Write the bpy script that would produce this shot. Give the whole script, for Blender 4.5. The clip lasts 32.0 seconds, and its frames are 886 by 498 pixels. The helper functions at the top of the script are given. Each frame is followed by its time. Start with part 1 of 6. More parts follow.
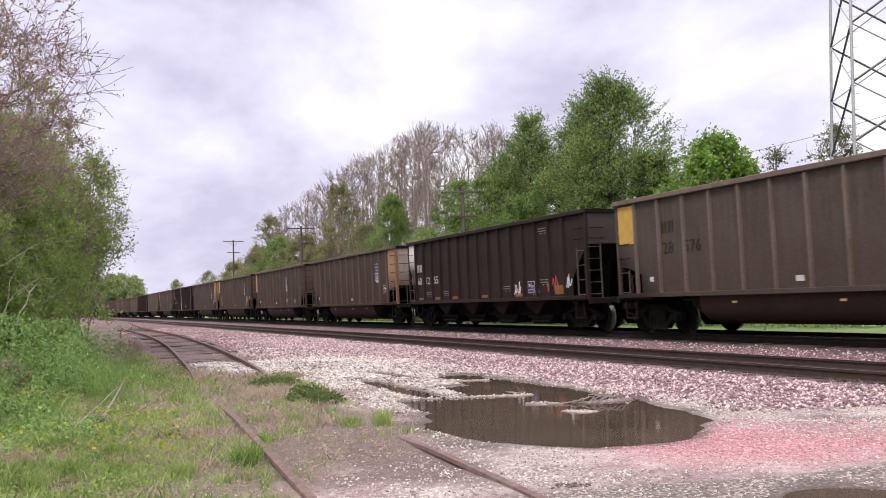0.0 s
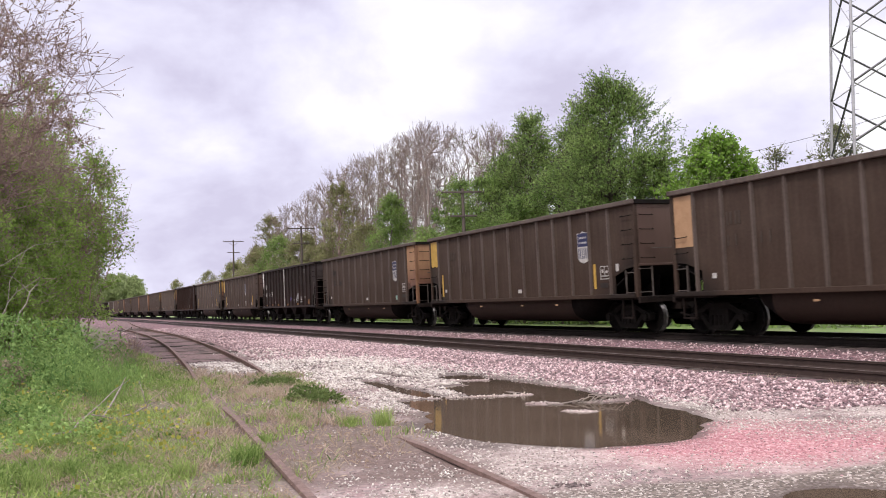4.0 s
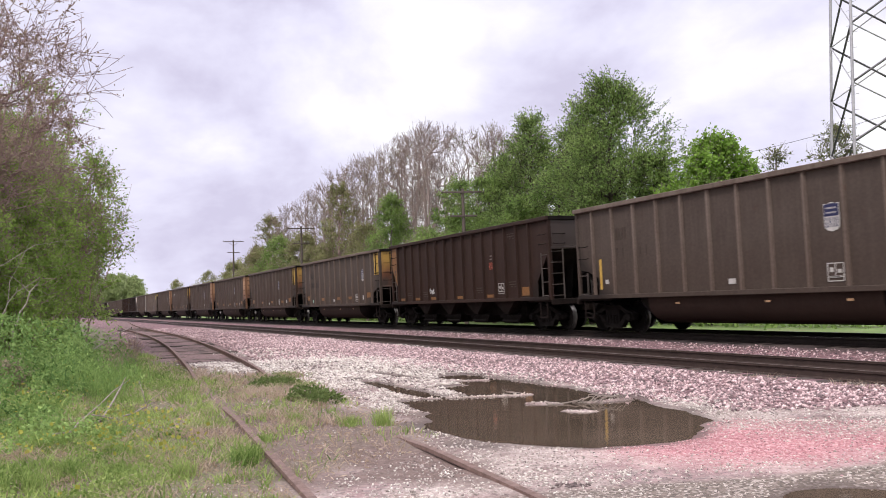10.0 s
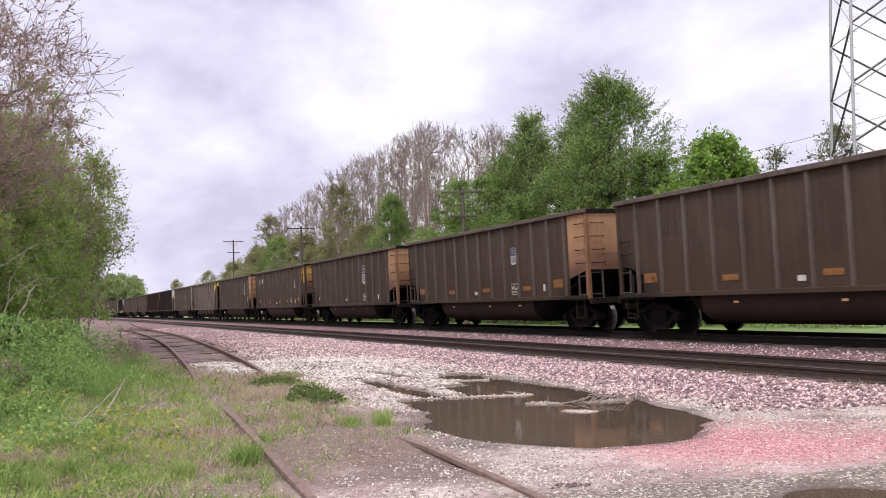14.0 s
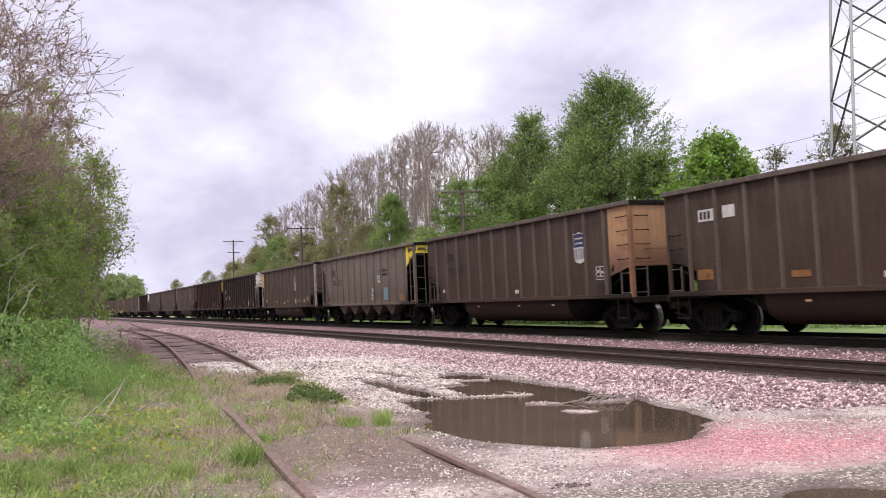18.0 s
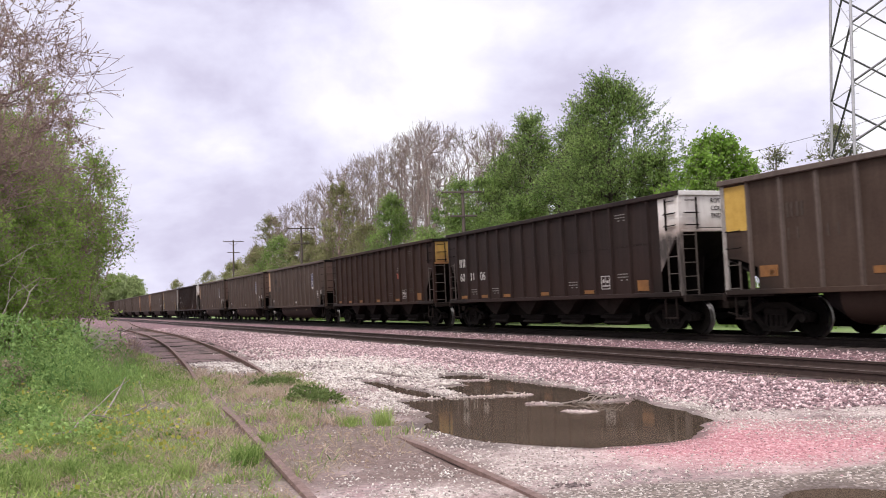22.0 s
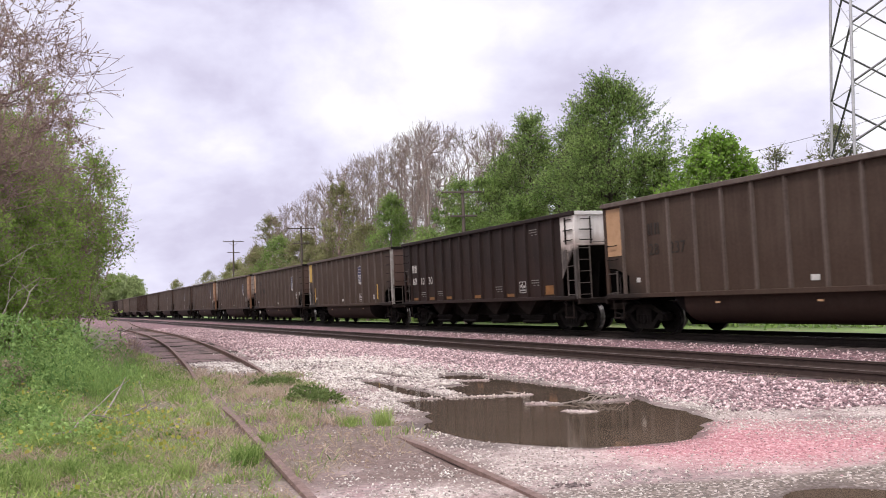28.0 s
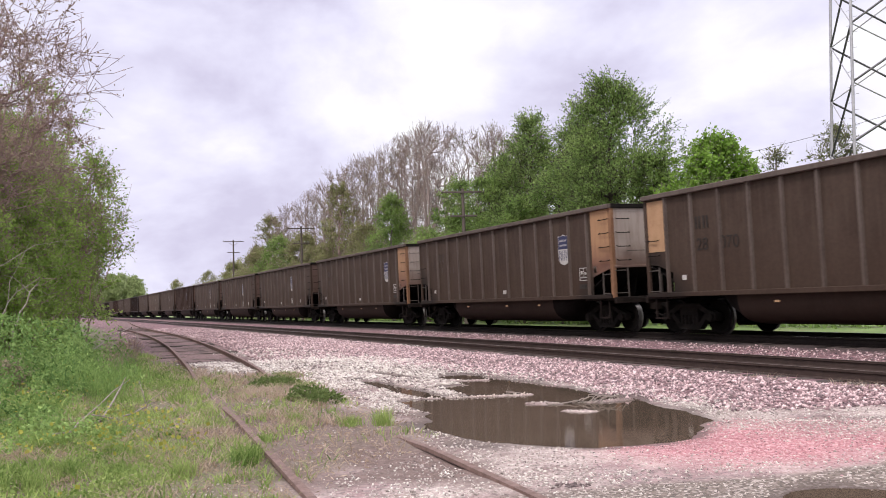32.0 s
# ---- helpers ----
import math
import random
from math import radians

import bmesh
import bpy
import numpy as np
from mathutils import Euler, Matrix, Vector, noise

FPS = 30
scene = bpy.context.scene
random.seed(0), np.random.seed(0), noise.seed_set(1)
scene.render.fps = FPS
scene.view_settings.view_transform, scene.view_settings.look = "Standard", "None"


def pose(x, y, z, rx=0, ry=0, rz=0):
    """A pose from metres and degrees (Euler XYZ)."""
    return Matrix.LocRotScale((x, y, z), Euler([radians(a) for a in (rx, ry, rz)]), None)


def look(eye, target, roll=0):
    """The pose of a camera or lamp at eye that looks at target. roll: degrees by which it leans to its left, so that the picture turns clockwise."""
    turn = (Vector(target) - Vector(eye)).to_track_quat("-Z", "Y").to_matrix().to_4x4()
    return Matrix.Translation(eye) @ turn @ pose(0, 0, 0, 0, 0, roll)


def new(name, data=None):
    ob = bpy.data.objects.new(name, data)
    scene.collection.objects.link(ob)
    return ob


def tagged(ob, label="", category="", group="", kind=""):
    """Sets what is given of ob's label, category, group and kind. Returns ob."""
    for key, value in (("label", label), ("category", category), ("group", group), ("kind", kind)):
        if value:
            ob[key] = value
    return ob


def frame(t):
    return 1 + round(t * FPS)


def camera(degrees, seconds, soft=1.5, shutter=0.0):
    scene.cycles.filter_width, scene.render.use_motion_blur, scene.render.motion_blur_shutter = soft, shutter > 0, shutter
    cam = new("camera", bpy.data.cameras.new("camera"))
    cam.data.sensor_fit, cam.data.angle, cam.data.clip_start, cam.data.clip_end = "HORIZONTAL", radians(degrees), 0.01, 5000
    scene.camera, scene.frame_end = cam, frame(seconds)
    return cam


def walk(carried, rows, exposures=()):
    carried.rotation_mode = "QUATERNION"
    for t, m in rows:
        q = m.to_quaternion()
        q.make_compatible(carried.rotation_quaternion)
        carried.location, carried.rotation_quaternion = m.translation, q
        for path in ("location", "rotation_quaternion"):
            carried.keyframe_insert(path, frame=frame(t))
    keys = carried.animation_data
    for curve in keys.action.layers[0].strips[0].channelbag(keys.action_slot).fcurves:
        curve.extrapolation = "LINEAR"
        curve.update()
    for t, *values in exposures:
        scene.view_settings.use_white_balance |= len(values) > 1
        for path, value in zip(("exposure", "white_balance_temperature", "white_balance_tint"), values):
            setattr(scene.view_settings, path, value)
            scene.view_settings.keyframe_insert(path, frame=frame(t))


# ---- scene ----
# Camera on a tripod: world x runs along the tracks (the train goes to +x), y away across them, z up.
cam = camera(53.365, 32.0, soft=0.95, shutter=0.15)
EYE = Vector((0.0, 0.0, 1.45))
YAW, TILT, ROLL = radians(24.332), radians(3.577), -1.5
AIM = EYE + Vector((-math.cos(YAW) * math.cos(TILT), math.sin(YAW) * math.cos(TILT), math.sin(TILT)))
walk(cam, [(0.0, look(EYE, AIM, ROLL)), (32.0, look(EYE, AIM, ROLL))], [(0.0, 0.42, 6500, 11.4), (32.0, 0.42, 6500, 11.4)])

# ---------------------------------------------------------------- light
SUN_AZ, SUN_EL = radians(-60), radians(56)   # azimuth from +x towards +y
sun = new("sun", bpy.data.lights.new("sun", "SUN"))
sun.data.energy, sun.data.angle, sun.data.color = 1.8, radians(12), (1.0, 0.95, 0.88)
sun_from = Vector((math.cos(SUN_AZ) * math.cos(SUN_EL), math.sin(SUN_AZ) * math.cos(SUN_EL), math.sin(SUN_EL)))
sun.matrix_world = look(sun_from * 50, (0, 0, 0))


def link(nt, a, b):
    nt.links.new(a, b)


def cloud_nodes(nt, vec):
    """A broken grey and white cloud deck as a colour, from a direction."""
    n = nt.nodes
    mp = n.new("ShaderNodeMapping")
    mp.inputs["Scale"].default_value = (1.0, 1.0, 1.9)
    link(nt, vec, mp.inputs["Vector"])
    big = n.new("ShaderNodeTexNoise")
    big.inputs["Scale"].default_value, big.inputs["Detail"].default_value, big.inputs["Roughness"].default_value = 3.1, 6.0, 0.56
    big.inputs["Distortion"].default_value = 0.25
    link(nt, mp.outputs[0], big.inputs["Vector"])
    fine = n.new("ShaderNodeTexNoise")
    fine.inputs["Scale"].default_value, fine.inputs["Detail"].default_value = 7.0, 7.0
    link(nt, mp.outputs[0], fine.inputs["Vector"])
    mix = n.new("ShaderNodeMath")
    mix.operation = "MULTIPLY_ADD"
    link(nt, fine.outputs["Fac"], mix.inputs[0])
    mix.inputs[1].default_value = 0.44
    link(nt, big.outputs["Fac"], mix.inputs[2])
    sep = n.new("ShaderNodeSeparateXYZ")
    link(nt, vec, sep.inputs[0])
    low = n.new("ShaderNodeMapRange")   # the far deck near the horizon is greyer
    low.inputs["From Min"].default_value, low.inputs["From Max"].default_value = 0.02, 0.30
    low.inputs["To Min"].default_value, low.inputs["To Max"].default_value = -0.11, 0.0
    link(nt, sep.outputs["Z"], low.inputs["Value"])
    add = n.new("ShaderNodeMath")
    link(nt, mix.outputs[0], add.inputs[0])
    link(nt, low.outputs[0], add.inputs[1])
    thin = n.new("ShaderNodeMapRange")   # the deck is thinner beyond the tracks
    thin.inputs["From Min"].default_value, thin.inputs["From Max"].default_value = 0.05, 0.75
    thin.inputs["To Min"].default_value, thin.inputs["To Max"].default_value = -0.025, 0.065
    link(nt, sep.outputs["Y"], thin.inputs["Value"])
    both = n.new("ShaderNodeMath")
    link(nt, add.outputs[0], both.inputs[0])
    link(nt, thin.outputs[0], both.inputs[1])
    ramp = n.new("ShaderNodeValToRGB")
    el = ramp.color_ramp.elements
    el[0].position, el[0].color = 0.52, (0.60, 0.575, 0.74, 1)
    el[1].position, el[1].color = 0.84, (0.945, 0.95, 0.975, 1)
    for at, tone in ((0.62, (0.71, 0.695, 0.86, 1)), (0.70, (0.80, 0.79, 0.935, 1)), (0.76, (0.875, 0.865, 0.975, 1))):
        el.new(at).color = tone
    link(nt, both.outputs[0], ramp.inputs["Fac"])
    return ramp.outputs["Color"]


world = bpy.data.worlds.new("overcast")
scene.world = world
world.use_nodes = True
wn = world.node_tree
wn.nodes.clear()
sky = wn.nodes.new("ShaderNodeTexSky")
sky.sky_type, sky.sun_disc, sky.sun_elevation, sky.sun_rotation = "NISHITA", False, SUN_EL, radians(90) - SUN_AZ
bg_sky = wn.nodes.new("ShaderNodeBackground")
bg_sky.inputs["Strength"].default_value = 0.12
link(wn, sky.outputs[0], bg_sky.inputs["Color"])
tcw = wn.nodes.new("ShaderNodeTexCoord")
bg_cl = wn.nodes.new("ShaderNodeBackground")
soften = wn.nodes.new("ShaderNodeMix")   # the whole deck's light is nearly white
soften.data_type, soften.inputs[0].default_value, soften.inputs[7].default_value = "RGBA", 0.65, (0.955, 0.915, 0.885, 1)
link(wn, cloud_nodes(wn, tcw.outputs["Generated"]), soften.inputs[6])
link(wn, soften.outputs[2], bg_cl.inputs["Color"])
sepw = wn.nodes.new("ShaderNodeSeparateXYZ")   # an overcast sky is brightest overhead
link(wn, tcw.outputs["Generated"], sepw.inputs[0])
zen = wn.nodes.new("ShaderNodeMapRange")
zen.inputs["From Min"].default_value, zen.inputs["From Max"].default_value = 0.0, 1.0
zen.inputs["To Min"].default_value, zen.inputs["To Max"].default_value = 0.68, 1.75
link(wn, sepw.outputs["Z"], zen.inputs["Value"])
link(wn, zen.outputs[0], bg_cl.inputs["Strength"])
mixw = wn.nodes.new("ShaderNodeMixShader")
mixw.inputs[0].default_value = 0.85
link(wn, bg_sky.outputs[0], mixw.inputs[1])
link(wn, bg_cl.outputs[0], mixw.inputs[2])
outw = wn.nodes.new("ShaderNodeOutputWorld")
link(wn, mixw.outputs[0], outw.inputs["Surface"])

# ---------------------------------------------------------------- materials


def bare(name):
    m = bpy.data.materials.new(name)
    m.use_nodes = True
    nt = m.node_tree
    nt.nodes.clear()
    out = nt.nodes.new("ShaderNodeOutputMaterial")
    bs = nt.nodes.new("ShaderNodeBsdfPrincipled")
    link(nt, bs.outputs[0], out.inputs["Surface"])
    return m, nt, bs


def coords(nt, stretch=(1, 1, 1), vary=True):
    """Object coordinates, shifted by a random amount for each object."""
    tc = nt.nodes.new("ShaderNodeTexCoord")
    mp = nt.nodes.new("ShaderNodeMapping")
    mp.inputs["Scale"].default_value = stretch
    link(nt, tc.outputs["Object"], mp.inputs["Vector"])
    if vary:
        oi = nt.nodes.new("ShaderNodeObjectInfo")
        mu = nt.nodes.new("ShaderNodeMath")
        mu.operation, mu.inputs[1].default_value = "MULTIPLY", 57.0
        link(nt, oi.outputs["Random"], mu.inputs[0])
        link(nt, mu.outputs[0], mp.inputs["Location"])
    return mp.outputs[0]


def noise_of(nt, vec, scale, detail=5.0, rough=0.55):
    t = nt.nodes.new("ShaderNodeTexNoise")
    t.inputs["Scale"].default_value, t.inputs["Detail"].default_value, t.inputs["Roughness"].default_value = scale, detail, rough
    link(nt, vec, t.inputs["Vector"])
    return t.outputs["Fac"]


def steps(nt, fac, stops):
    r = nt.nodes.new("ShaderNodeValToRGB")
    els = r.color_ramp.elements
    for i, (p, c) in enumerate(stops):
        e = els[i] if i < 2 else els.new(p)
        e.position, e.color = p, (*c, 1) if len(c) == 3 else c
    link(nt, fac, r.inputs["Fac"])
    return r.outputs["Color"]


def blend(nt, fac, a, b, mode="MIX"):
    m = nt.nodes.new("ShaderNodeMix")
    m.data_type, m.blend_type = "RGBA", mode
    for sock, v in ((m.inputs[0], fac), (m.inputs[6], a), (m.inputs[7], b)):
        if isinstance(v, (int, float)):
            sock.default_value = v
        elif isinstance(v, tuple):
            sock.default_value = (*v, 1)
        else:
            link(nt, v, sock)
    return m.outputs[2]


def bump(nt, bs, height, strength, distance=0.02):
    b = nt.nodes.new("ShaderNodeBump")
    b.inputs["Strength"].default_value, b.inputs["Distance"].default_value = strength, distance
    link(nt, height, b.inputs["Height"])
    link(nt, b.outputs[0], bs.inputs["Normal"])


def plain(name, c1, c2, scale=6.0, rough=0.8, metal=0.0, relief=0.3, stretch=(1, 1, 1), lo=0.35, hi=0.65, spec=0.4):
    """Two tones in grain and blotches, with relief."""
    m, nt, bs = bare(name)
    v = coords(nt, stretch)
    big, fine = noise_of(nt, v, scale), noise_of(nt, v, scale * 7, 4.0)
    c = blend(nt, 0.35, steps(nt, big, [(lo, c1), (hi, c2)]), steps(nt, fine, [(lo, c1), (hi, c2)]))
    link(nt, c, bs.inputs["Base Color"])
    bs.inputs["Roughness"].default_value, bs.inputs["Metallic"].default_value = rough, metal
    bs.inputs["Specular IOR Level"].default_value = spec
    if relief:
        bump(nt, bs, fine, relief)
    return m


def car_paint(name, c1, c2, dust, rust, rough=0.62, tone=0.70):
    """Weathered freight-car steel: blotched paint, vertical run-down streaks, dust and rust."""
    c1, c2, dust, rust = [(tone * 0.80 * c[0], tone * 0.77 * c[1], tone * 0.765 * c[2]) for c in (c1, c2, dust, rust)]
    m, nt, bs = bare(name)
    v = coords(nt)
    streak = noise_of(nt, coords(nt, (3.0, 3.0, 0.25)), 2.2, 6.0, 0.62)
    big = noise_of(nt, v, 0.8, 5.0)
    fine = noise_of(nt, v, 14.0, 5.0)
    c = steps(nt, big, [(0.36, c1), (0.64, c2)])
    c = blend(nt, steps(nt, streak, [(0.46, (0, 0, 0)), (0.70, (0.75, 0.75, 0.75))]), c, dust)
    c = blend(nt, steps(nt, noise_of(nt, v, 3.0, 8.0, 0.7), [(0.60, (0, 0, 0)), (0.74, (0.6, 0.6, 0.6))]), c, rust)
    tc = nt.nodes.new("ShaderNodeTexCoord")
    sep = nt.nodes.new("ShaderNodeSeparateXYZ")
    link(nt, tc.outputs["Object"], sep.inputs[0])
    lowz = nt.nodes.new("ShaderNodeMath")
    lowz.operation, lowz.inputs[1].default_value = "MULTIPLY_ADD", -0.9
    link(nt, streak, lowz.inputs[0])
    link(nt, sep.outputs["Z"], lowz.inputs[2])
    dirt = nt.nodes.new("ShaderNodeMapRange")
    dirt.inputs["From Min"].default_value, dirt.inputs["From Max"].default_value = 2.1, 1.1
    dirt.inputs["To Max"].default_value = 0.5
    link(nt, lowz.outputs[0], dirt.inputs["Value"])
    c = blend(nt, dirt.outputs[0], c, tuple(0.30 * a + 0.45 * b for a, b in zip(dust, rust)))
    c = blend(nt, 0.22, c, steps(nt, fine, [(0.3, (0.01, 0.01, 0.01)), (0.7, c2)]))
    # coal soot blown out of the end openings, with a ragged edge
    far_x = nt.nodes.new("ShaderNodeMath")
    far_x.operation = "ABSOLUTE"
    link(nt, sep.outputs["X"], far_x.inputs[0])
    rise = nt.nodes.new("ShaderNodeMath")
    rise.operation, rise.inputs[1].default_value = "MULTIPLY_ADD", -1.25
    link(nt, sep.outputs["Z"], rise.inputs[0])
    link(nt, far_x.outputs[0], rise.inputs[2])
    ragged = nt.nodes.new("ShaderNodeMath")
    ragged.operation, ragged.inputs[1].default_value = "MULTIPLY_ADD", 1.1
    link(nt, noise_of(nt, v, 1.6, 6.0, 0.62), ragged.inputs[0])
    link(nt, rise.outputs[0], ragged.inputs[2])
    soot = nt.nodes.new("ShaderNodeMapRange")
    soot.inputs["From Min"].default_value, soot.inputs["From Max"].default_value = 4.25, 5.15
    soot.inputs["To Max"].default_value = 0.8
    link(nt, ragged.outputs[0], soot.inputs["Value"])
    c = blend(nt, soot.outputs[0], c, (0.016, 0.0125, 0.0115))
    link(nt, c, bs.inputs["Base Color"])
    bs.inputs["Roughness"].default_value = rough
    bs.inputs["Specular IOR Level"].default_value = 0.14
    bump(nt, bs, fine, 0.12, 0.01)
    return m


def stained_end(name, top, mid, low, cut=2.25, soft=0.28, reach=0.48):
    """Painted end sheet: its paint above, brown grime in the middle, coal soot below an uneven edge."""
    m, nt, bs = bare(name)
    v = coords(nt)
    tc = nt.nodes.new("ShaderNodeTexCoord")
    sep = nt.nodes.new("ShaderNodeSeparateXYZ")
    link(nt, tc.outputs["Object"], sep.inputs[0])
    wob = nt.nodes.new("ShaderNodeMath")
    wob.operation, wob.inputs[1].default_value = "MULTIPLY_ADD", 0.7
    link(nt, noise_of(nt, v, 1.7, 6.0, 0.6), wob.inputs[0])
    link(nt, sep.outputs["Z"], wob.inputs[2])
    rng = nt.nodes.new("ShaderNodeMapRange")
    rng.inputs["From Min"].default_value, rng.inputs["From Max"].default_value = cut - soft + 0.35, cut + 1.6
    link(nt, wob.outputs[0], rng.inputs["Value"])
    c = steps(nt, rng.outputs[0], [(0.02, low), (0.36 * reach, mid), (reach, top), (0.95, top)])
    c = blend(nt, steps(nt, noise_of(nt, coords(nt, (2.5, 2.5, 0.4)), 2.4, 6.0, 0.65), [(0.48, (0.04, 0.04, 0.04)), (0.72, (0.55, 0.55, 0.55))]), c, mid)
    link(nt, c, bs.inputs["Base Color"])
    bs.inputs["Roughness"].default_value = 0.6
    bump(nt, bs, noise_of(nt, v, 18.0), 0.1, 0.01)
    return m


M = {}
M["gon"] = car_paint("weathered_brown_steel", (0.085, 0.055, 0.043), (0.125, 0.086, 0.068), (0.155, 0.115, 0.092), (0.10, 0.045, 0.026))
M["gon_grey"] = car_paint("weathered_grey_steel", (0.115, 0.088, 0.076), (0.152, 0.12, 0.104), (0.175, 0.142, 0.123), (0.11, 0.062, 0.04))
M["gon_dark"] = car_paint("dark_brown_steel", (0.06, 0.034, 0.026), (0.088, 0.052, 0.04), (0.11, 0.072, 0.056), (0.09, 0.036, 0.02))
M["black"] = car_paint("black_steel", (0.030, 0.0215, 0.0205), (0.046, 0.032, 0.030), (0.068, 0.045, 0.041), (0.075, 0.034, 0.026), 0.6, 0.80)
M["brown"] = car_paint("brown_hopper_steel", (0.040, 0.023, 0.0185), (0.056, 0.033, 0.027), (0.070, 0.044, 0.036), (0.066, 0.028, 0.019), tone=0.9)
M["silver"] = car_paint("light_grey_steel", (0.185, 0.152, 0.135), (0.235, 0.195, 0.175), (0.26, 0.22, 0.195), (0.16, 0.10, 0.07), tone=0.88)
M["tub"] = car_paint("tub_steel", (0.068, 0.042, 0.034), (0.105, 0.068, 0.055), (0.12, 0.084, 0.07), (0.08, 0.038, 0.026), tone=0.62)
M["rib_light"] = car_paint("galled_rib_steel", (0.15, 0.115, 0.095), (0.22, 0.175, 0.15), (0.25, 0.205, 0.18), (0.13, 0.065, 0.04), tone=0.95)
M["rib_gon"] = car_paint("scuffed_rib_steel", (0.115, 0.088, 0.078), (0.168, 0.135, 0.120), (0.215, 0.18, 0.162), (0.115, 0.07, 0.05), tone=0.92)
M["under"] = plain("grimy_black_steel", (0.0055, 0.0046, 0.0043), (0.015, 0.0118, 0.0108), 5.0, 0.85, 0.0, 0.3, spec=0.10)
# soot, with the shade of recesses and undersides put into its black
M["soot"] = plain("sooty_shaded_steel", (0.007, 0.0055, 0.0055), (0.016, 0.013, 0.0125), 3.0, 0.9, spec=0.08)
M["yellow"] = plain("yellow_paint", (0.40, 0.24, 0.045), (0.52, 0.33, 0.075), 4.0, 0.55, 0, 0.1)
M["lemon"] = plain("bright_yellow_paint", (0.62, 0.47, 0.03), (0.75, 0.60, 0.05), 4.0, 0.5, 0, 0.1)
M["tan"] = plain("faded_tan_paint", (0.33, 0.19, 0.105), (0.43, 0.26, 0.15), 4.0, 0.6, 0, 0.1)
M["white"] = plain("white_paint", (0.55, 0.52, 0.51), (0.72, 0.70, 0.69), 3.0, 0.5, 0, 0.1)
M["orange"] = plain("orange_marking", (0.135, 0.060, 0.022), (0.235, 0.105, 0.032), 5.0, 0.55, 0, 0.1)
M["blue"] = plain("shield_blue", (0.012, 0.015, 0.06), (0.022, 0.027, 0.09), 5.0, 0.5, 0, 0.05)
M["green"] = plain("pale_green_card", (0.22, 0.37, 0.32), (0.30, 0.46, 0.40), 5.0, 0.5, 0, 0.05)
M["skyblue"] = plain("light_blue_stencil", (0.105, 0.185, 0.24), (0.15, 0.24, 0.30), 9.0, 0.6, 0, 0.05)
M["ink"] = plain("dark_lettering", (0.010, 0.007, 0.006), (0.028, 0.020, 0.017), 9.0, 0.6, 0, 0.05)
M["ink_faint"] = plain("worn_lettering", (0.034, 0.022, 0.017), (0.060, 0.041, 0.033), 9.0, 0.6, 0, 0.05)
M["pale"] = plain("white_stencil", (0.36, 0.335, 0.325), (0.54, 0.515, 0.50), 6.0, 0.55, 0, 0.05)
M["pale_worn"] = plain("worn_white_stencil", (0.13, 0.115, 0.11), (0.26, 0.24, 0.23), 8.0, 0.6, 0, 0.05)
M["graff"] = plain("pale_spray_paint", (0.50, 0.50, 0.53), (0.68, 0.68, 0.70), 9.0, 0.6, 0, 0.05)
M["graff_blue"] = plain("violet_spray_paint", (0.08, 0.06, 0.20), (0.16, 0.11, 0.32), 9.0, 0.6, 0, 0.05)
M["graff_red"] = plain("red_spray_paint", (0.30, 0.06, 0.04), (0.42, 0.10, 0.06), 9.0, 0.6, 0, 0.05)
M["coal"] = plain("coal", (0.003, 0.003, 0.0034), (0.010, 0.0095, 0.010), 12.0, 0.85, 0, 0.8)
M["end_brown"] = stained_end("brown_end", (0.098, 0.056, 0.044), (0.078, 0.042, 0.032), (0.045, 0.028, 0.022), 1.95)
M["end_yellow"] = stained_end("yellow_end", (0.44, 0.265, 0.055), (0.20, 0.080, 0.038), (0.062, 0.041, 0.034), 2.45, 0.28, 0.75)
M["end_tan"] = stained_end("tan_end", (0.36, 0.20, 0.105), (0.17, 0.078, 0.050), (0.045, 0.028, 0.022), 1.90, 0.28, 0.78)
M["end_pale"] = stained_end("pale_end", (0.36, 0.30, 0.27), (0.17, 0.105, 0.085), (0.045, 0.028, 0.022), 1.90, 0.28, 0.70)
M["end_white"] = stained_end("white_end", (0.72, 0.68, 0.66), (0.40, 0.33, 0.30), (0.03, 0.024, 0.022), 2.62, 0.1)
M["end_black"] = stained_end("black_end", (0.040, 0.028, 0.026), (0.045, 0.026, 0.022), (0.014, 0.011, 0.01))
M["end_lemon"] = stained_end("lemon_end", (0.70, 0.54, 0.04), (0.45, 0.34, 0.04), (0.05, 0.04, 0.02), 2.3, 0.1)
M["step"] = plain("dusty_step_steel", (0.055, 0.045, 0.040), (0.12, 0.098, 0.088), 8.0, 0.6, 0.2, 0.2)
M["post_rust"] = plain("rusty_corner_steel", (0.16, 0.072, 0.036), (0.25, 0.135, 0.075), 5.0, 0.65, 0.0, 0.3, (1, 1, 0.4))
M["post_pale"] = plain("scuffed_pale_steel", (0.20, 0.175, 0.16), (0.42, 0.39, 0.37), 7.0, 0.55, 0.2, 0.3, (1, 1, 0.6))
M["rail_rust"] = plain("rusty_rail", (0.12, 0.073, 0.063), (0.26, 0.172, 0.153), 9.0, 0.7, 0.2, 0.4)
M["rail_dark"] = plain("dark_rail", (0.035, 0.022, 0.019), (0.065, 0.042, 0.037), 7.0, 0.6, 0.2, 0.3)
# far track's rail and ties: shade under the train is in their near-black colour
M["rail_shade"] = plain("shaded_rail", (0.010, 0.007, 0.0065), (0.024, 0.017, 0.016), 7.0, 0.7, 0.0, 0.3, spec=0.15)
M["tie_shade"] = plain("shaded_tie", (0.012, 0.009, 0.0085), (0.032, 0.025, 0.023), 3.0, 0.95, 0, 0.7, (1, 0.15, 1), spec=0.1)
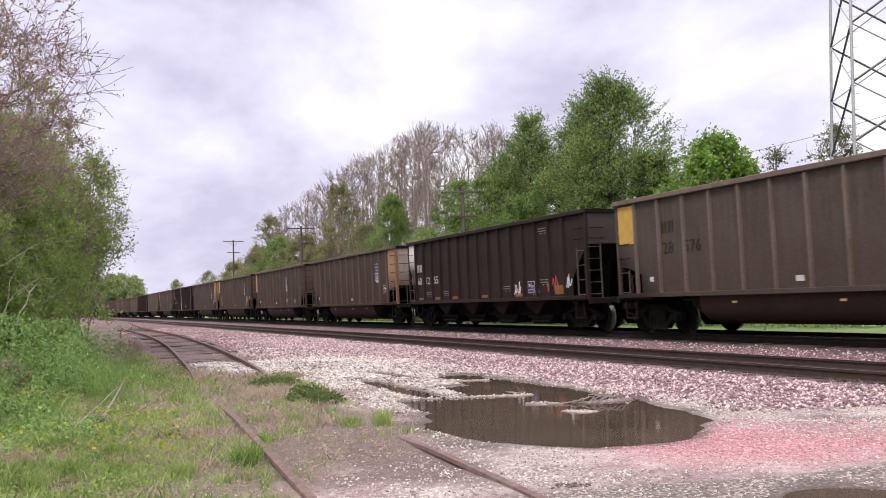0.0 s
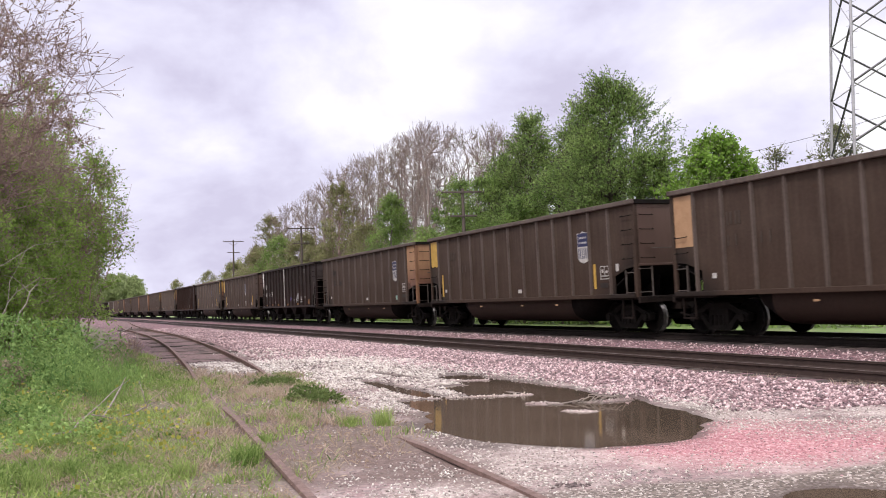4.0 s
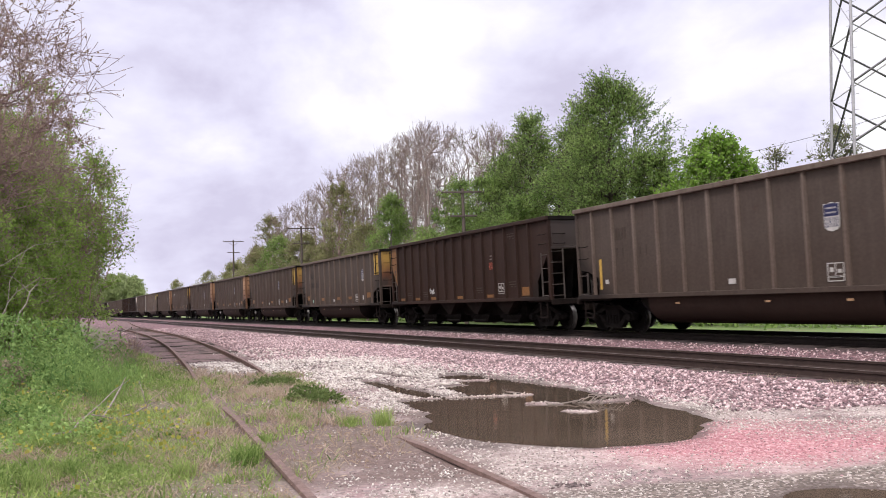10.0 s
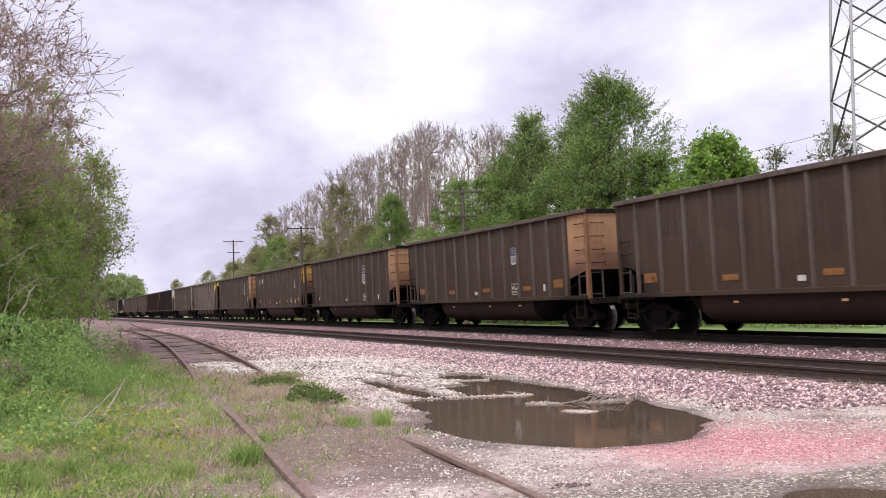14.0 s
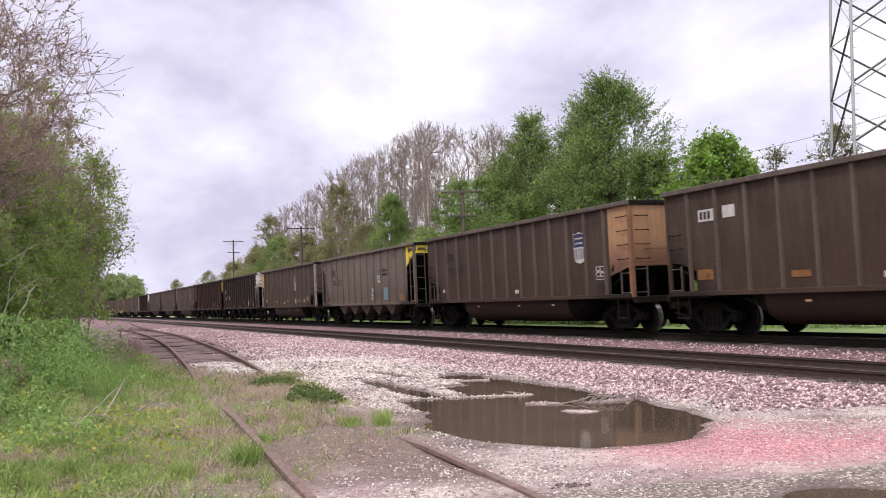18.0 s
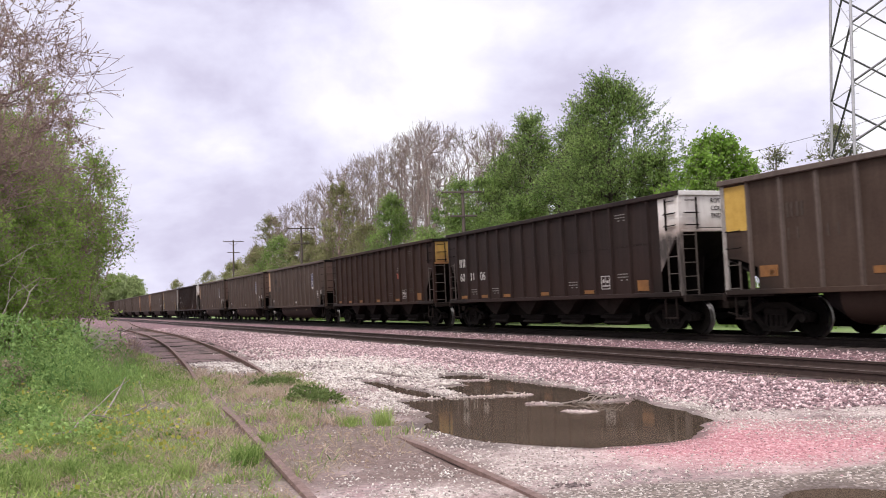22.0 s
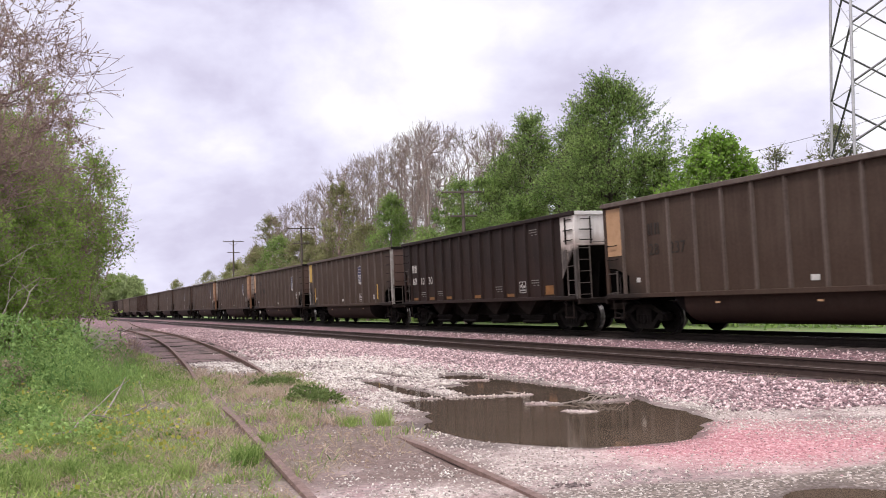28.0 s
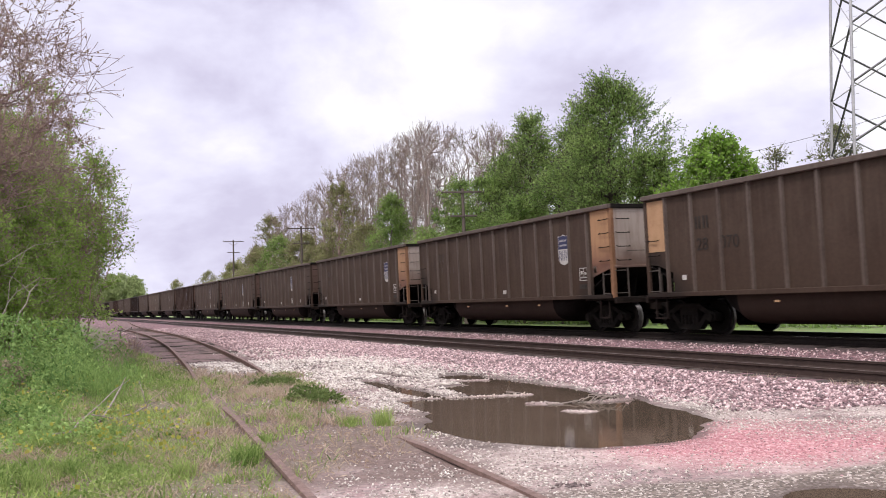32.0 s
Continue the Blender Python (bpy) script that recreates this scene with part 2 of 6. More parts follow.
M["polish"] = plain("polished_steel", (0.42, 0.41, 0.40), (0.62, 0.61, 0.60), 9.0, 0.22, 1.0, 0.05)
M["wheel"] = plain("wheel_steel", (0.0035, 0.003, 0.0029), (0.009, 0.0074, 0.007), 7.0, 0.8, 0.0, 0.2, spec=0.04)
M["tie"] = plain("weathered_tie_wood", (0.085, 0.070, 0.062), (0.20, 0.165, 0.15), 3.0, 0.9, 0, 0.7, (1, 0.15, 1))
M["bark"] = plain("grey_bark", (0.17, 0.135, 0.128), (0.30, 0.25, 0.238), 7.0, 0.9, 0, 0.6, (1, 1, 0.3))
M["bark_dark"] = plain("dark_bark", (0.045, 0.035, 0.028), (0.09, 0.072, 0.06), 7.0, 0.9, 0, 0.6, (1, 1, 0.3))
M["bark_rose"] = plain("rosy_grey_bark", (0.20, 0.150, 0.140), (0.36, 0.285, 0.268), 7.0, 0.9, 0, 0.6, (1, 1, 0.3))
M["tie_dark"] = plain("dirty_tie_wood", (0.035, 0.028, 0.026), (0.13, 0.10, 0.092), 3.0, 0.95, 0, 0.7, (1, 0.15, 1))
M["twig"] = plain("reddish_twig", (0.25, 0.165, 0.155), (0.37, 0.265, 0.25), 7.0, 0.9, 0, 0.2)
M["deadwood"] = plain("bleached_deadwood", (0.20, 0.165, 0.145), (0.36, 0.31, 0.285), 9.0, 0.85, 0, 0.4)
M["pole"] = plain("pole_wood", (0.075, 0.058, 0.05), (0.14, 0.112, 0.10), 4.0, 0.9, 0, 0.5, (1, 1, 0.1))
M["galv"] = plain("galvanised_steel", (0.34, 0.33, 0.36), (0.46, 0.45, 0.48), 3.0, 0.5, 0.5, 0.05)
M["galv_dark"] = plain("dull_galvanised_steel", (0.10, 0.095, 0.11), (0.16, 0.15, 0.17), 3.0, 0.6, 0.4, 0.05)
M["wire"] = plain("dark_wire", (0.04, 0.04, 0.045), (0.07, 0.07, 0.075), 3.0, 0.6, 0.2, 0)
M["glass_ins"] = plain("insulator", (0.35, 0.40, 0.42), (0.5, 0.55, 0.57), 3.0, 0.2, 0, 0)


def leaf_mat(name, c1, c2, c3, glow=0.42):
    """Leaves that differ one from another and let some light through."""
    m = bpy.data.materials.new(name)
    m.use_nodes = True
    nt = m.node_tree
    nt.nodes.clear()
    out = nt.nodes.new("ShaderNodeOutputMaterial")
    c1, c2, c3 = [tuple(q * 1.25 for q in c) for c in (c1, c2, c3)]
    geo = nt.nodes.new("ShaderNodeNewGeometry")
    c = steps(nt, geo.outputs["Random Per Island"], [(0.0, c1), (1.0, c3), (0.5, c2)])
    v = coords(nt)
    c = blend(nt, 0.5, c, steps(nt, noise_of(nt, v, 0.7, 3.0), [(0.35, c1), (0.65, c3)]))
    d = nt.nodes.new("ShaderNodeBsdfPrincipled")
    d.inputs["Roughness"].default_value = 0.55
    d.inputs["Specular IOR Level"].default_value = 0.12
    link(nt, c, d.inputs["Base Color"])
    t = nt.nodes.new("ShaderNodeBsdfTranslucent")
    link(nt, c, t.inputs["Color"])
    mx = nt.nodes.new("ShaderNodeMixShader")
    mx.inputs[0].default_value = glow
    link(nt, d.outputs[0], mx.inputs[1])
    link(nt, t.outputs[0], mx.inputs[2])
    link(nt, mx.outputs[0], out.inputs["Surface"])
    return m


M["leaf"] = leaf_mat("tree_leaf", (0.105, 0.178, 0.050), (0.185, 0.275, 0.082), (0.285, 0.375, 0.12), 0.5)
M["leaf_fresh"] = leaf_mat("fresh_leaf", (0.11, 0.20, 0.03), (0.17, 0.28, 0.05), (0.24, 0.36, 0.08))
M["leaf_dull"] = leaf_mat("budding_leaf", (0.11, 0.13, 0.065), (0.16, 0.175, 0.09), (0.22, 0.23, 0.13))
M["leaf_thicket"] = leaf_mat("thicket_leaf", (0.125, 0.205, 0.045), (0.205, 0.305, 0.072), (0.32, 0.42, 0.12), 0.5)
# far leaves: the haze of distance is mixed into these pale greens
M["leaf_far"] = leaf_mat("haze_tinted_leaf", (0.22, 0.27, 0.12), (0.28, 0.33, 0.16), (0.34, 0.39, 0.20), 0.5)
M["leaf_olive"] = leaf_mat("olive_spring_leaf", (0.155, 0.16, 0.075), (0.22, 0.225, 0.105), (0.30, 0.30, 0.15))
M["leaf_bud"] = leaf_mat("olive_bud", (0.18, 0.13, 0.10), (0.25, 0.19, 0.14), (0.31, 0.25, 0.18))
M["leaf_weed"] = leaf_mat("weed_leaf", (0.055, 0.115, 0.034), (0.155, 0.265, 0.078), (0.32, 0.43, 0.15))
M["leaf_dark"] = leaf_mat("dark_plant_leaf", (0.06, 0.095, 0.032), (0.095, 0.14, 0.045), (0.17, 0.21, 0.075))
M["grass"] = leaf_mat("grass_blade", (0.06, 0.12, 0.024), (0.165, 0.25, 0.064), (0.37, 0.44, 0.16))
M["grass_dry"] = leaf_mat("dry_grass_blade", (0.24, 0.175, 0.13), (0.33, 0.255, 0.195), (0.46, 0.375, 0.30))
M["petal"] = leaf_mat("yellow_leaf", (0.26, 0.27, 0.05), (0.36, 0.34, 0.07), (0.46, 0.40, 0.12))


# ---------------------------------------------------------------- mesh helpers
RNG = np.random.default_rng(7)
CACHE = {}


def mesh_of(name, verts, faces, smooth=False):
    me = bpy.data.meshes.new(name)
    me.from_pydata([tuple(v) for v in verts] if not isinstance(verts, list) else verts, [], faces if isinstance(faces, list) else faces.tolist())
    if smooth:
        me.shade_smooth()
    return me


def big_mesh(name, verts, faces):
    """Many alike faces (all with the same count of corners) from arrays."""
    me = bpy.data.meshes.new(name)
    k = faces.shape[1]
    me.vertices.add(len(verts))
    me.vertices.foreach_set("co", np.asarray(verts, np.float32).ravel())
    me.loops.add(faces.size)
    me.loops.foreach_set("vertex_index", faces.astype(np.int32).ravel())
    me.polygons.add(len(faces))
    me.polygons.foreach_set("loop_start", np.arange(0, faces.size, k, dtype=np.int32))
    me.update(calc_edges=True)
    me.validate()
    return me


def from_bm(bm, name):
    me = bpy.data.meshes.new(name)
    bmesh.ops.recalc_face_normals(bm, faces=bm.faces)
    bm.to_mesh(me)
    bm.free()
    return me


def cached(key, make):
    if key not in CACHE:
        CACHE[key] = make()
    return CACHE[key]


def part(name, me, material, parent, label="", at=(0, 0, 0), turn=(0, 0, 0)):
    """ONE mesh object under a thing or a part; its material sits on the object, so that alike pieces share a mesh."""
    if isinstance(me, bmesh.types.BMesh):
        me = from_bm(me, name)
    if not me.materials:
        me.materials.append(None)
    ob = new(name, me)
    if material is not None:
        ob.material_slots[0].link = "OBJECT"
        ob.material_slots[0].material = material
    ob.parent = parent
    ob.matrix_basis = pose(*at, *turn)
    if label:
        ob["label"] = label
    return ob


def thing(name, label, category, at=(0, 0, 0), turn=(0, 0, 0), group="", kind=""):
    ob = new(name)
    ob.empty_display_size = 0.2
    ob.matrix_basis = pose(*at, *turn)
    return tagged(ob, label, category, group, kind)


def box(bm, x0, x1, y0, y1, z0, z1, bev=0.0):
    r = bmesh.ops.create_cube(bm, size=1.0)
    bmesh.ops.scale(bm, vec=(x1 - x0, y1 - y0, z1 - z0), verts=r["verts"])
    bmesh.ops.translate(bm, vec=((x0 + x1) / 2, (y0 + y1) / 2, (z0 + z1) / 2), verts=r["verts"])
    if bev:
        es = list({e for v in r["verts"] for e in v.link_edges})
        bmesh.ops.bevel(bm, geom=es, offset=bev, segments=1, affect="EDGES")


def rod(bm, a, b, r, sides=6):
    a, b = Vector(a), Vector(b)
    d = b - a
    m = Matrix.Translation((a + b) / 2) @ d.to_track_quat("Z", "Y").to_matrix().to_4x4()
    bmesh.ops.create_cone(bm, cap_ends=True, segments=sides, radius1=r, radius2=r, depth=d.length, matrix=m)


def prism(bm, outline, y0, y1):
    """A flat outline in x and z, given thickness along y."""
    a = [bm.verts.new((x, y0, z)) for x, z in outline]
    b = [bm.verts.new((x, y1, z)) for x, z in outline]
    bm.faces.new(a)
    bm.faces.new(b[::-1])
    n = len(outline)
    for i in range(n):
        bm.faces.new((a[i], b[i], b[(i + 1) % n], a[(i + 1) % n]))


def value_noise(x, y, cell, seed):
    """Smooth random heights, -1 to 1, on a lattice of that cell."""
    r = np.random.default_rng(seed).random((256, 256)) * 2 - 1
    u, v = x / cell, y / cell
    i, j = np.floor(u).astype(int), np.floor(v).astype(int)
    f, g = u - i, v - j
    f, g = f * f * (3 - 2 * f), g * g * (3 - 2 * g)
    i0, i1, j0, j1 = i % 256, (i + 1) % 256, j % 256, (j + 1) % 256
    return (r[i0, j0] * (1 - f) + r[i1, j0] * f) * (1 - g) + (r[i0, j1] * (1 - f) + r[i1, j1] * f) * g


def fbm(x, y, cell, seed, octaves=4):
    return sum(value_noise(x, y, cell / 2 ** k, seed + k) * 0.5 ** k for k in range(octaves))


def smooth01(x, a, b):
    t = np.clip((x - a) / (b - a), 0, 1)
    return t * t * (3 - 2 * t)


# ---------------------------------------------------------------- plan of the ground
NEAR_Y, FAR_Y = 12.50, 16.80            # centre lines of the two main tracks
NEAR_RAIL_Z, FAR_RAIL_Z = 0.24, 0.495   # rail tops
GAUGE = 1.505
SPUR_X = [60, 10, -6, -10, -20, -26, -38, -55, -77, -107, -150, -215, -420]
SPUR_Y = [-4.0, 0.9, 2.50, 2.90, 3.70, 4.25, 5.30, 6.20, 6.60, 8.30, 11.2, 12.5, 12.5]


def spur_y(x):
    """The spur's centre line, smoothed."""
    x = np.asarray(x, float)
    s = sum(np.interp(-(x + d), [-v for v in SPUR_X], SPUR_Y) for d in np.linspace(-6, 6, 9)) / 9
    return s


def ellipse(x, y, cx, cy, rx, ry, turn=0.0):
    c, s = math.cos(turn), math.sin(turn)
    u, v = (x - cx) * c + (y - cy) * s, -(x - cx) * s + (y - cy) * c
    return 1.0 - np.sqrt((u / rx) ** 2 + (v / ry) ** 2)


def puddle_depth(x, y):
    """Above 0 where the ground dips under the water."""
    d = np.maximum.reduce([ellipse(x, y, -9.05, 5.50, 1.72, 1.38), ellipse(x, y, -10.5, 6.55, 2.35, 1.40, -0.12), ellipse(x, y, -11.4, 5.40, 1.35, 0.72), ellipse(x, y, -10.2, 5.2, 1.1, 0.75),
                           ellipse(x, y, -13.9, 7.50, 3.0, 0.62) * 0.8, ellipse(x, y, -14.4, 5.60, 2.3, 0.26, -0.04) * 0.6, ellipse(x, y, -13.4, 6.6, 1.2, 0.4) * 0.7,
                           ellipse(x, y, -17.6, 6.6, 1.3, 0.14, 0.1) * 0.5, ellipse(x, y, -4.15, 5.15, 0.85, 0.6) * 0.8])
    isl = np.maximum.reduce([ellipse(x, y, -12.45, 6.25, 0.95, 0.07, 1.27), ellipse(x, y, -11.0, 6.55, 0.32, 0.15, 0.9), ellipse(x, y, -10.0, 6.45, 0.30, 0.15, 0.9),
                             ellipse(x, y, -15.2, 7.3, 0.5, 0.06, 1.2), ellipse(x, y, -10.75, 7.35, 0.45, 0.07, 1.5)])
    d = d + 0.16 * fbm(x, y, 0.9, 31, 4)
    return d - np.maximum(isl + 0.25 * fbm(x, y, 0.3, 77, 3) + 0.05, 0) * 3.0


def grass_edge(x):
    """Grass and weeds lie at lower y than this."""
    return np.interp(x, [-420, -120, -52, -27, -21, -19, -12.3, -9.5, -8.2, -7.2, -5, 0, 60], [9, 5.6, 3.9, 3.0, 3.4, 4.9, 4.1, 3.85, 3.3, 2.0, 1.0, 0.4, -8])


def lush_edge(x):
    """Thick grass lies at lower y than this; past it grass is thin among dirt and straw."""
    return np.interp(x, [-60, -27, -21, -17, -13, -10, -8, -5, 60], [2.8, 2.7, 2.8, 2.4, 1.9, 1.4, 1.0, 0.4, -8])


def grey_line(y):
    """The grey wet gravel of the lane lies at higher x than this."""
    return np.interp(y, [0, 3.6, 5.2, 6.6, 9.0], [-6.1, -5.86, -5.50, -5.52, -5.2])


def ballast_rise(x):
    """How much further out the ballast's foot lies where the white gravel widens."""
    return 1.25 * np.clip(x + 9.0, 0, 1.7)


def ground_z(x, y):
    x, y = np.asarray(x, float), np.asarray(y, float)
    z = 0.035 * fbm(x, y, 3.0, 5, 3) * smooth01(np.abs(y - 15), 3, 6) + 0.012 * fbm(x, y, 0.35, 9, 2)
    z = z + smooth01(y, 8.0, 10.7) * 0.045
    z = z + smooth01(y, 14.1, 15.2) * 0.245 - smooth01(y, 18.6, 21.0) * 0.26
    bed = smooth01(1.75 - np.abs(y - spur_y(x)), 0, 0.3) * smooth01(-x, 18, 20.5)
    z = z * (1 - bed) + bed * (-0.006 + 0.020 * fbm(x, y, 0.7, 15, 3))
    dep = puddle_depth(x, y)
    z = np.where((y > 3) & (y < 9.2) & (x > -19) & (x < 0), z * (1 - smooth01(dep, -0.5, 0.0)) - 0.10 * np.clip(dep + 0.12, -0.12, 0.5), z)
    z = np.where((y > 2.5) & (y < 9.4) & (x > -19) & (x < 0) & (dep < -0.06), np.maximum(z, 0.0), z)
    left = smooth01(grass_edge(x) - 2.5 - y, 0, 4)
    z = z + left * 0.18 * (1 + 0.6 * fbm(x, y, 2.5, 61, 2)) * smooth01(-x, 6, 14)
    return z + 6.0 * smooth01(np.hypot(x, y), 600, 2500)


def axis(lo, hi, fine_lo, fine_hi, step, grow):
    v, s = list(np.arange(fine_lo, fine_hi, step)), step
    a = fine_lo
    while a > lo:
        s *= grow
        a -= s
        v.insert(0, a)
    a, s = v[-1], step
    while a < hi:
        s *= grow
        a += s
        v.append(a)
    return np.array(v)


def build_ground():
    xs, ys = axis(-3000, 2500, -17.5, -3.5, 0.07, 1.045), axis(-2500, 3000, 0.4, 11.3, 0.075, 1.05)
    gx, gy = np.meshgrid(xs, ys, indexing="ij")
    gz = ground_z(gx, gy)
    nx, ny = len(xs), len(ys)
    idx = np.arange(nx * ny).reshape(nx, ny)
    f = np.stack([idx[:-1, :-1], idx[1:, :-1], idx[1:, 1:], idx[:-1, 1:]], -1).reshape(-1, 4)
    me = big_mesh("ground", np.stack([gx, gy, gz], -1).reshape(-1, 3), f)
    me.shade_smooth()
    x, y = gx.ravel(), gy.ravel()
    wob = fbm(x, y, 1.6, 21, 4)
    edge = grass_edge(x) + wob * 0.55
    grassy = smooth01(edge - y, -0.15, 0.5)
    bed_shade = smooth01(y + 0.15 * wob, 14.85, 15.2) * (1 - smooth01(y, 18.8, 19.5))   # the train's shade, painted on the bed of the far track
    lawn = smooth01(y, 19.6, 20.8) * (1 - np.clip(ellipse(x, y, -25.0, 24.4, 0.9, 1.3) * 3, 0, 1))
    bare_dirt = np.maximum(ellipse(x, y, -7.9, 2.9, 2.0, 0.9, 0.15) * 1.4, ellipse(x, y, -9.2, 1.35, 1.1, 0.45) * 1.5)
    bare_dirt = np.maximum(bare_dirt, smooth01(y - lush_edge(x) + 0.5 * wob, -0.2, 0.6) * smooth01(-x, 6, 7) * smooth01(x, -24, -19) * smooth01(grass_edge(x) - y, -0.2, 0.3) * 0.8)
    bare_dirt = np.maximum(bare_dirt, np.maximum(ellipse(x, y, -11.2, 4.35, 3.4, 0.55, 0.06) * 1.1, ellipse(x, y, -8.4, 3.9, 1.5, 0.5, 0.2)))
    between = smooth01(1.0 - np.abs(y - spur_y(x)), -0.3, 0.4) * smooth01(x, -22, -17) * smooth01(-x, 5, 7)
    bare_dirt = np.clip(np.maximum(bare_dirt + 0.5 * wob, between * (0.45 + 0.9 * fbm(x, y, 0.8, 47, 3))), 0, 1)
    bed = smooth01(1.6 - np.abs(y - spur_y(x)), 0, 0.5) * smooth01(-x, 17, 22)   # the spur's worn bed
    ballast = smooth01(y - ballast_rise(x) + wob * 0.5, 7.6, 8.6) * (1 - smooth01(y, 19.2, 20.0))
    far_ball = smooth01(-x, 25, 32) * smooth01(y - grass_edge(x), -1.3, -0.7) * (1 - smooth01(y, 19.2, 20.0))
    ballast = np.maximum(np.maximum(ballast, far_ball), bed * smooth01(-x, 20, 27) * 0.9)
    pink = np.clip(np.maximum(ellipse(x, y, -6.75, 6.05, 2.1, 1.95, 0.5) * 1.8, ellipse(x, y, -5.8, 7.2, 2.4, 1.3, 0.3) * 1.1) + wob * 0.4, 0, 1)
    wet = np.clip(smooth01(puddle_depth(x, y) + 0.12 * fbm(x, y, 0.4, 88, 3), -0.30, 0.0) * ((x > -19) & (y > 3) & (y < 9.5)), 0, 1)
    grey = smooth01(x - grey_line(y) + wob * 0.2, -0.10, 0.12)
    for name, chan in (("zone_a", (np.maximum(grassy, lawn), ballast, pink)), ("zone_b", (wet, grey, np.maximum(bare_dirt, bed * 0.5))), ("zone_c", (lawn, bed_shade, lawn))):
        col = me.attributes.new(name, "FLOAT_COLOR", "POINT")
        col.data.foreach_set("color", np.stack([*chan, np.ones_like(x)], -1).astype(np.float32).ravel())
    m, nt, bs = bare("ground_mix")

    def zone(name):
        at = nt.nodes.new("ShaderNodeAttribute")
        at.attribute_name = name
        sp = nt.nodes.new("ShaderNodeSeparateColor")
        link(nt, at.outputs["Color"], sp.inputs[0])
        return sp.outputs

    a, b, lw = zone("zone_a"), zone("zone_b"), zone("zone_c")
    v = coords(nt, vary=False)
    vor = nt.nodes.new("ShaderNodeTexVoronoi")
    vor.inputs["Scale"].default_value = 42.0
    link(nt, v, vor.inputs["Vector"])
    peb = nt.nodes.new("ShaderNodeSeparateColor")
    link(nt, vor.outputs["Color"], peb.inputs[0])
    vor2 = nt.nodes.new("ShaderNodeTexVoronoi")
    vor2.inputs["Scale"].default_value = 17.0
    link(nt, v, vor2.inputs["Vector"])
    peb2 = nt.nodes.new("ShaderNodeSeparateColor")
    link(nt, vor2.outputs["Color"], peb2.inputs[0])
    big, fine = noise_of(nt, v, 0.9, 6.0), noise_of(nt, v, 22.0, 5.0, 0.7)
    white = blend(nt, 0.45, steps(nt, peb.outputs[0], [(0.0, (0.12, 0.086, 0.08)), (1.0, (0.64, 0.555, 0.525)), (0.45, (0.33, 0.258, 0.242))]),
                  steps(nt, noise_of(nt, v, 2.4, 7.0, 0.68), [(0.36, (0.27, 0.19, 0.182)), (0.62, (0.66, 0.56, 0.54))]))
    pinkc = steps(nt, peb.outputs[1], [(0.0, (0.33, 0.13, 0.15)), (1.0, (0.64, 0.43, 0.445)), (0.6, (0.49, 0.225, 0.25))])
    ball = steps(nt, peb2.outputs[0], [(0.0, (0.065, 0.042, 0.050)), (1.0, (0.33, 0.195, 0.215)), (0.35, (0.145, 0.081, 0.092)), (0.7, (0.22, 0.122, 0.136))])
    soil = steps(nt, noise_of(nt, v, 45.0, 6.0, 0.75), [(0.32, (0.07, 0.050, 0.040)), (0.68, (0.27, 0.21, 0.175))])
    green = steps(nt, noise_of(nt, v, 1.3, 8.0, 0.7), [(0.35, (0.085, 0.14, 0.035)), (0.68, (0.17, 0.24, 0.065))])
    sward = blend(nt, steps(nt, fine, [(0.46, (0, 0, 0)), (0.66, (0.75, 0.75, 0.75))]), soil, green)
    dirt = steps(nt, noise_of(nt, v, 14.0, 8.0, 0.75), [(0.34, (0.075, 0.050, 0.046)), (0.68, (0.26, 0.182, 0.166))])
    greyc = steps(nt, peb.outputs[2], [(0.0, (0.10, 0.078, 0.068)), (1.0, (0.56, 0.49, 0.46)), (0.7, (0.22, 0.175, 0.155))])
    worn = steps(nt, noise_of(nt, v, 0.75, 6.0, 0.65), [(0.47, (0, 0, 0)), (0.60, (0.6, 0.6, 0.6))])   # reddish fines worn through the white
    white = blend(nt, worn, white, ball)
    c = blend(nt, a[2], white, pinkc)
    c = blend(nt, b[1], c, greyc)
    c = blend(nt, a[1], c, ball)
    # blacken the far bed where the train shades it
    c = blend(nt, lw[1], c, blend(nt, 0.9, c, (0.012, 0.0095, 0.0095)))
    c = blend(nt, a[0], c, sward)
    c = blend(nt, lw[0], c, steps(nt, noise_of(nt, v, 0.5, 8.0, 0.7), [(0.35, (0.10, 0.165, 0.045)), (0.65, (0.165, 0.235, 0.075))]))
    c = blend(nt, b[2], c, dirt)
    c = blend(nt, b[0], c, blend(nt, 0.85, c, (0.075, 0.05, 0.042)))
    link(nt, c, bs.inputs["Base Color"])
    rr = nt.nodes.new("ShaderNodeMapRange")
    rr.inputs["To Min"].default_value, rr.inputs["To Max"].default_value = 0.9, 0.65
    link(nt, b[0], rr.inputs["Value"])
    link(nt, rr.outputs[0], bs.inputs["Roughness"])
    bump(nt, bs, blend(nt, 0.5, vor.outputs["Distance"], fine), 0.7, 0.03)
    me.materials.append(m)
    tagged(new("ground", me), "gravel, ballast, grass and puddled dirt beside the railway", "ground", kind="structure")


build_ground()

# the water in the dips
mw, ntw, bsw = bare("muddy_water")
vw = coords(ntw, vary=False)
link(ntw, steps(ntw, noise_of(ntw, vw, 0.8, 4.0), [(0.35, (0.075, 0.054, 0.040)), (0.65, (0.105, 0.077, 0.058))]), bsw.inputs["Base Color"])
bsw.inputs["Roughness"].default_value, bsw.inputs["IOR"].default_value = 0.06, 1.33
bump(ntw, bsw, noise_of(ntw, vw, 5.0, 3.0), 0.03, 0.01)


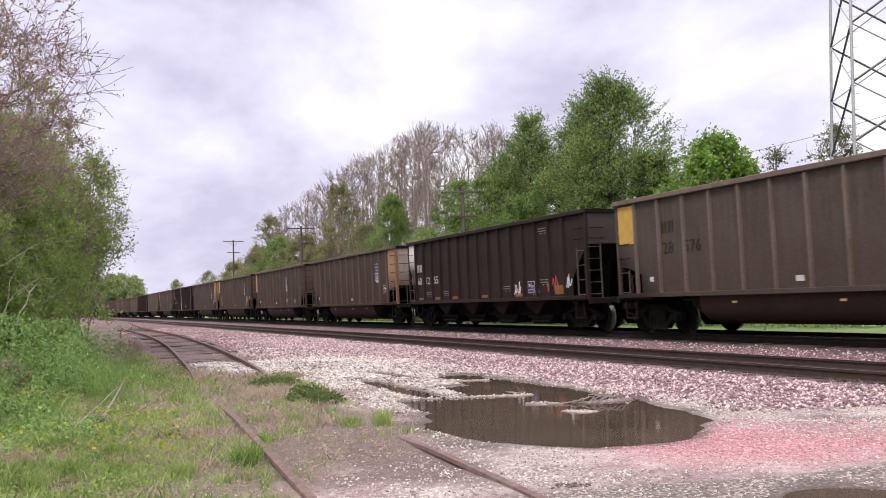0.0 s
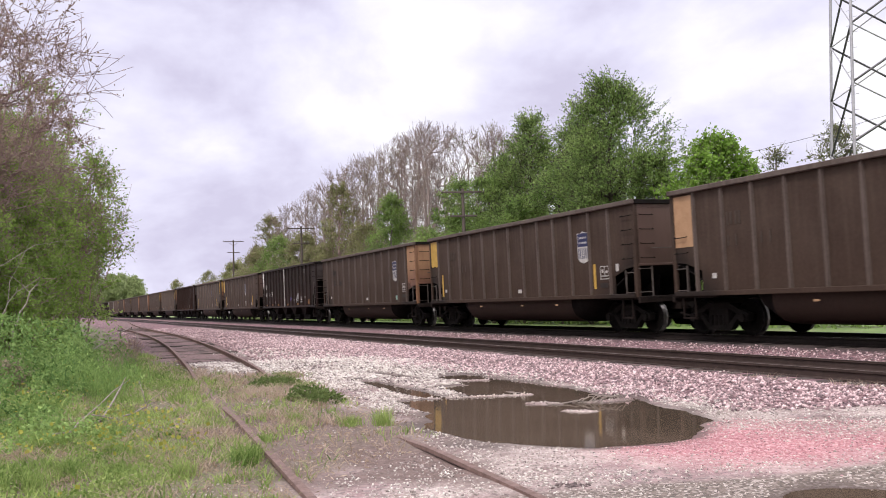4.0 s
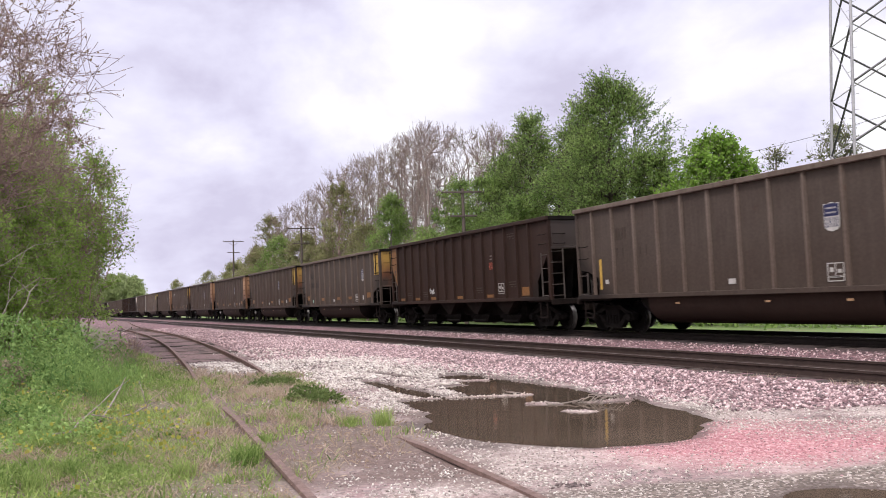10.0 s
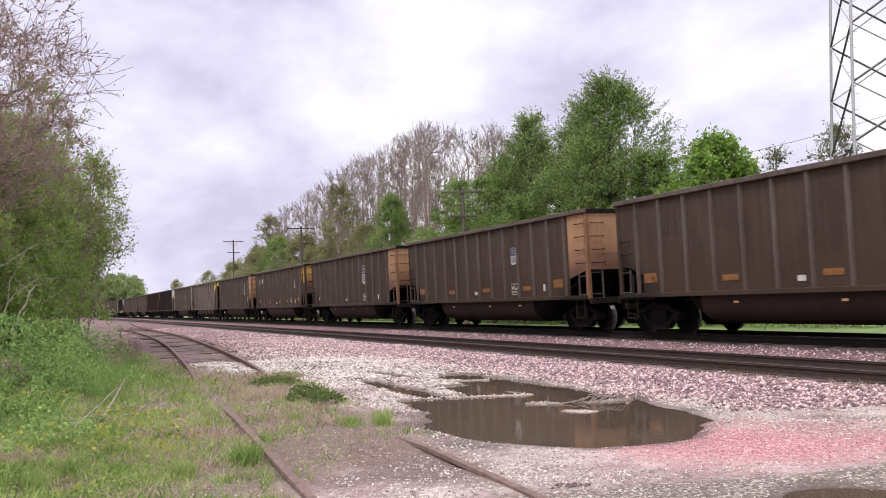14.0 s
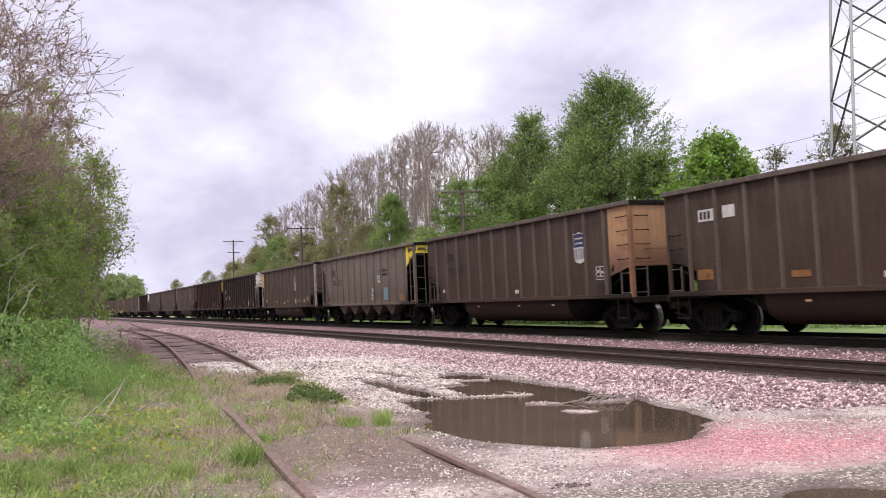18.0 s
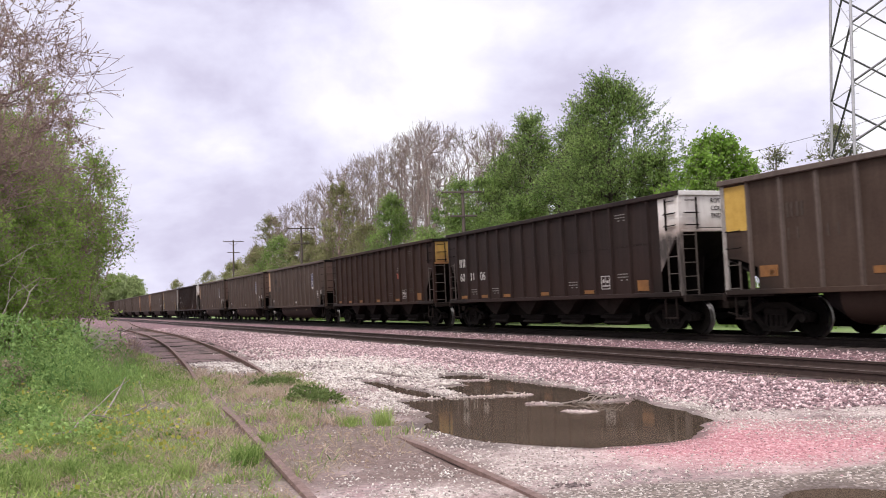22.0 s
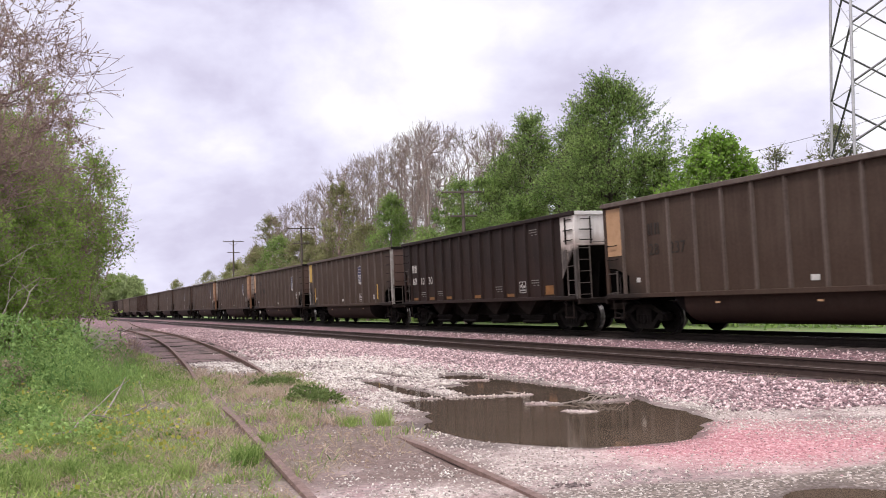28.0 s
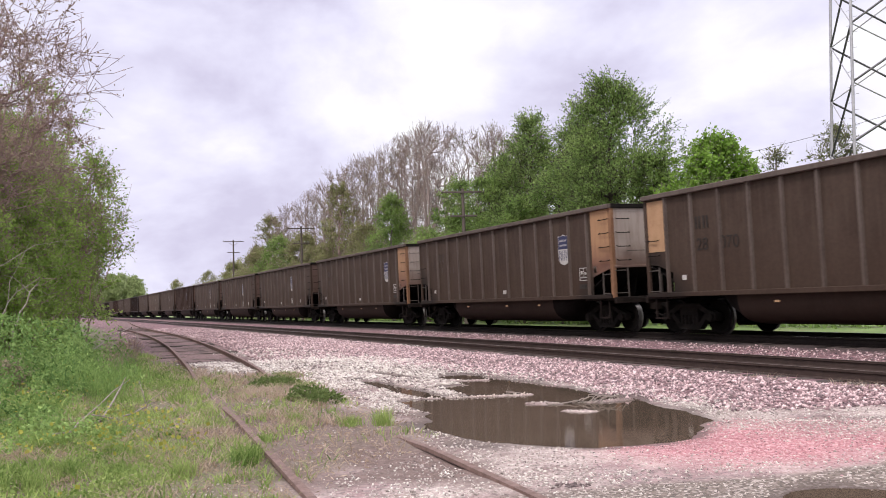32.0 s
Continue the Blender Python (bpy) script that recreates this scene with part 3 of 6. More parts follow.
def water_sheet(name, cx, cy, rx, ry, z, label):
    bm = bmesh.new()
    bmesh.ops.create_circle(bm, cap_ends=True, radius=1.0, segments=48)
    bmesh.ops.scale(bm, vec=(rx, ry, 1), verts=bm.verts)
    r = bmesh.ops.extrude_face_region(bm, geom=bm.faces[:])
    bmesh.ops.translate(bm, vec=(0, 0, -0.15), verts=[g for g in r["geom"] if isinstance(g, bmesh.types.BMVert)])
    me = from_bm(bm, name)
    me.materials.append(mw)
    ob = new(name, me)
    ob.location = (cx, cy, z)
    tagged(ob, label, "puddle", kind="structure")


water_sheet("water_1", -11.6, 6.35, 5.9, 2.6, -0.014, "shallow muddy brown puddle in the white gravel")
water_sheet("water_2", -4.15, 5.15, 1.2, 0.9, -0.014, "small muddy puddle in grey gravel")

# ---------------------------------------------------------------- tracks
RAIL = [(-0.07, 0), (0.07, 0), (0.07, 0.015), (0.012, 0.035), (0.010, 0.125), (0.036, 0.140), (0.036, 0.178), (-0.036, 0.178), (-0.036, 0.140), (-0.010, 0.125), (-0.012, 0.035), (-0.07, 0.015)]


def rail_mesh(name, pts):
    """The rail's section along a line of (x, y, z of its top)."""
    v, f, n = [], [], len(RAIL)
    for i, p in enumerate(pts):
        a, b = Vector(pts[max(i - 1, 0)]), Vector(pts[min(i + 1, len(pts) - 1)])
        s = (b - a).cross(Vector((0, 0, 1))).normalized()
        v += [tuple(Vector(p) + s * w + Vector((0, 0, h - 0.178))) for w, h in RAIL]
        if i:
            f += [((i - 1) * n + k, (i - 1) * n + (k + 1) % n, i * n + (k + 1) % n, i * n + k) for k in range(n)]
    f += [tuple(range(n)), tuple(range((len(pts) - 1) * n, len(pts) * n))]
    return mesh_of(name, v, f)


def two_rails(track, mat, line, bank=0.0, label=""):
    """line(x) gives the centre (x, y, z); each rail also gets its running surface."""
    for side in (-1, 1):
        pts = []
        for x, y, z in line:
            pts.append((x, y + side * GAUGE / 2, z + side * bank))
        r = part("rail", rail_mesh("rail", pts), mat, track, label)
        yield r, pts


def head_strip(rail, pts, mat):
    v, f = [], []
    for i, (x, y, z) in enumerate(pts):
        v += [(x, y - 0.026, z + 0.002), (x, y + 0.026, z + 0.002)]
        if i:
            f.append((2 * i - 2, 2 * i - 1, 2 * i + 1, 2 * i))
    part("running_surface", mesh_of("running_surface", v, f), mat, rail, "worn steel running surface")


def tie_mesh():
    bm = bmesh.new()
    box(bm, -0.115, 0.115, -1.3, 1.3, -0.18, 0.0, bev=0.012)
    return from_bm(bm, "tie")


M["shine_dull"] = plain("worn_rail_head", (0.20, 0.155, 0.145), (0.32, 0.26, 0.245), 6.0, 0.4, 0.5, 0.1)
TIE = tie_mesh()
line_x = [120, 60, 20, 0, -20, -40, -80, -140, -220, -320, -420]
for nm, cy, cz, bank, far in (("near", NEAR_Y, NEAR_RAIL_Z, 0.009, False), ("far", FAR_Y, FAR_RAIL_Z, 0.016, True)):
    trk = thing("railway_track", "straight main-line track with dark rails on pink ballast" if not far else "main-line track carrying the coal train on a raised ballast bed", "railway track", kind="structure")
    for r, pts in two_rails(trk, M["rail_shade"] if far else M["rail_dark"], [(x, cy, cz) for x in line_x], bank, "dark rusty steel rail"):
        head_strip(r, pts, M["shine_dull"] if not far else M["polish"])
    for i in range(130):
        part("tie", TIE, M["tie_dark"] if not far else M["tie_shade"], trk, at=(6 - i * 0.55, cy + 0.04 * RNG.normal(), cz - (0.176 if far else 0.168)), turn=(math.degrees(bank / 0.75), 0, RNG.normal() * 0.7))

spur = thing("railway_track", "rusty curving spur track half buried in grass and dirt", "railway track", kind="structure")
sx = np.concatenate([np.linspace(20, -30, 60), np.linspace(-32, -240, 110)])
sy = spur_y(sx)
wobz = 0.060 + 0.012 * fbm(sx, sx * 0, 5.0, 3, 2) + 0.065 * smooth01(-sx, 18, 24)
# each rail dives under dirt and grass for a stretch of its own
for side, sink in ((-1, 0.048 * smooth01(-sx, 11.0, 13.5) * (1 - smooth01(-sx, 18.5, 21.5))), (1, 0.080 * smooth01(-sx, 7.6, 10.6) * (1 - smooth01(-sx, 18.0, 20.5)))):
    part("rail", rail_mesh("rail", list(zip(sx, sy + side * GAUGE / 2, wobz - sink))), M["rail_rust"], spur, "rusty brown steel rail")
for i in range(110):
    x = -21.6 - i * 0.58
    slope = math.degrees(math.atan2(float(spur_y(x + 1) - spur_y(x - 1)), 2.0))
    part("tie", TIE, M["tie_dark"], spur, at=(x, float(spur_y(x)) + 0.06 * RNG.normal(), -0.008 + 0.016 * RNG.normal()), turn=(0.8 * RNG.normal(), 0, slope + 2.0 * RNG.normal()))


# ---------------------------------------------------------------- the coal train
HALF, SILL, TOP, SIDE = 7.28, 1.075, 3.82, 1.60   # half body length, sill, rim, half width
PITCH = 16.18
RIB_X = {"gon": [-6.37 + 1.032 * i for i in range(13)], "hop": [-6.38 + 0.885 * i for i in range(15)], "light": [-6.37 + 1.032 * i for i in range(13)]}
END = {"gon": (6.20, 1.66, 1.92), "hop": (6.42, 1.68, 2.72), "light": (6.30, 2.72, 3.32)}   # where the end opening starts, its height there and at the corner


def side_panel(kind):
    """Side sheet with its lower end corners cut away over the platforms."""
    xi, zi, zo = END[kind]
    ol = [(-HALF, TOP - 0.06), (-HALF, zo), (-xi, zi), (-xi, SILL), (xi, SILL), (xi, zi), (HALF, zo), (HALF, TOP - 0.06)]
    if kind == "gon":   # the opening's upper edge is rounded off
        m = xi + 0.55 * (HALF - xi)
        ol = [(-HALF, TOP - 0.06), (-HALF, zo), (-m, zo - 0.05), (-xi, zi), (-xi, SILL), (xi, SILL), (xi, zi), (m, zo - 0.05), (HALF, zo), (HALF, TOP - 0.06)]
    bm = bmesh.new()
    prism(bm, ol, -0.012, 0.012)
    return from_bm(bm, "side_panel")


def corner_sheet_mesh(kind, sgn=1):
    """The painted end bay of the side sheet, down to the slanting edge of the opening."""
    xi, zi, zo = END[kind]
    bm = bmesh.new()
    prism(bm, [(sgn * x, z) for x, z in ((xi + 0.02, TOP - 0.14), (xi + 0.02, zi + 0.02), (HALF - 0.09, zo + 0.0), (HALF - 0.09, TOP - 0.14))], -0.006, 0.006)
    return from_bm(bm, "corner_sheet")


def corner_post_mesh():
    """Corner angle with its rows of rivet heads."""
    bm = bmesh.new()
    box(bm, -0.085, 0.045, -0.055, 0.01, SILL - 0.04, TOP - 0.12, bev=0.008)
    box(bm, -0.02, 0.045, -0.01, 0.075, SILL - 0.04, TOP - 0.12, bev=0.008)
    for k in range(19):
        z = SILL + 0.1 + k * 0.138
        box(bm, -0.055, -0.020, -0.068, -0.05, z - 0.018, z + 0.018)
        box(bm, 0.040, 0.058, 0.020, 0.055, z - 0.018, z + 0.018)
    return from_bm(bm, "corner_post")


def half_ladder_mesh(height, width, rungs):
    """One upright, with rungs that run from it to the corner post."""
    bm = bmesh.new()
    box(bm, -0.016, 0.016, -0.022, 0.022, 0, height)
    for i in range(rungs):
        z = 0.12 + i * (height - 0.2) / max(rungs - 1, 1)
        rod(bm, (0, 0, z), (width, 0, z), 0.014, 5)
    return from_bm(bm, "ladder")


def end_rivets_mesh(zo):
    """Rivet heads along the rim and the far edge of an end sheet."""
    bm = bmesh.new()
    for k in range(17):
        y = -1.35 + k * 0.168
        box(bm, -0.008, 0.008, y - 0.016, y + 0.016, TOP - 0.24, TOP - 0.21)
    for k in range(int((TOP - zo - 0.4) / 0.14)):
        z = zo + 0.15 + 0.14 * k
        box(bm, -0.008, 0.008, 1.36, 1.39, z, z + 0.03)
    return from_bm(bm, "rivet_row")


def rib_mesh(kind):
    bm = bmesh.new()
    w, d = (0.056, 0.075) if kind == "gon" else (0.045, 0.10)
    ol = [(-w, 0), (w, 0), (w * 0.62, -d), (-w * 0.62, -d)]
    lo = [bm.verts.new((x, y * 0.95, SILL + 0.02)) for x, y in ol]
    hi = [bm.verts.new((x, y, TOP - 0.10)) for x, y in ol]
    bm.faces.new(lo)
    bm.faces.new(hi[::-1])
    for i in range(4):
        bm.faces.new((lo[i], hi[i], hi[(i + 1) % 4], lo[(i + 1) % 4]))
    return from_bm(bm, "rib")


def tub_rings(stations):
    """A stretch of the rounded belly: stations of (x, depth from 0 to 1)."""
    n, rows = 14, []
    for x, k in stations:
        for i in range(n + 1):
            a = math.pi * i / n
            y = -math.copysign(abs(math.cos(a)) ** 0.55, math.cos(a)) * (1.42 - 0.25 * (1 - k))
            rows.append((x, y, SILL - (math.sin(a) ** 0.7) * (0.76 * k + 0.05)))
    f = [(r * (n + 1) + i, r * (n + 1) + i + 1, (r + 1) * (n + 1) + i + 1, (r + 1) * (n + 1) + i) for r in range(len(stations) - 1) for i in range(n)]
    me = mesh_of("tub", rows, f)
    me.shade_smooth()
    return me


def chute_mesh(w=0.86, h=0.52):
    """One hopper chute: a funnel that narrows to its gate."""
    bm = bmesh.new()
    t = [bm.verts.new((x, y, SILL)) for x, y in ((-w, -1.42), (w, -1.42), (w, 1.42), (-w, 1.42))]
    b = [bm.verts.new((x, y, SILL - h)) for x, y in ((-0.10, -1.34), (0.10, -1.34), (0.10, 1.34), (-0.10, 1.34))]
    bm.faces.new(t)
    bm.faces.new(b[::-1])
    for i in range(4):
        bm.faces.new((t[i], b[i], b[(i + 1) % 4], t[(i + 1) % 4]))
    return from_bm(bm, "chute")


def chord_mesh():
    bm = bmesh.new()
    box(bm, -HALF - 0.03, HALF + 0.03, -0.075, 0.075, TOP - 0.13, TOP, bev=0.015)
    return from_bm(bm, "top_chord")


def sill_mesh():
    bm = bmesh.new()
    box(bm, -HALF + 0.05, HALF - 0.05, -0.07, 0.07, SILL - 0.05, SILL + 0.07, bev=0.01)
    return from_bm(bm, "side_sill")


def end_wall_mesh(kind):
    zo = END[kind][2]
    bm = bmesh.new()
    box(bm, -0.02, 0.02, -SIDE + 0.1, SIDE - 0.1, zo, TOP - 0.05)
    box(bm, 0.015, 0.06, -SIDE + 0.12, SIDE - 0.12, zo, zo + 0.07, bev=0.01)
    return from_bm(bm, "end_wall")


def slope_mesh(kind):
    xi, zi, zo = END[kind]
    xb, zb = (5.75, 1.15) if kind == "gon" else (5.2, 1.15)
    bm = bmesh.new()
    prism(bm, [(HALF - 0.03, zo), (HALF - 0.03, zo + 0.03), (xb, zb + 0.03), (xb, zb)], -SIDE + 0.12, SIDE - 0.12)
    box(bm, xb - 0.03, xb, -SIDE + 0.12, SIDE - 0.12, SILL - 0.1, zb + 0.05)
    return from_bm(bm, "slope_sheet")


def end_web_mesh(kind):
    """An upright bracing plate below the slope sheet."""
    zo = END[kind][2]
    xb, zb = (5.75, 1.15) if kind == "gon" else (5.2, 1.15)
    bm = bmesh.new()
    prism(bm, [(HALF - 0.45, zo - 0.30 * (zo - zb)), (xb + 0.02, zb - 0.01), (xb + 0.02, SILL - 0.08), (HALF - 0.62, SILL - 0.08)], -0.012, 0.012)
    return from_bm(bm, "end_web")


def platform_mesh():
    bm = bmesh.new()
    box(bm, 5.75, HALF + 0.08, -SIDE + 0.06, SIDE - 0.06, SILL - 0.10, SILL - 0.02, bev=0.01)
    box(bm, HALF + 0.02, HALF + 0.12, -SIDE + 0.04, SIDE - 0.04, SILL - 0.20, SILL - 0.02, bev=0.01)
    for s in (-1, 1):
        for x in (HALF - 0.75, HALF - 0.30):
            box(bm, x - 0.015, x + 0.015, s * 1.52 - 0.02, s * 1.52 + 0.02, SILL - 0.62, SILL - 0.05)
        box(bm, HALF - 0.77, HALF - 0.28, s * 1.52 - 0.04, s * 1.52 + 0.04, SILL - 0.64, SILL - 0.60)
    box(bm, 4.8, HALF + 0.30, -0.30, 0.30, SILL - 0.42, SILL - 0.14)
    return from_bm(bm, "platform")


def grab_mesh():
    bm = bmesh.new()
    rod(bm, (-0.22, -0.08, 0), (0.22, -0.08, 0), 0.013, 5)
    rod(bm, (-0.22, 0, 0.03), (-0.22, -0.08, 0), 0.013, 5)
    rod(bm, (0.22, 0, 0.03), (0.22, -0.08, 0), 0.013, 5)
    return from_bm(bm, "grab_iron")


def coupler_mesh():
    bm = bmesh.new()
    box(bm, 7.1, 7.85, -0.09, 0.09, 0.72, 0.95, bev=0.02)
    box(bm, 7.78, 8.12, -0.17, 0.10, 0.66, 1.0, bev=0.04)
    box(bm, 7.95, 8.16, 0.06, 0.18, 0.68, 0.98, bev=0.03)
    rod(bm, (7.6, -0.35, 0.55), (8.12, -0.22, 0.40), 0.028, 6)
    rod(bm, (7.7, -0.1, 0.98), (7.6, -1.45, 1.02), 0.014, 5)
    return from_bm(bm, "coupler")


def brake_wheel_mesh():
    bm = bmesh.new()
    n = 16
    pts = [(0, 0.28 * math.cos(2 * math.pi * i / n), 0.28 * math.sin(2 * math.pi * i / n)) for i in range(n)]
    for i in range(n):
        rod(bm, pts[i], pts[(i + 1) % n], 0.016, 5)
    for i in range(0, n, 4):
        rod(bm, (0, 0, 0), pts[i], 0.014, 5)
    rod(bm, (-0.14, 0, 0), (0.05, 0, 0), 0.05, 8)
    box(bm, -0.16, -0.04, -0.13, 0.13, -0.35, 0.10, bev=0.02)
    return from_bm(bm, "brake_wheel")


def coal_mesh(kind):
    nx, ny = 60, 12
    xs, ys = np.linspace(-HALF + 0.15, HALF - 0.15, nx), np.linspace(-SIDE + 0.1, SIDE - 0.1, ny)
    gx, gy = np.meshgrid(xs, ys, indexing="ij")
    z = TOP - (0.42 if kind == "gon" else 0.02) + (0.40 if kind == "gon" else 0.10) * (1 - (gy / SIDE) ** 2) * smooth01(HALF - np.abs(gx), 0.1, 1.6) + 0.07 * fbm(gx, gy, 0.45, 3, 3)
    z = np.where(np.abs(gy) > SIDE - 0.2, TOP - 0.3, z)
    idx = np.arange(nx * ny).reshape(nx, ny)
    f = np.stack([idx[:-1, :-1], idx[1:, :-1], idx[1:, 1:], idx[:-1, 1:]], -1).reshape(-1, 4)
    return big_mesh("coal_load", np.stack([gx, gy, z], -1).reshape(-1, 3), f)


def side_frame_mesh():
    """Cast side frame with its two windows, spring nest and bearing housings."""
    bm = bmesh.new()
    t = 0.09
    prism(bm, [(-1.05, 0.56), (-0.72, 0.66), (-0.4, 0.82), (0.4, 0.82), (0.72, 0.66), (1.05, 0.56), (1.05, 0.46), (0.72, 0.52), (0.38, 0.68), (-0.38, 0.68), (-0.72, 0.52), (-1.05, 0.46)], -t, t)
    prism(bm, [(-0.80, 0.56), (-0.66, 0.58), (-0.32, 0.26), (0.32, 0.26), (0.66, 0.58), (0.80, 0.56), (0.40, 0.14), (-0.40, 0.14)], -t, t)
    for s in (-1, 1):
        box(bm, s * 0.30 - 0.05, s * 0.30 + 0.05, -t, t, 0.22, 0.72)
        box(bm, s * 0.89 - 0.15, s * 0.89 + 0.15, -t - 0.03, t, 0.36, 0.58, bev=0.02)
        rod(bm, (s * 0.89, -t - 0.10, 0.457), (s * 0.89, 0, 0.457), 0.105, 12)
    for x in (-0.16, 0, 0.16):
        rod(bm, (x, -0.02, 0.24), (x, -0.02, 0.52), 0.075, 8)
    box(bm, -0.27, 0.27, -t, 0.3, 0.52, 0.68, bev=0.01)
    return from_bm(bm, "side_frame")


def wheelset_mesh():
    """Axle and two flanged wheels turned from one section, with bearing caps."""
    prof = [(0.10, 0.10), (0.14, 0.09), (0.17, 0.045), (0.36, 0.02), (0.39, 0.0), (0.43, -0.005), (0.452, 0.0), (0.458, 0.09), (0.462, 0.105), (0.486, 0.115), (0.484, 0.135), (0.40, 0.14), (0.36, 0.10), (0.17, 0.10), (0.12, 0.14)]
    v, f, mats, n = [], [], [], 28
    for s in (-1, 1):
        base = len(v)
        for r, w in prof:
            y = s * (0.87 - w)
            v += [(r * math.cos(2 * math.pi * k / n), y, r * math.sin(2 * math.pi * k / n)) for k in range(n)]
        for i in range(len(prof) - 1):
            for k in range(n):
                f.append((base + i * n + k, base + i * n + (k + 1) % n, base + (i + 1) * n + (k + 1) % n, base + (i + 1) * n + k))
                mats.append(1 if 6 <= i <= 9 else 0)
    bm = bmesh.new()
    me = mesh_of("wheelset", v, f)
    bm.from_mesh(me)
    rod(bm, (0, -1.12, 0), (0, 1.12, 0), 0.085, 10)
    for s in (-1, 1):
        rod(bm, (0, s * 1.08, 0), (0, s * 1.135, 0), 0.10, 12)
        for k in range(3):
            a = 2 * math.pi * k / 3
            rod(bm, (0.06 * math.cos(a), s * 1.12, 0.06 * math.sin(a)), (0.06 * math.cos(a), s * 1.155, 0.06 * math.sin(a)), 0.02, 6)
    bmesh.ops.recalc_face_normals(bm, faces=bm.faces)
    bm.to_mesh(me)
    bm.free()
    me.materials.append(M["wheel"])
    me.materials.append(M["rim"])
    idx = np.zeros(len(me.polygons), np.int32)
    idx[:len(mats)] = mats
    me.polygons.foreach_set("material_index", idx)
    return me


M["rim"] = plain("worn_wheel_rim", (0.14, 0.13, 0.125), (0.34, 0.325, 0.32), 8.0, 0.36, 0.9, 0.05)
WHEELSETS = []
M["blackish_brown"] = plain("blackish_brown_steel", (0.010, 0.007, 0.006), (0.024, 0.017, 0.015), 3.0, 0.8, spec=0.1)


def truck(car, x):
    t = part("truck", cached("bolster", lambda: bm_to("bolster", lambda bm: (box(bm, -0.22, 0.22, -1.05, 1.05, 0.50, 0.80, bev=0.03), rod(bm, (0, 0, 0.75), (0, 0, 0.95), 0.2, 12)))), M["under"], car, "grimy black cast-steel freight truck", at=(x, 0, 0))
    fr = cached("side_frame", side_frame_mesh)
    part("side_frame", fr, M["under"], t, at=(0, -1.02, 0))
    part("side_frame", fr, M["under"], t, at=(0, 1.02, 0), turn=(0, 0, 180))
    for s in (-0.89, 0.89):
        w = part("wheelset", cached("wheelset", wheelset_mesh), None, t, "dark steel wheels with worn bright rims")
        w.matrix_parent_inverse = Matrix.Translation((s, 0, 0.457))
        w.matrix_basis = Matrix()
        WHEELSETS.append(w)


def bm_to(name, fill):
    bm = bmesh.new()
    fill(bm)
    return from_bm(bm, name)


def panel_box(x0, x1, z0, z1, y=-1.528, d=0.006):
    """A flat painted field on the side sheet, as a key and a maker."""
    return cached(("field", round(x0, 3), round(x1, 3), round(z0, 3), round(z1, 3), y, d), lambda: bm_to("field", lambda bm: box(bm, x0, x1, y - d, y + d, z0, z1)))


def bars_mesh(rows, y=-1.530):
    """Plain bars in place of writing: rows of (x, z, width, height)."""
    bm = bmesh.new()
    for x, z, w, h in rows:
        box(bm, x, x + w, y - 0.004, y + 0.004, z, z + h)
    return from_bm(bm, "lettering")


def text_mesh(words, size):
    cu = bpy.data.curves.new("lettering", "FONT")
    cu.body, cu.size, cu.extrude, cu.align_x = words, size, 0.003, "LEFT"
    ob = bpy.data.objects.new("lettering", cu)
    scene.collection.objects.link(ob)
    bpy.context.view_layer.update()
    me = bpy.data.meshes.new_from_object(ob.evaluated_get(bpy.context.evaluated_depsgraph_get()))
    bpy.data.objects.remove(ob)
    me.materials.clear()
    return me


def letters(car, words, x, z, size, mat, label=""):
    part("lettering", cached(("text", words, size), lambda: text_mesh(words, size)), mat, car, label, at=(x, -1.531, z), turn=(90, 0, 0))


def shield(car, x, z, s=1.0, stripe="blue", head="blue", field="pale", words_in="pale"):
    """Shield badge: blue head over white and blue uprights, drawn as plain shapes."""
    w, h = 0.30 * s, 0.92 * s

    def body(bm):
        prism(bm, [(-w, h * 0.46), (-w * 0.92, h * 0.30), (-w, 0.0), (-w * 0.92, -h * 0.33), (-w * 0.6, -h * 0.43), (0, -h * 0.48), (w * 0.6, -h * 0.43), (w * 0.92, -h * 0.33), (w, 0.0), (w * 0.92, h * 0.30), (w, h * 0.46), (w * 0.5, h * 0.44), (0, h * 0.5), (-w * 0.5, h * 0.44)], -0.004, 0.004)
    b = part("shield_badge", cached(("shield", s), lambda: bm_to("shield_badge", body)), M[field], car, "blue and white shield badge" if field == "pale" else "faded red-striped shield badge", at=(x, -1.532, z))

    def crest(bm):
        prism(bm, [(-w * 0.92, h * 0.42), (-w * 0.85, h * 0.28), (-w * 0.92, 0.03 * h), (w * 0.92, 0.03 * h), (w * 0.85, h * 0.28), (w * 0.92, h * 0.42), (0, h * 0.455)], -0.008, -0.004)
    part("badge_head", cached(("shead", s), lambda: bm_to("badge_head", crest)), M[head], b)

    def bars(bm):
        for k in range(6):
            x0 = -w * 0.83 + k * w * 0.30
            box(bm, x0, x0 + w * 0.12, -0.008, -0.004, -h * 0.34, -0.01 * h)
    tagged(part("badge_striping", cached(("sbars", s), lambda: bm_to("badge_striping", bars)), M[stripe], b), kind="stuff")

    def words(bm):
        for z0, k in ((0.30, 0.62), (0.15, 0.62)):
            for q in range(5):
                box(bm, -w * k + q * w * k * 0.42, -w * k + q * w * k * 0.42 + w * 0.15, -0.011, -0.008, h * z0 - 0.028 * h, h * z0 + 0.028 * h)
    tagged(part("badge_lettering", cached(("swords", s), lambda: bm_to("badge_lettering", words)), M[words_in], b), kind="stuff")


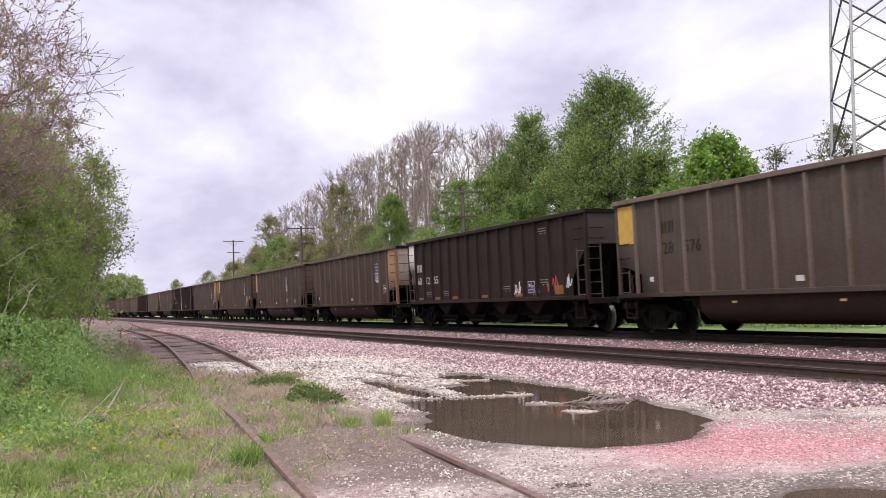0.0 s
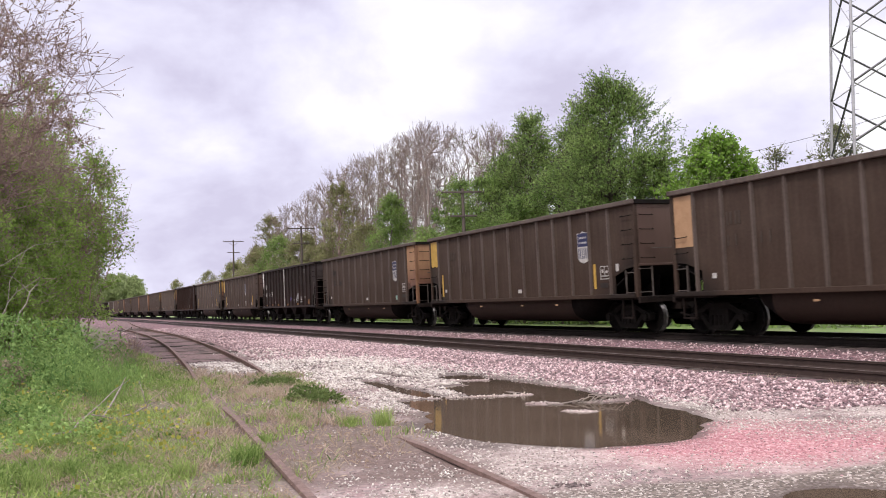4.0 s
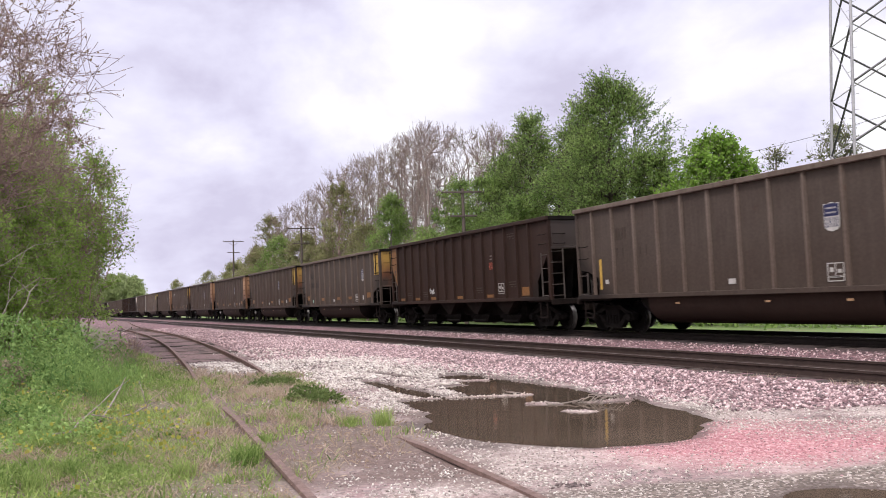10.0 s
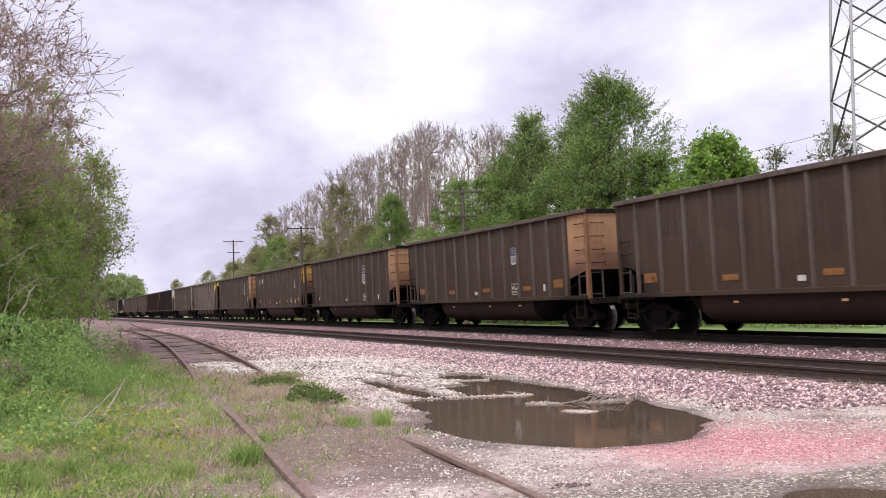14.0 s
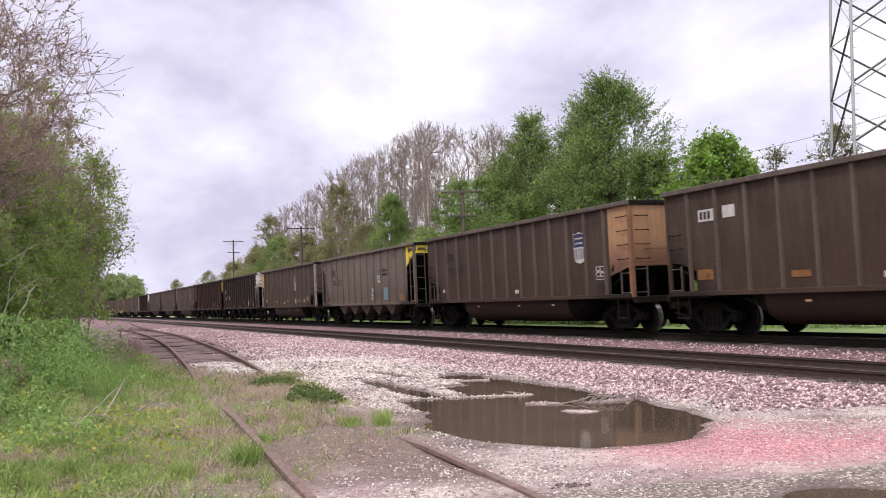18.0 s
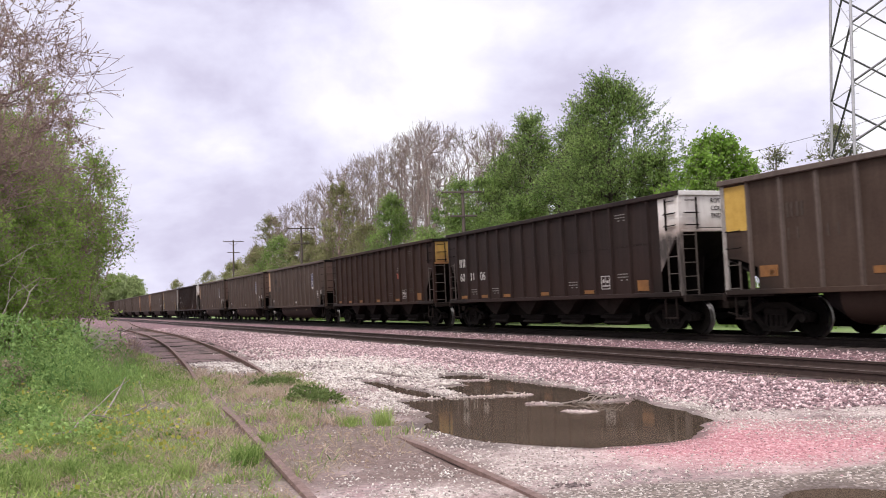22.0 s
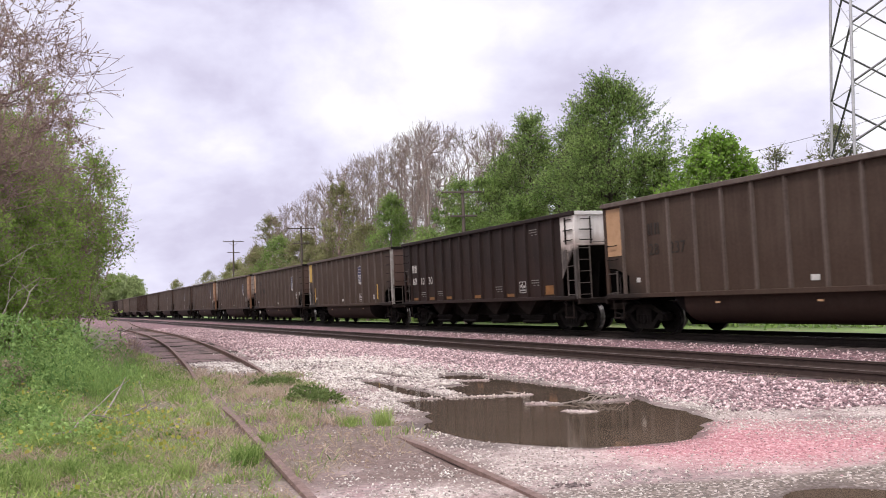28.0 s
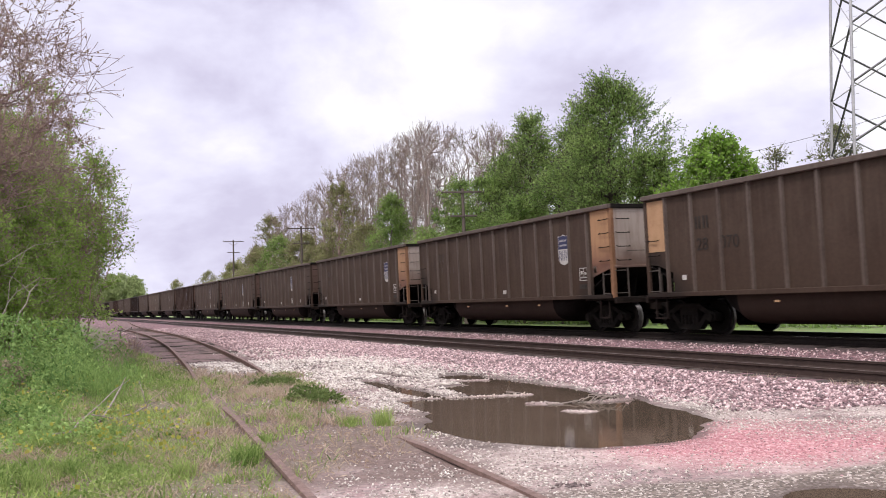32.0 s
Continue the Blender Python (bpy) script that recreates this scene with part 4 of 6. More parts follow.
def data_box(car, x, z, mat, s=1.0):
    def fill(bm):
        for a in ((-0.22, 0.22, -0.20, -0.178), (-0.22, 0.22, 0.178, 0.20), (-0.22, -0.198, -0.2, 0.2), (0.198, 0.22, -0.2, 0.2), (-0.01, 0.01, -0.1, 0.2), (-0.22, 0.22, -0.11, -0.09)):
            box(bm, a[0] * s, a[1] * s, -0.004, 0.004, a[2] * s, a[3] * s)
        for a in ((-0.15, -0.06, 0.0, 0.1), (0.05, 0.15, -0.02, 0.06), (-0.15, 0.12, -0.12, -0.08)):
            box(bm, a[0] * s, a[1] * s, -0.004, 0.004, a[2] * s, a[3] * s)
    part("data_panel", cached(("data", s), lambda: bm_to("data_panel", fill)), mat, car, "white outlined service stencil", at=(x, -1.531, z))


def placard(car, x, z, w, h, mat, label=""):
    part("placard", panel_box(-w / 2, w / 2, -h / 2, h / 2, 0.0, 0.004), mat, car, label, at=(x, -1.532, z))


def marks(car, x, z, mat, number, size=0.36, bars=2):
    """The owner's letters as plain bars, the car's number below where it can be read."""
    key = ("marks", bars, size)
    part("lettering", cached(key, lambda: bars_mesh([(k * size * 0.85, 0, size * 0.22, size * 0.95) for k in range(bars)] + [(k * size * 0.85 + size * 0.38, 0, size * 0.20, size * 0.95) for k in range(bars)], 0)), mat, car, at=(x, -1.531, z))
    if number:
        cuts = ((0, 2, 0.0), (2, 5, 2.55)) if len(number) == 5 else ((0, 2, 0.0), (2, 4, 2.62), (4, 6, 5.22)) if bars == 3 else ((0, 3, 0.0), (3, 6, 2.9))
        for a, b, d in cuts:
            letters(car, number[a:b], x + size * d, z - size * 1.62, size * 1.32, mat)
    else:
        part("lettering", cached(("nbars", size), lambda: bars_mesh([(k * size * 0.8, 0, size * 0.16, size * 0.8) for k in range(2)] + [(k * size * 0.8 + size * 2.45, 0, size * 0.16, size * 0.8) for k in range(3)], 0)), mat, car, at=(x, -1.531, z - size * 1.5))


def scrawl(car, x, z, mat, seed, w=0.9, h=0.7):
    """Spray-painted loops."""
    def fill(bm):
        r = random.Random(seed)
        p = None
        for k in range(13):
            q = (w * k / 12 + r.uniform(-0.06, 0.06), 0, h * (0.5 + 0.5 * math.sin(k * 1.9 + seed)) * r.uniform(0.55, 1.0))
            if p:
                rod(bm, p, q, 0.022, 4)
            p = q
        bmesh.ops.scale(bm, vec=(1, 0.12, 1), verts=bm.verts)
    part("graffiti", cached(("scrawl", seed, w, h), lambda: bm_to("graffiti", fill)), mat, car, "spray-painted scrawl", at=(x, -1.534, z))


def coal_car(kind, paint, front, rear_patch=None, front_patch=None, number=None, lettering=None, extra="", label="", bright_post=False):
    hopper = kind == "hop"
    form = "light" if paint == "silver" else kind
    xi, zi, zo = END[form]
    car = thing("coal_car", label, "railway wagon", group="cars of the coal train")
    mp = M[paint]
    sp = cached(("side", form), lambda: side_panel(form))
    for s in (-1, 1):
        part("side_panel", sp, mp, car, at=(0, s * 1.51, 0))
    rb = cached(("rib", form), lambda: rib_mesh("gon" if form == "light" else kind))
    ribm = M["rib_light"] if paint in ("gon_grey", "silver") else mp if (hopper or paint == "gon_dark") else M["rib_gon"]
    for x in RIB_X[form]:
        part("rib", rb, ribm, car, at=(x, -1.515, 0))
        part("rib", rb, ribm, car, at=(x, 1.515, 0), turn=(0, 0, 180))
    if form == "hop":
        part("seam_strip", cached("seam", lambda: bm_to("seam_strip", lambda bm: box(bm, -6.3, 5.95, -0.006, 0.006, 2.50, 2.53))), mp, car, at=(0, -1.526, 0))
    ch = cached("chord", chord_mesh)
    sl = cached("sill", sill_mesh)
    for s in (-1, 1):
        part("top_chord", ch, ribm, car, at=(0, s * 1.56, 0))
        part("side_sill", sl, mp, car, at=(0, s * 1.54, 0))
    ec = cached("end_chord", lambda: bm_to("end_chord", lambda bm: box(bm, -0.06, 0.06, -1.53, 1.53, TOP - 0.13, TOP - 0.004, bev=0.012)))
    ew, ss, pl = cached(("endw", form), lambda: end_wall_mesh(form)), cached(("slope", form), lambda: slope_mesh(form)), cached("platform", platform_mesh)
    post = cached("post", corner_post_mesh)
    cpl = cached("coupler", coupler_mesh)
    low = zo - SILL + 0.02
    lad = cached(("ladder", form), lambda: half_ladder_mesh(low, 0.46, 2 if form == "gon" else 5))
    slad = cached(("side_ladder", form), lambda: half_ladder_mesh(low - 0.1, 0.46, 2 if form == "gon" else 4))
    gr = cached("grab", grab_mesh)
    back = M["end_black"] if paint == "black" else M["end_brown"]
    brake_front = front in ("end_brown", "end_black")
    for s, em in ((1, M["end_pale"] if "P" in extra else M[front]), (-1, back)):
        tz = 0 if s > 0 else 180
        part("end_chord", ec, M["under"] if front != "end_white" or s < 0 else M["white"], car, at=(s * HALF, 0, 0))
        ewo = part("end_wall", ew, em, car, "stained painted end sheet" if s > 0 else "", at=(s * (HALF - 0.02), 0, 0), turn=(0, 0, tz))
        if s > 0:
            tagged(part("rivet_row", cached(("rivets", form), lambda: end_rivets_mesh(zo)), em, ewo, at=(0.024, 0, 0)), kind="stuff")
            part("handrail", cached("end_rail", lambda: bm_to("handrail", lambda bm: (rod(bm, (0.10, -1.0, 0), (0.10, 1.4, 0), 0.013, 5), rod(bm, (0, -1.0, 0), (0.10, -1.0, 0), 0.013, 5), rod(bm, (0, 1.4, 0), (0.10, 1.4, 0), 0.013, 5)))), M["step"], car, at=(HALF, 0, max(zo + 0.10, 2.42)))
        part("slope_sheet", ss, M["blackish_brown"] if paint == "brown" else M["soot"], car, turn=(0, 0, tz))
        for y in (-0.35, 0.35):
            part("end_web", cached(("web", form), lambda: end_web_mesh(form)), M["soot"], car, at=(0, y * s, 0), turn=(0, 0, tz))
        part("platform", pl, M["blackish_brown"], car, turn=(0, 0, tz))
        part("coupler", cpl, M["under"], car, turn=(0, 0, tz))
        pm = M["post_pale"] if bright_post else M["post_rust"] if (front == "end_tan" and s > 0) else M["end_white"] if (front == "end_white" and s > 0) else mp
        for y in (-1.5, 1.5):
            part("corner_post", post, pm, car, at=(s * (HALF - 0.03), y, 0), turn=(0, 0, 0) if s > 0 and y < 0 else (0, 0, 180) if s < 0 < y else (0, 0, 90) if s > 0 else (0, 0, -90))
        part("ladder", lad, M["step"], car, at=(s * (HALF + 0.03), -1.03, SILL - 0.02), turn=(0, 0, -90))
        part("ladder", slad, M["step"], car, at=(s * (HALF - 0.52), -1.53, SILL - 0.02), turn=(0, 0, 0 if s > 0 else 180))
        if form == "gon" and front != "end_yellow":
            zs = (2.14, 2.55, 2.96, 3.37)
        elif form == "gon":
            zs = (2.25, 2.62)
        else:
            zs = (zo + 0.18, zo + 0.5) if form == "hop" else (zo + 0.15,)
        for z in zs if s > 0 else zs[:2]:
            part("grab_iron", gr, M["under"], car, at=(s * (HALF - 0.36), -1.52, z))
            if s > 0:
                part("grab_iron", gr, M["under"], car, at=(HALF - 0.01, -1.14, z), turn=(0, 0, 90))
        if front in ("end_yellow", "end_white", "end_lemon") and s > 0:   # upper ladders on the end bay and the end sheet
            up = cached(("up_ladder", form), lambda: half_ladder_mesh(min(1.1, TOP - zo - 0.25), 0.36, 3))
            um = M["step"] if front == "end_lemon" else M["blackish_brown"]
            part("ladder", up, um, car, at=(HALF - 0.50, -1.57, TOP - 0.18 - min(1.1, TOP - zo - 0.25)))
            part("ladder", up, um, car, at=(HALF + 0.06, -0.98, TOP - 0.18 - min(1.1, TOP - zo - 0.25)), turn=(0, 0, -90))
        truck(car, s * 6.17)
    bx = 1 if brake_front else -1
    part("brake_wheel", cached("brake_wheel", brake_wheel_mesh), M["under"], car, at=(bx * (HALF + 0.20), 0.80 if bx > 0 else -0.55, 2.12 if form == "gon" else 2.30), turn=(0, 0, 0 if bx > 0 else 180))
    part("brake_stand", cached("brake_stand", lambda: bm_to("brake_stand", lambda bm: [box(bm, -0.03, 0.03, y - 0.03, y + 0.03, SILL - 0.06, 2.0) for y in (-0.16, 0.14)])), M["under"], car, at=(bx * (HALF + 0.06), 0.80 if bx > 0 else -0.55, 0))
    if front in ("end_tan", "end_white", "end_lemon"):
        part("corner_sheet", cached(("corner_sheet", form), lambda: corner_sheet_mesh(form)), M[front], car, "painted end bay above a sooty opening", at=(0, -1.530, 0))
    part("coal_load", cached(("coal", kind), lambda: coal_mesh(kind)), M["coal"], car, "heaped black coal")
    if hopper:
        cs = cached("chute", chute_mesh)
        n = 5 if paint == "silver" else 4
        for i in range(n):
            part("chute", cs, mp if paint == "silver" else M["blackish_brown"], car, at=(-3.75 + 7.5 * i / (n - 1), 0, 0))
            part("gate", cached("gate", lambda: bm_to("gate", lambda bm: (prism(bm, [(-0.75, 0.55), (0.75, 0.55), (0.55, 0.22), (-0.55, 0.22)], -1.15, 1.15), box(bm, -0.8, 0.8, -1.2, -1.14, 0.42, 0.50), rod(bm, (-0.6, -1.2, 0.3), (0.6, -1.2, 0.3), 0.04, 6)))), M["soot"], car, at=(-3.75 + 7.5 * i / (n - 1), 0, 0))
        # black sill with a wide box that stands for shade between the chutes
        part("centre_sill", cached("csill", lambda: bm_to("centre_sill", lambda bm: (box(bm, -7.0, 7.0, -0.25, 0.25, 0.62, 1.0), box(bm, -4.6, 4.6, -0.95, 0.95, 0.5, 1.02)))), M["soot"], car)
    else:
        part("tub", cached("tub", lambda: tub_rings([(-4.0, 0.985), (-3.9, 1.0), (3.5, 1.0), (3.6, 0.985)])), M["tub"], car, "rounded steel belly between the trucks")
        for s in (-1, 1):
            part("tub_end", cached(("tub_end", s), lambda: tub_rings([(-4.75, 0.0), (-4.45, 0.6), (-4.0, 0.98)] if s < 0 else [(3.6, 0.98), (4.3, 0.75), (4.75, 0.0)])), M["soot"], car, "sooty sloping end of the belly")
    # end panels of other paint on the side sheet
    for patch, s in ((rear_patch, -1), (front_patch, 1)):
        if patch and not (s > 0 and front in ("end_tan", "end_white", "end_lemon")):
            mname, z0, z1 = patch
            if hopper and s < 0:
                part("corner_sheet", cached(("corner_sheet", form, -1), lambda: corner_sheet_mesh(form, -1)), M["end_white"] if mname == "white" else M[mname], car, "painted end bay of another colour", at=(0, -1.530, 0))
                continue
            a, b = sorted((s * 6.46, s * 7.16))
            part("end_panel", panel_box(a, b, z0, z1), M[mname], car, "%s painted end panel" % {"yellow": "yellow", "tan": "faded tan", "white": "white", "lemon": "bright yellow", "orange": "orange"}[mname])
    # lettering and cards
    ink = M["pale"] if paint in ("black", "brown") else M["ink"]
    if lettering == "side":
        marks(car, -5.22, 2.74, ink if number else M["ink_faint"], number, 0.34, 2)
    elif lettering == "low":
        marks(car, -6.27, 2.42, M["pale"], number, 0.34, 3)
    r = random.Random(number or label)
    if not hopper:
        late = "L" in extra
        small = paint == "gon_grey" or "H" in extra or ("o" in extra and front != "end_brown")
        shield(car, 4.63 if late or "H" in extra else 2.57, 2.62, 0.70 if small else 1.1)
        data_box(car, 5.70 if late else 3.60 if "H" in extra else 2.58, 1.80 if late else 1.45, M["pale"])
        placard(car, 0.5 if late else -0.52, 1.36, 0.24, 0.13, M["pale"], "small white card")
        placard(car, 6.35 if late else 4.62, 1.92 if late else 1.45, 0.14, 0.22, M["pale"], "small white card")
        placard(car, -5.75, 1.52, 0.16, 0.13, M["pale"], "small white card")
        if late:
            placard(car, 5.65, 1.42, 0.4, 0.14, M["ink"], "dark stencil field")
        if "y" in extra:
            placard(car, 5.18, 1.70, 0.12, 0.75, M["yellow"], "yellow reflector strip")
            placard(car, -6.05, 1.75, 0.12, 0.90, M["yellow"], "yellow reflector strip")
        if "o" in extra:
            for x in (-5.85, -2.75, 0.35, 2.45 if "H" in extra else 3.45, 5.5):
                placard(car, x, 1.46 if abs(x) < 4 else 1.56, 0.55, 0.15 if abs(x) < 4 else 0.26, M["orange"], "faded orange reflector strip")
        if "g" in extra:
            placard(car, -4.85 if not late else 4.7, 1.36, 0.19, 0.20, M["green"], "pale green card")
        for x in (-2.6, 0.6, 2.9):
            placard(car, x, 0.86, 0.16, 0.05, M["tan"], "worn tab on the belly")
    else:
        if paint in ("silver", "brown"):
            shield(car, 3.15 if paint == "brown" else 2.60, 2.50, 0.85, *(("graff_red", "brown", "brown", "pale_worn") if paint == "brown" else ("blue", "blue")))
        data_box(car, 1.62 if paint == "silver" else 3.80, 1.50, M["pale"])
        for x in (-5.94, -4.17, -2.40, 0.26, 2.91, 5.60):
            placard(car, x, 1.24 if x < 5 else 1.36, 0.50, 0.11 if x < 5 else 0.30, M["orange"], "orange reflector strip")
        for x, z in ((-5.30, 1.50), (-3.53, 1.50), (1.78, 1.55), (4.43, 1.70), (4.43, 3.42)):
            tagged(part("stencil", cached("stencil", lambda: bars_mesh([(k * 0.13, -0.085 * j, 0.10, 0.03) for k in range(4) for j in range(3 if k % 2 else 2)], 0)), M["pale_worn"] if paint == "black" else M["ink_faint"], car, at=(x, -1.531, z)), kind="stuff")
    if "S" in extra:   # bright upright in the middle
        part("rib", rb, M["pale"], car, "pale-painted rib", at=(-0.30, -1.55, 0))
    if "B" in extra:
        placard(car, 3.55, 1.58, 0.66, 0.60, M["skyblue"], "light blue stencilled notice")
        letters(car, "BUILDING", 3.02, 2.68, 0.17, M["ink"])
        letters(car, "AMERICA", 3.02, 2.47, 0.17, M["ink"])
        placard(car, 1.62, 1.80, 0.24, 0.22, M["green"], "pale green card")
    if "W" in extra:
        scrawl(car, 2.3, 1.35, M["graff"], 3)
        scrawl(car, 0.9, 1.5, M["graff_blue"], 5, 0.6, 0.3)
    if "F" in extra:
        scrawl(car, -2.9, 1.42, M["graff"], 21, 0.6, 0.32)
    if "V" in extra:
        scrawl(car, 3.6, 1.2, M["graff_blue"], 8, 0.8, 0.5)
        scrawl(car, 4.9, 1.3, M["graff_red"], 9, 0.7, 0.6)
        scrawl(car, 2.6, 1.25, M["graff"], 11, 0.5, 0.5)
        scrawl(car, 6.0, 1.4, M["graff"], 12, 0.4, 0.5)
    if "R" in extra:   # rotary coupler legend on the end sheet
        for k, w in enumerate(("ROTARY", "COUPLER", "END")):
            part("lettering", cached(("text", w, 0.17), lambda: text_mesh(w, 0.17)), M["ink"], car, at=(HALF + 0.012, -0.45, 3.5 - 0.2 * k), turn=(90, 0, 90))
    if "C" in extra:   # freshly stencilled white fields high on the first bays
        placard(car, -5.72, 3.05, 0.56, 0.30, M["pale"], "white stencil field")
        placard(car, -4.90, 3.08, 0.42, 0.30, M["pale"], "white stencil field")
        tagged(part("stencil", cached("chalk", lambda: bars_mesh([(k * 0.14, 0, 0.09, 0.19) for k in range(3)], 0)), M["ink"], car, at=(-5.93, -1.538, 2.955)), kind="stuff")
    return car


Y2, Y3 = ("yellow", 2.55, 3.64), ("tan", 2.25, 3.64)
WH, YF = ("white", 2.15, 3.70), ("yellow", 2.55, 3.64)
GL, DL = "weathered brown bathtub coal gondola", "dark brown weathered bathtub coal gondola with a sooty end"
HL = "black ribbed coal hopper wagon"
CARS = [
    ("gon", "gon_grey", "end_brown", Y2, None, "28576", "side", "", GL + " and a yellow end panel"),
    ("hop", "black", "end_black", WH, None, "601255", "low", "V", HL + " with graffiti"),
    ("gon", "gon", "end_tan", None, None, "28685", "side", "LP", GL + " and a rust-stained tan end"),
    ("gon", "gon", "end_brown", ("tan", 2.3, 3.64), None, None, "side", "", GL + " with a brown sooty end"),
    ("gon", "gon", "end_brown", Y2, None, None, "side", "yL", GL + " and a yellow end panel"),
    ("gon", "gon", "end_tan", None, None, "28186", "side", "gL", GL + " and a rust-stained tan end"),
    ("hop", "black", "end_black", WH, None, "601438", "low", "WS", HL + ", a white upright and graffiti"),
    ("gon", "gon", "end_brown", Y2, None, None, "side", "y", GL + " and a yellow end panel"),
    ("gon", "gon_grey", "end_yellow", None, YF, None, "side", "y", GL + " and a yellow end"),
    ("hop", "brown", "end_black", ("orange", 2.6, 3.64), None, None, None, "F", "dark brown ribbed coal hopper wagon with a black end"),
    ("gon", "gon_grey", "end_yellow", None, YF, "288335", "side", "ogH", GL + ", orange strips and a yellow end"),
    ("gon", "gon", "end_yellow", None, YF, None, "side", "o", GL + ", orange strips and a yellow end"),
    ("gon", "gon", "end_tan", None, None, None, "side", "o", GL + " and a rust-stained tan end"),
    ("gon", "gon", "end_tan", None, None, None, "side", "", GL + " and a rust-stained tan end"),
    ("gon", "gon", "end_yellow", None, YF, None, None, "oCH", GL + ", white chalk marks and a yellow end"),
    ("gon", "gon", "end_tan", None, None, "28471", "side", "L", GL + " and a rust-stained tan end"),
    ("hop", "silver", "end_lemon", None, ("lemon", 2.8, 3.66), "503122", "side", "B", "light grey coal hopper wagon with a yellow and black end"),
    ("gon", "gon", "end_brown", Y2, None, None, "side", "o", GL + " and a yellow end panel"),
    ("hop", "black", "end_white", None, ("white", 2.62, 3.69), "601106", "low", "R", HL + " and a white-painted end"),
    ("hop", "brown", "end_yellow", None, None, None, None, "", "dark red-brown ribbed coal hopper wagon with a yellow end"),
    ("gon", "gon", "end_brown", Y3, None, "28139", "side", "L", GL + " and a tan end panel"),
    ("gon", "gon", "end_brown", None, None, None, "side", "L", GL + " with a brown sooty end"),
    ("gon", "gon", "end_brown", Y3, None, "28237", "side", "L", GL + " and a tan end panel"),
    ("hop", "black", "end_white", None, ("white", 2.62, 3.69), "601030", "low", "R", HL + " and a white-painted end"),
    ("gon", "gon", "end_brown", Y2, None, None, "side", "y", GL + " with a silvery corner post"),
    ("gon", "gon", "end_brown", Y3, None, "28070", "side", "L", GL + " and a tan end panel"),
    ("gon", "gon", "end_tan", None, None, None, "side", "LP", GL + " and a pale tan end"),
    ("gon", "gon", "end_tan", None, None, None, "side", "LP", GL + " and a pale tan end"),
]
TAIL = ["gon", "gon", "gon", "gon_dark", "gon", "gon_grey", "gon", "black", "gon", "gon", "gon_dark", "gon", "black", "gon", "gon", "gon", "gon", "gon"]
for p in TAIL:
    CARS.append(("hop" if p == "black" else "gon", p, "end_black" if p == "black" else "end_brown", None, None, None, None, "", HL + " far along the train" if p == "black" else DL if p == "gon_dark" else GL + " far along the train"))

HEAD_X = -21.37    # the rear corner of the first car at the start


def run(t):
    """Metres that the train has gone after t seconds: it slows a little."""
    return 12.769 * t - 0.00243 * t * t


TRAIN = []
for i, (kind, paint, front, rp, fp, number, let, extra, lab) in enumerate(CARS):
    c = coal_car(kind, paint, front, rp, fp, number, let, extra, lab, bright_post=i in (17, 24))
    x = HEAD_X + HALF - PITCH * i + float(np.interp(i, [6, 10], [0.06, -0.20]))   # slack in the couplings
    c.matrix_basis = pose(x, FAR_Y, FAR_RAIL_Z, 1.2, 0, 0)
    TRAIN.append((c, x))


# ---------------------------------------------------------------- trees and plants
def crown_radius(f, start, shape):
    """Half width of the crown, 0 to 1, at the height fraction f."""
    u = np.clip((f - start) / (1 - start), 0, 1)
    if shape == "vase":
        return np.clip(0.25 + 0.9 * u, 0, 1) * np.sqrt(np.clip(1 - u ** 5, 0, 1))
    if shape == "bush":
        return np.sqrt(np.clip(1 - (2 * u - 0.85) ** 2 * 0.72, 0, 1)) * np.clip(1.35 - 0.75 * u, 0, 1)
    return np.clip(np.sin(math.pi * np.clip(u, 0, 1) ** 0.75 * 0.93 + 0.18), 0, 1) ** 0.7


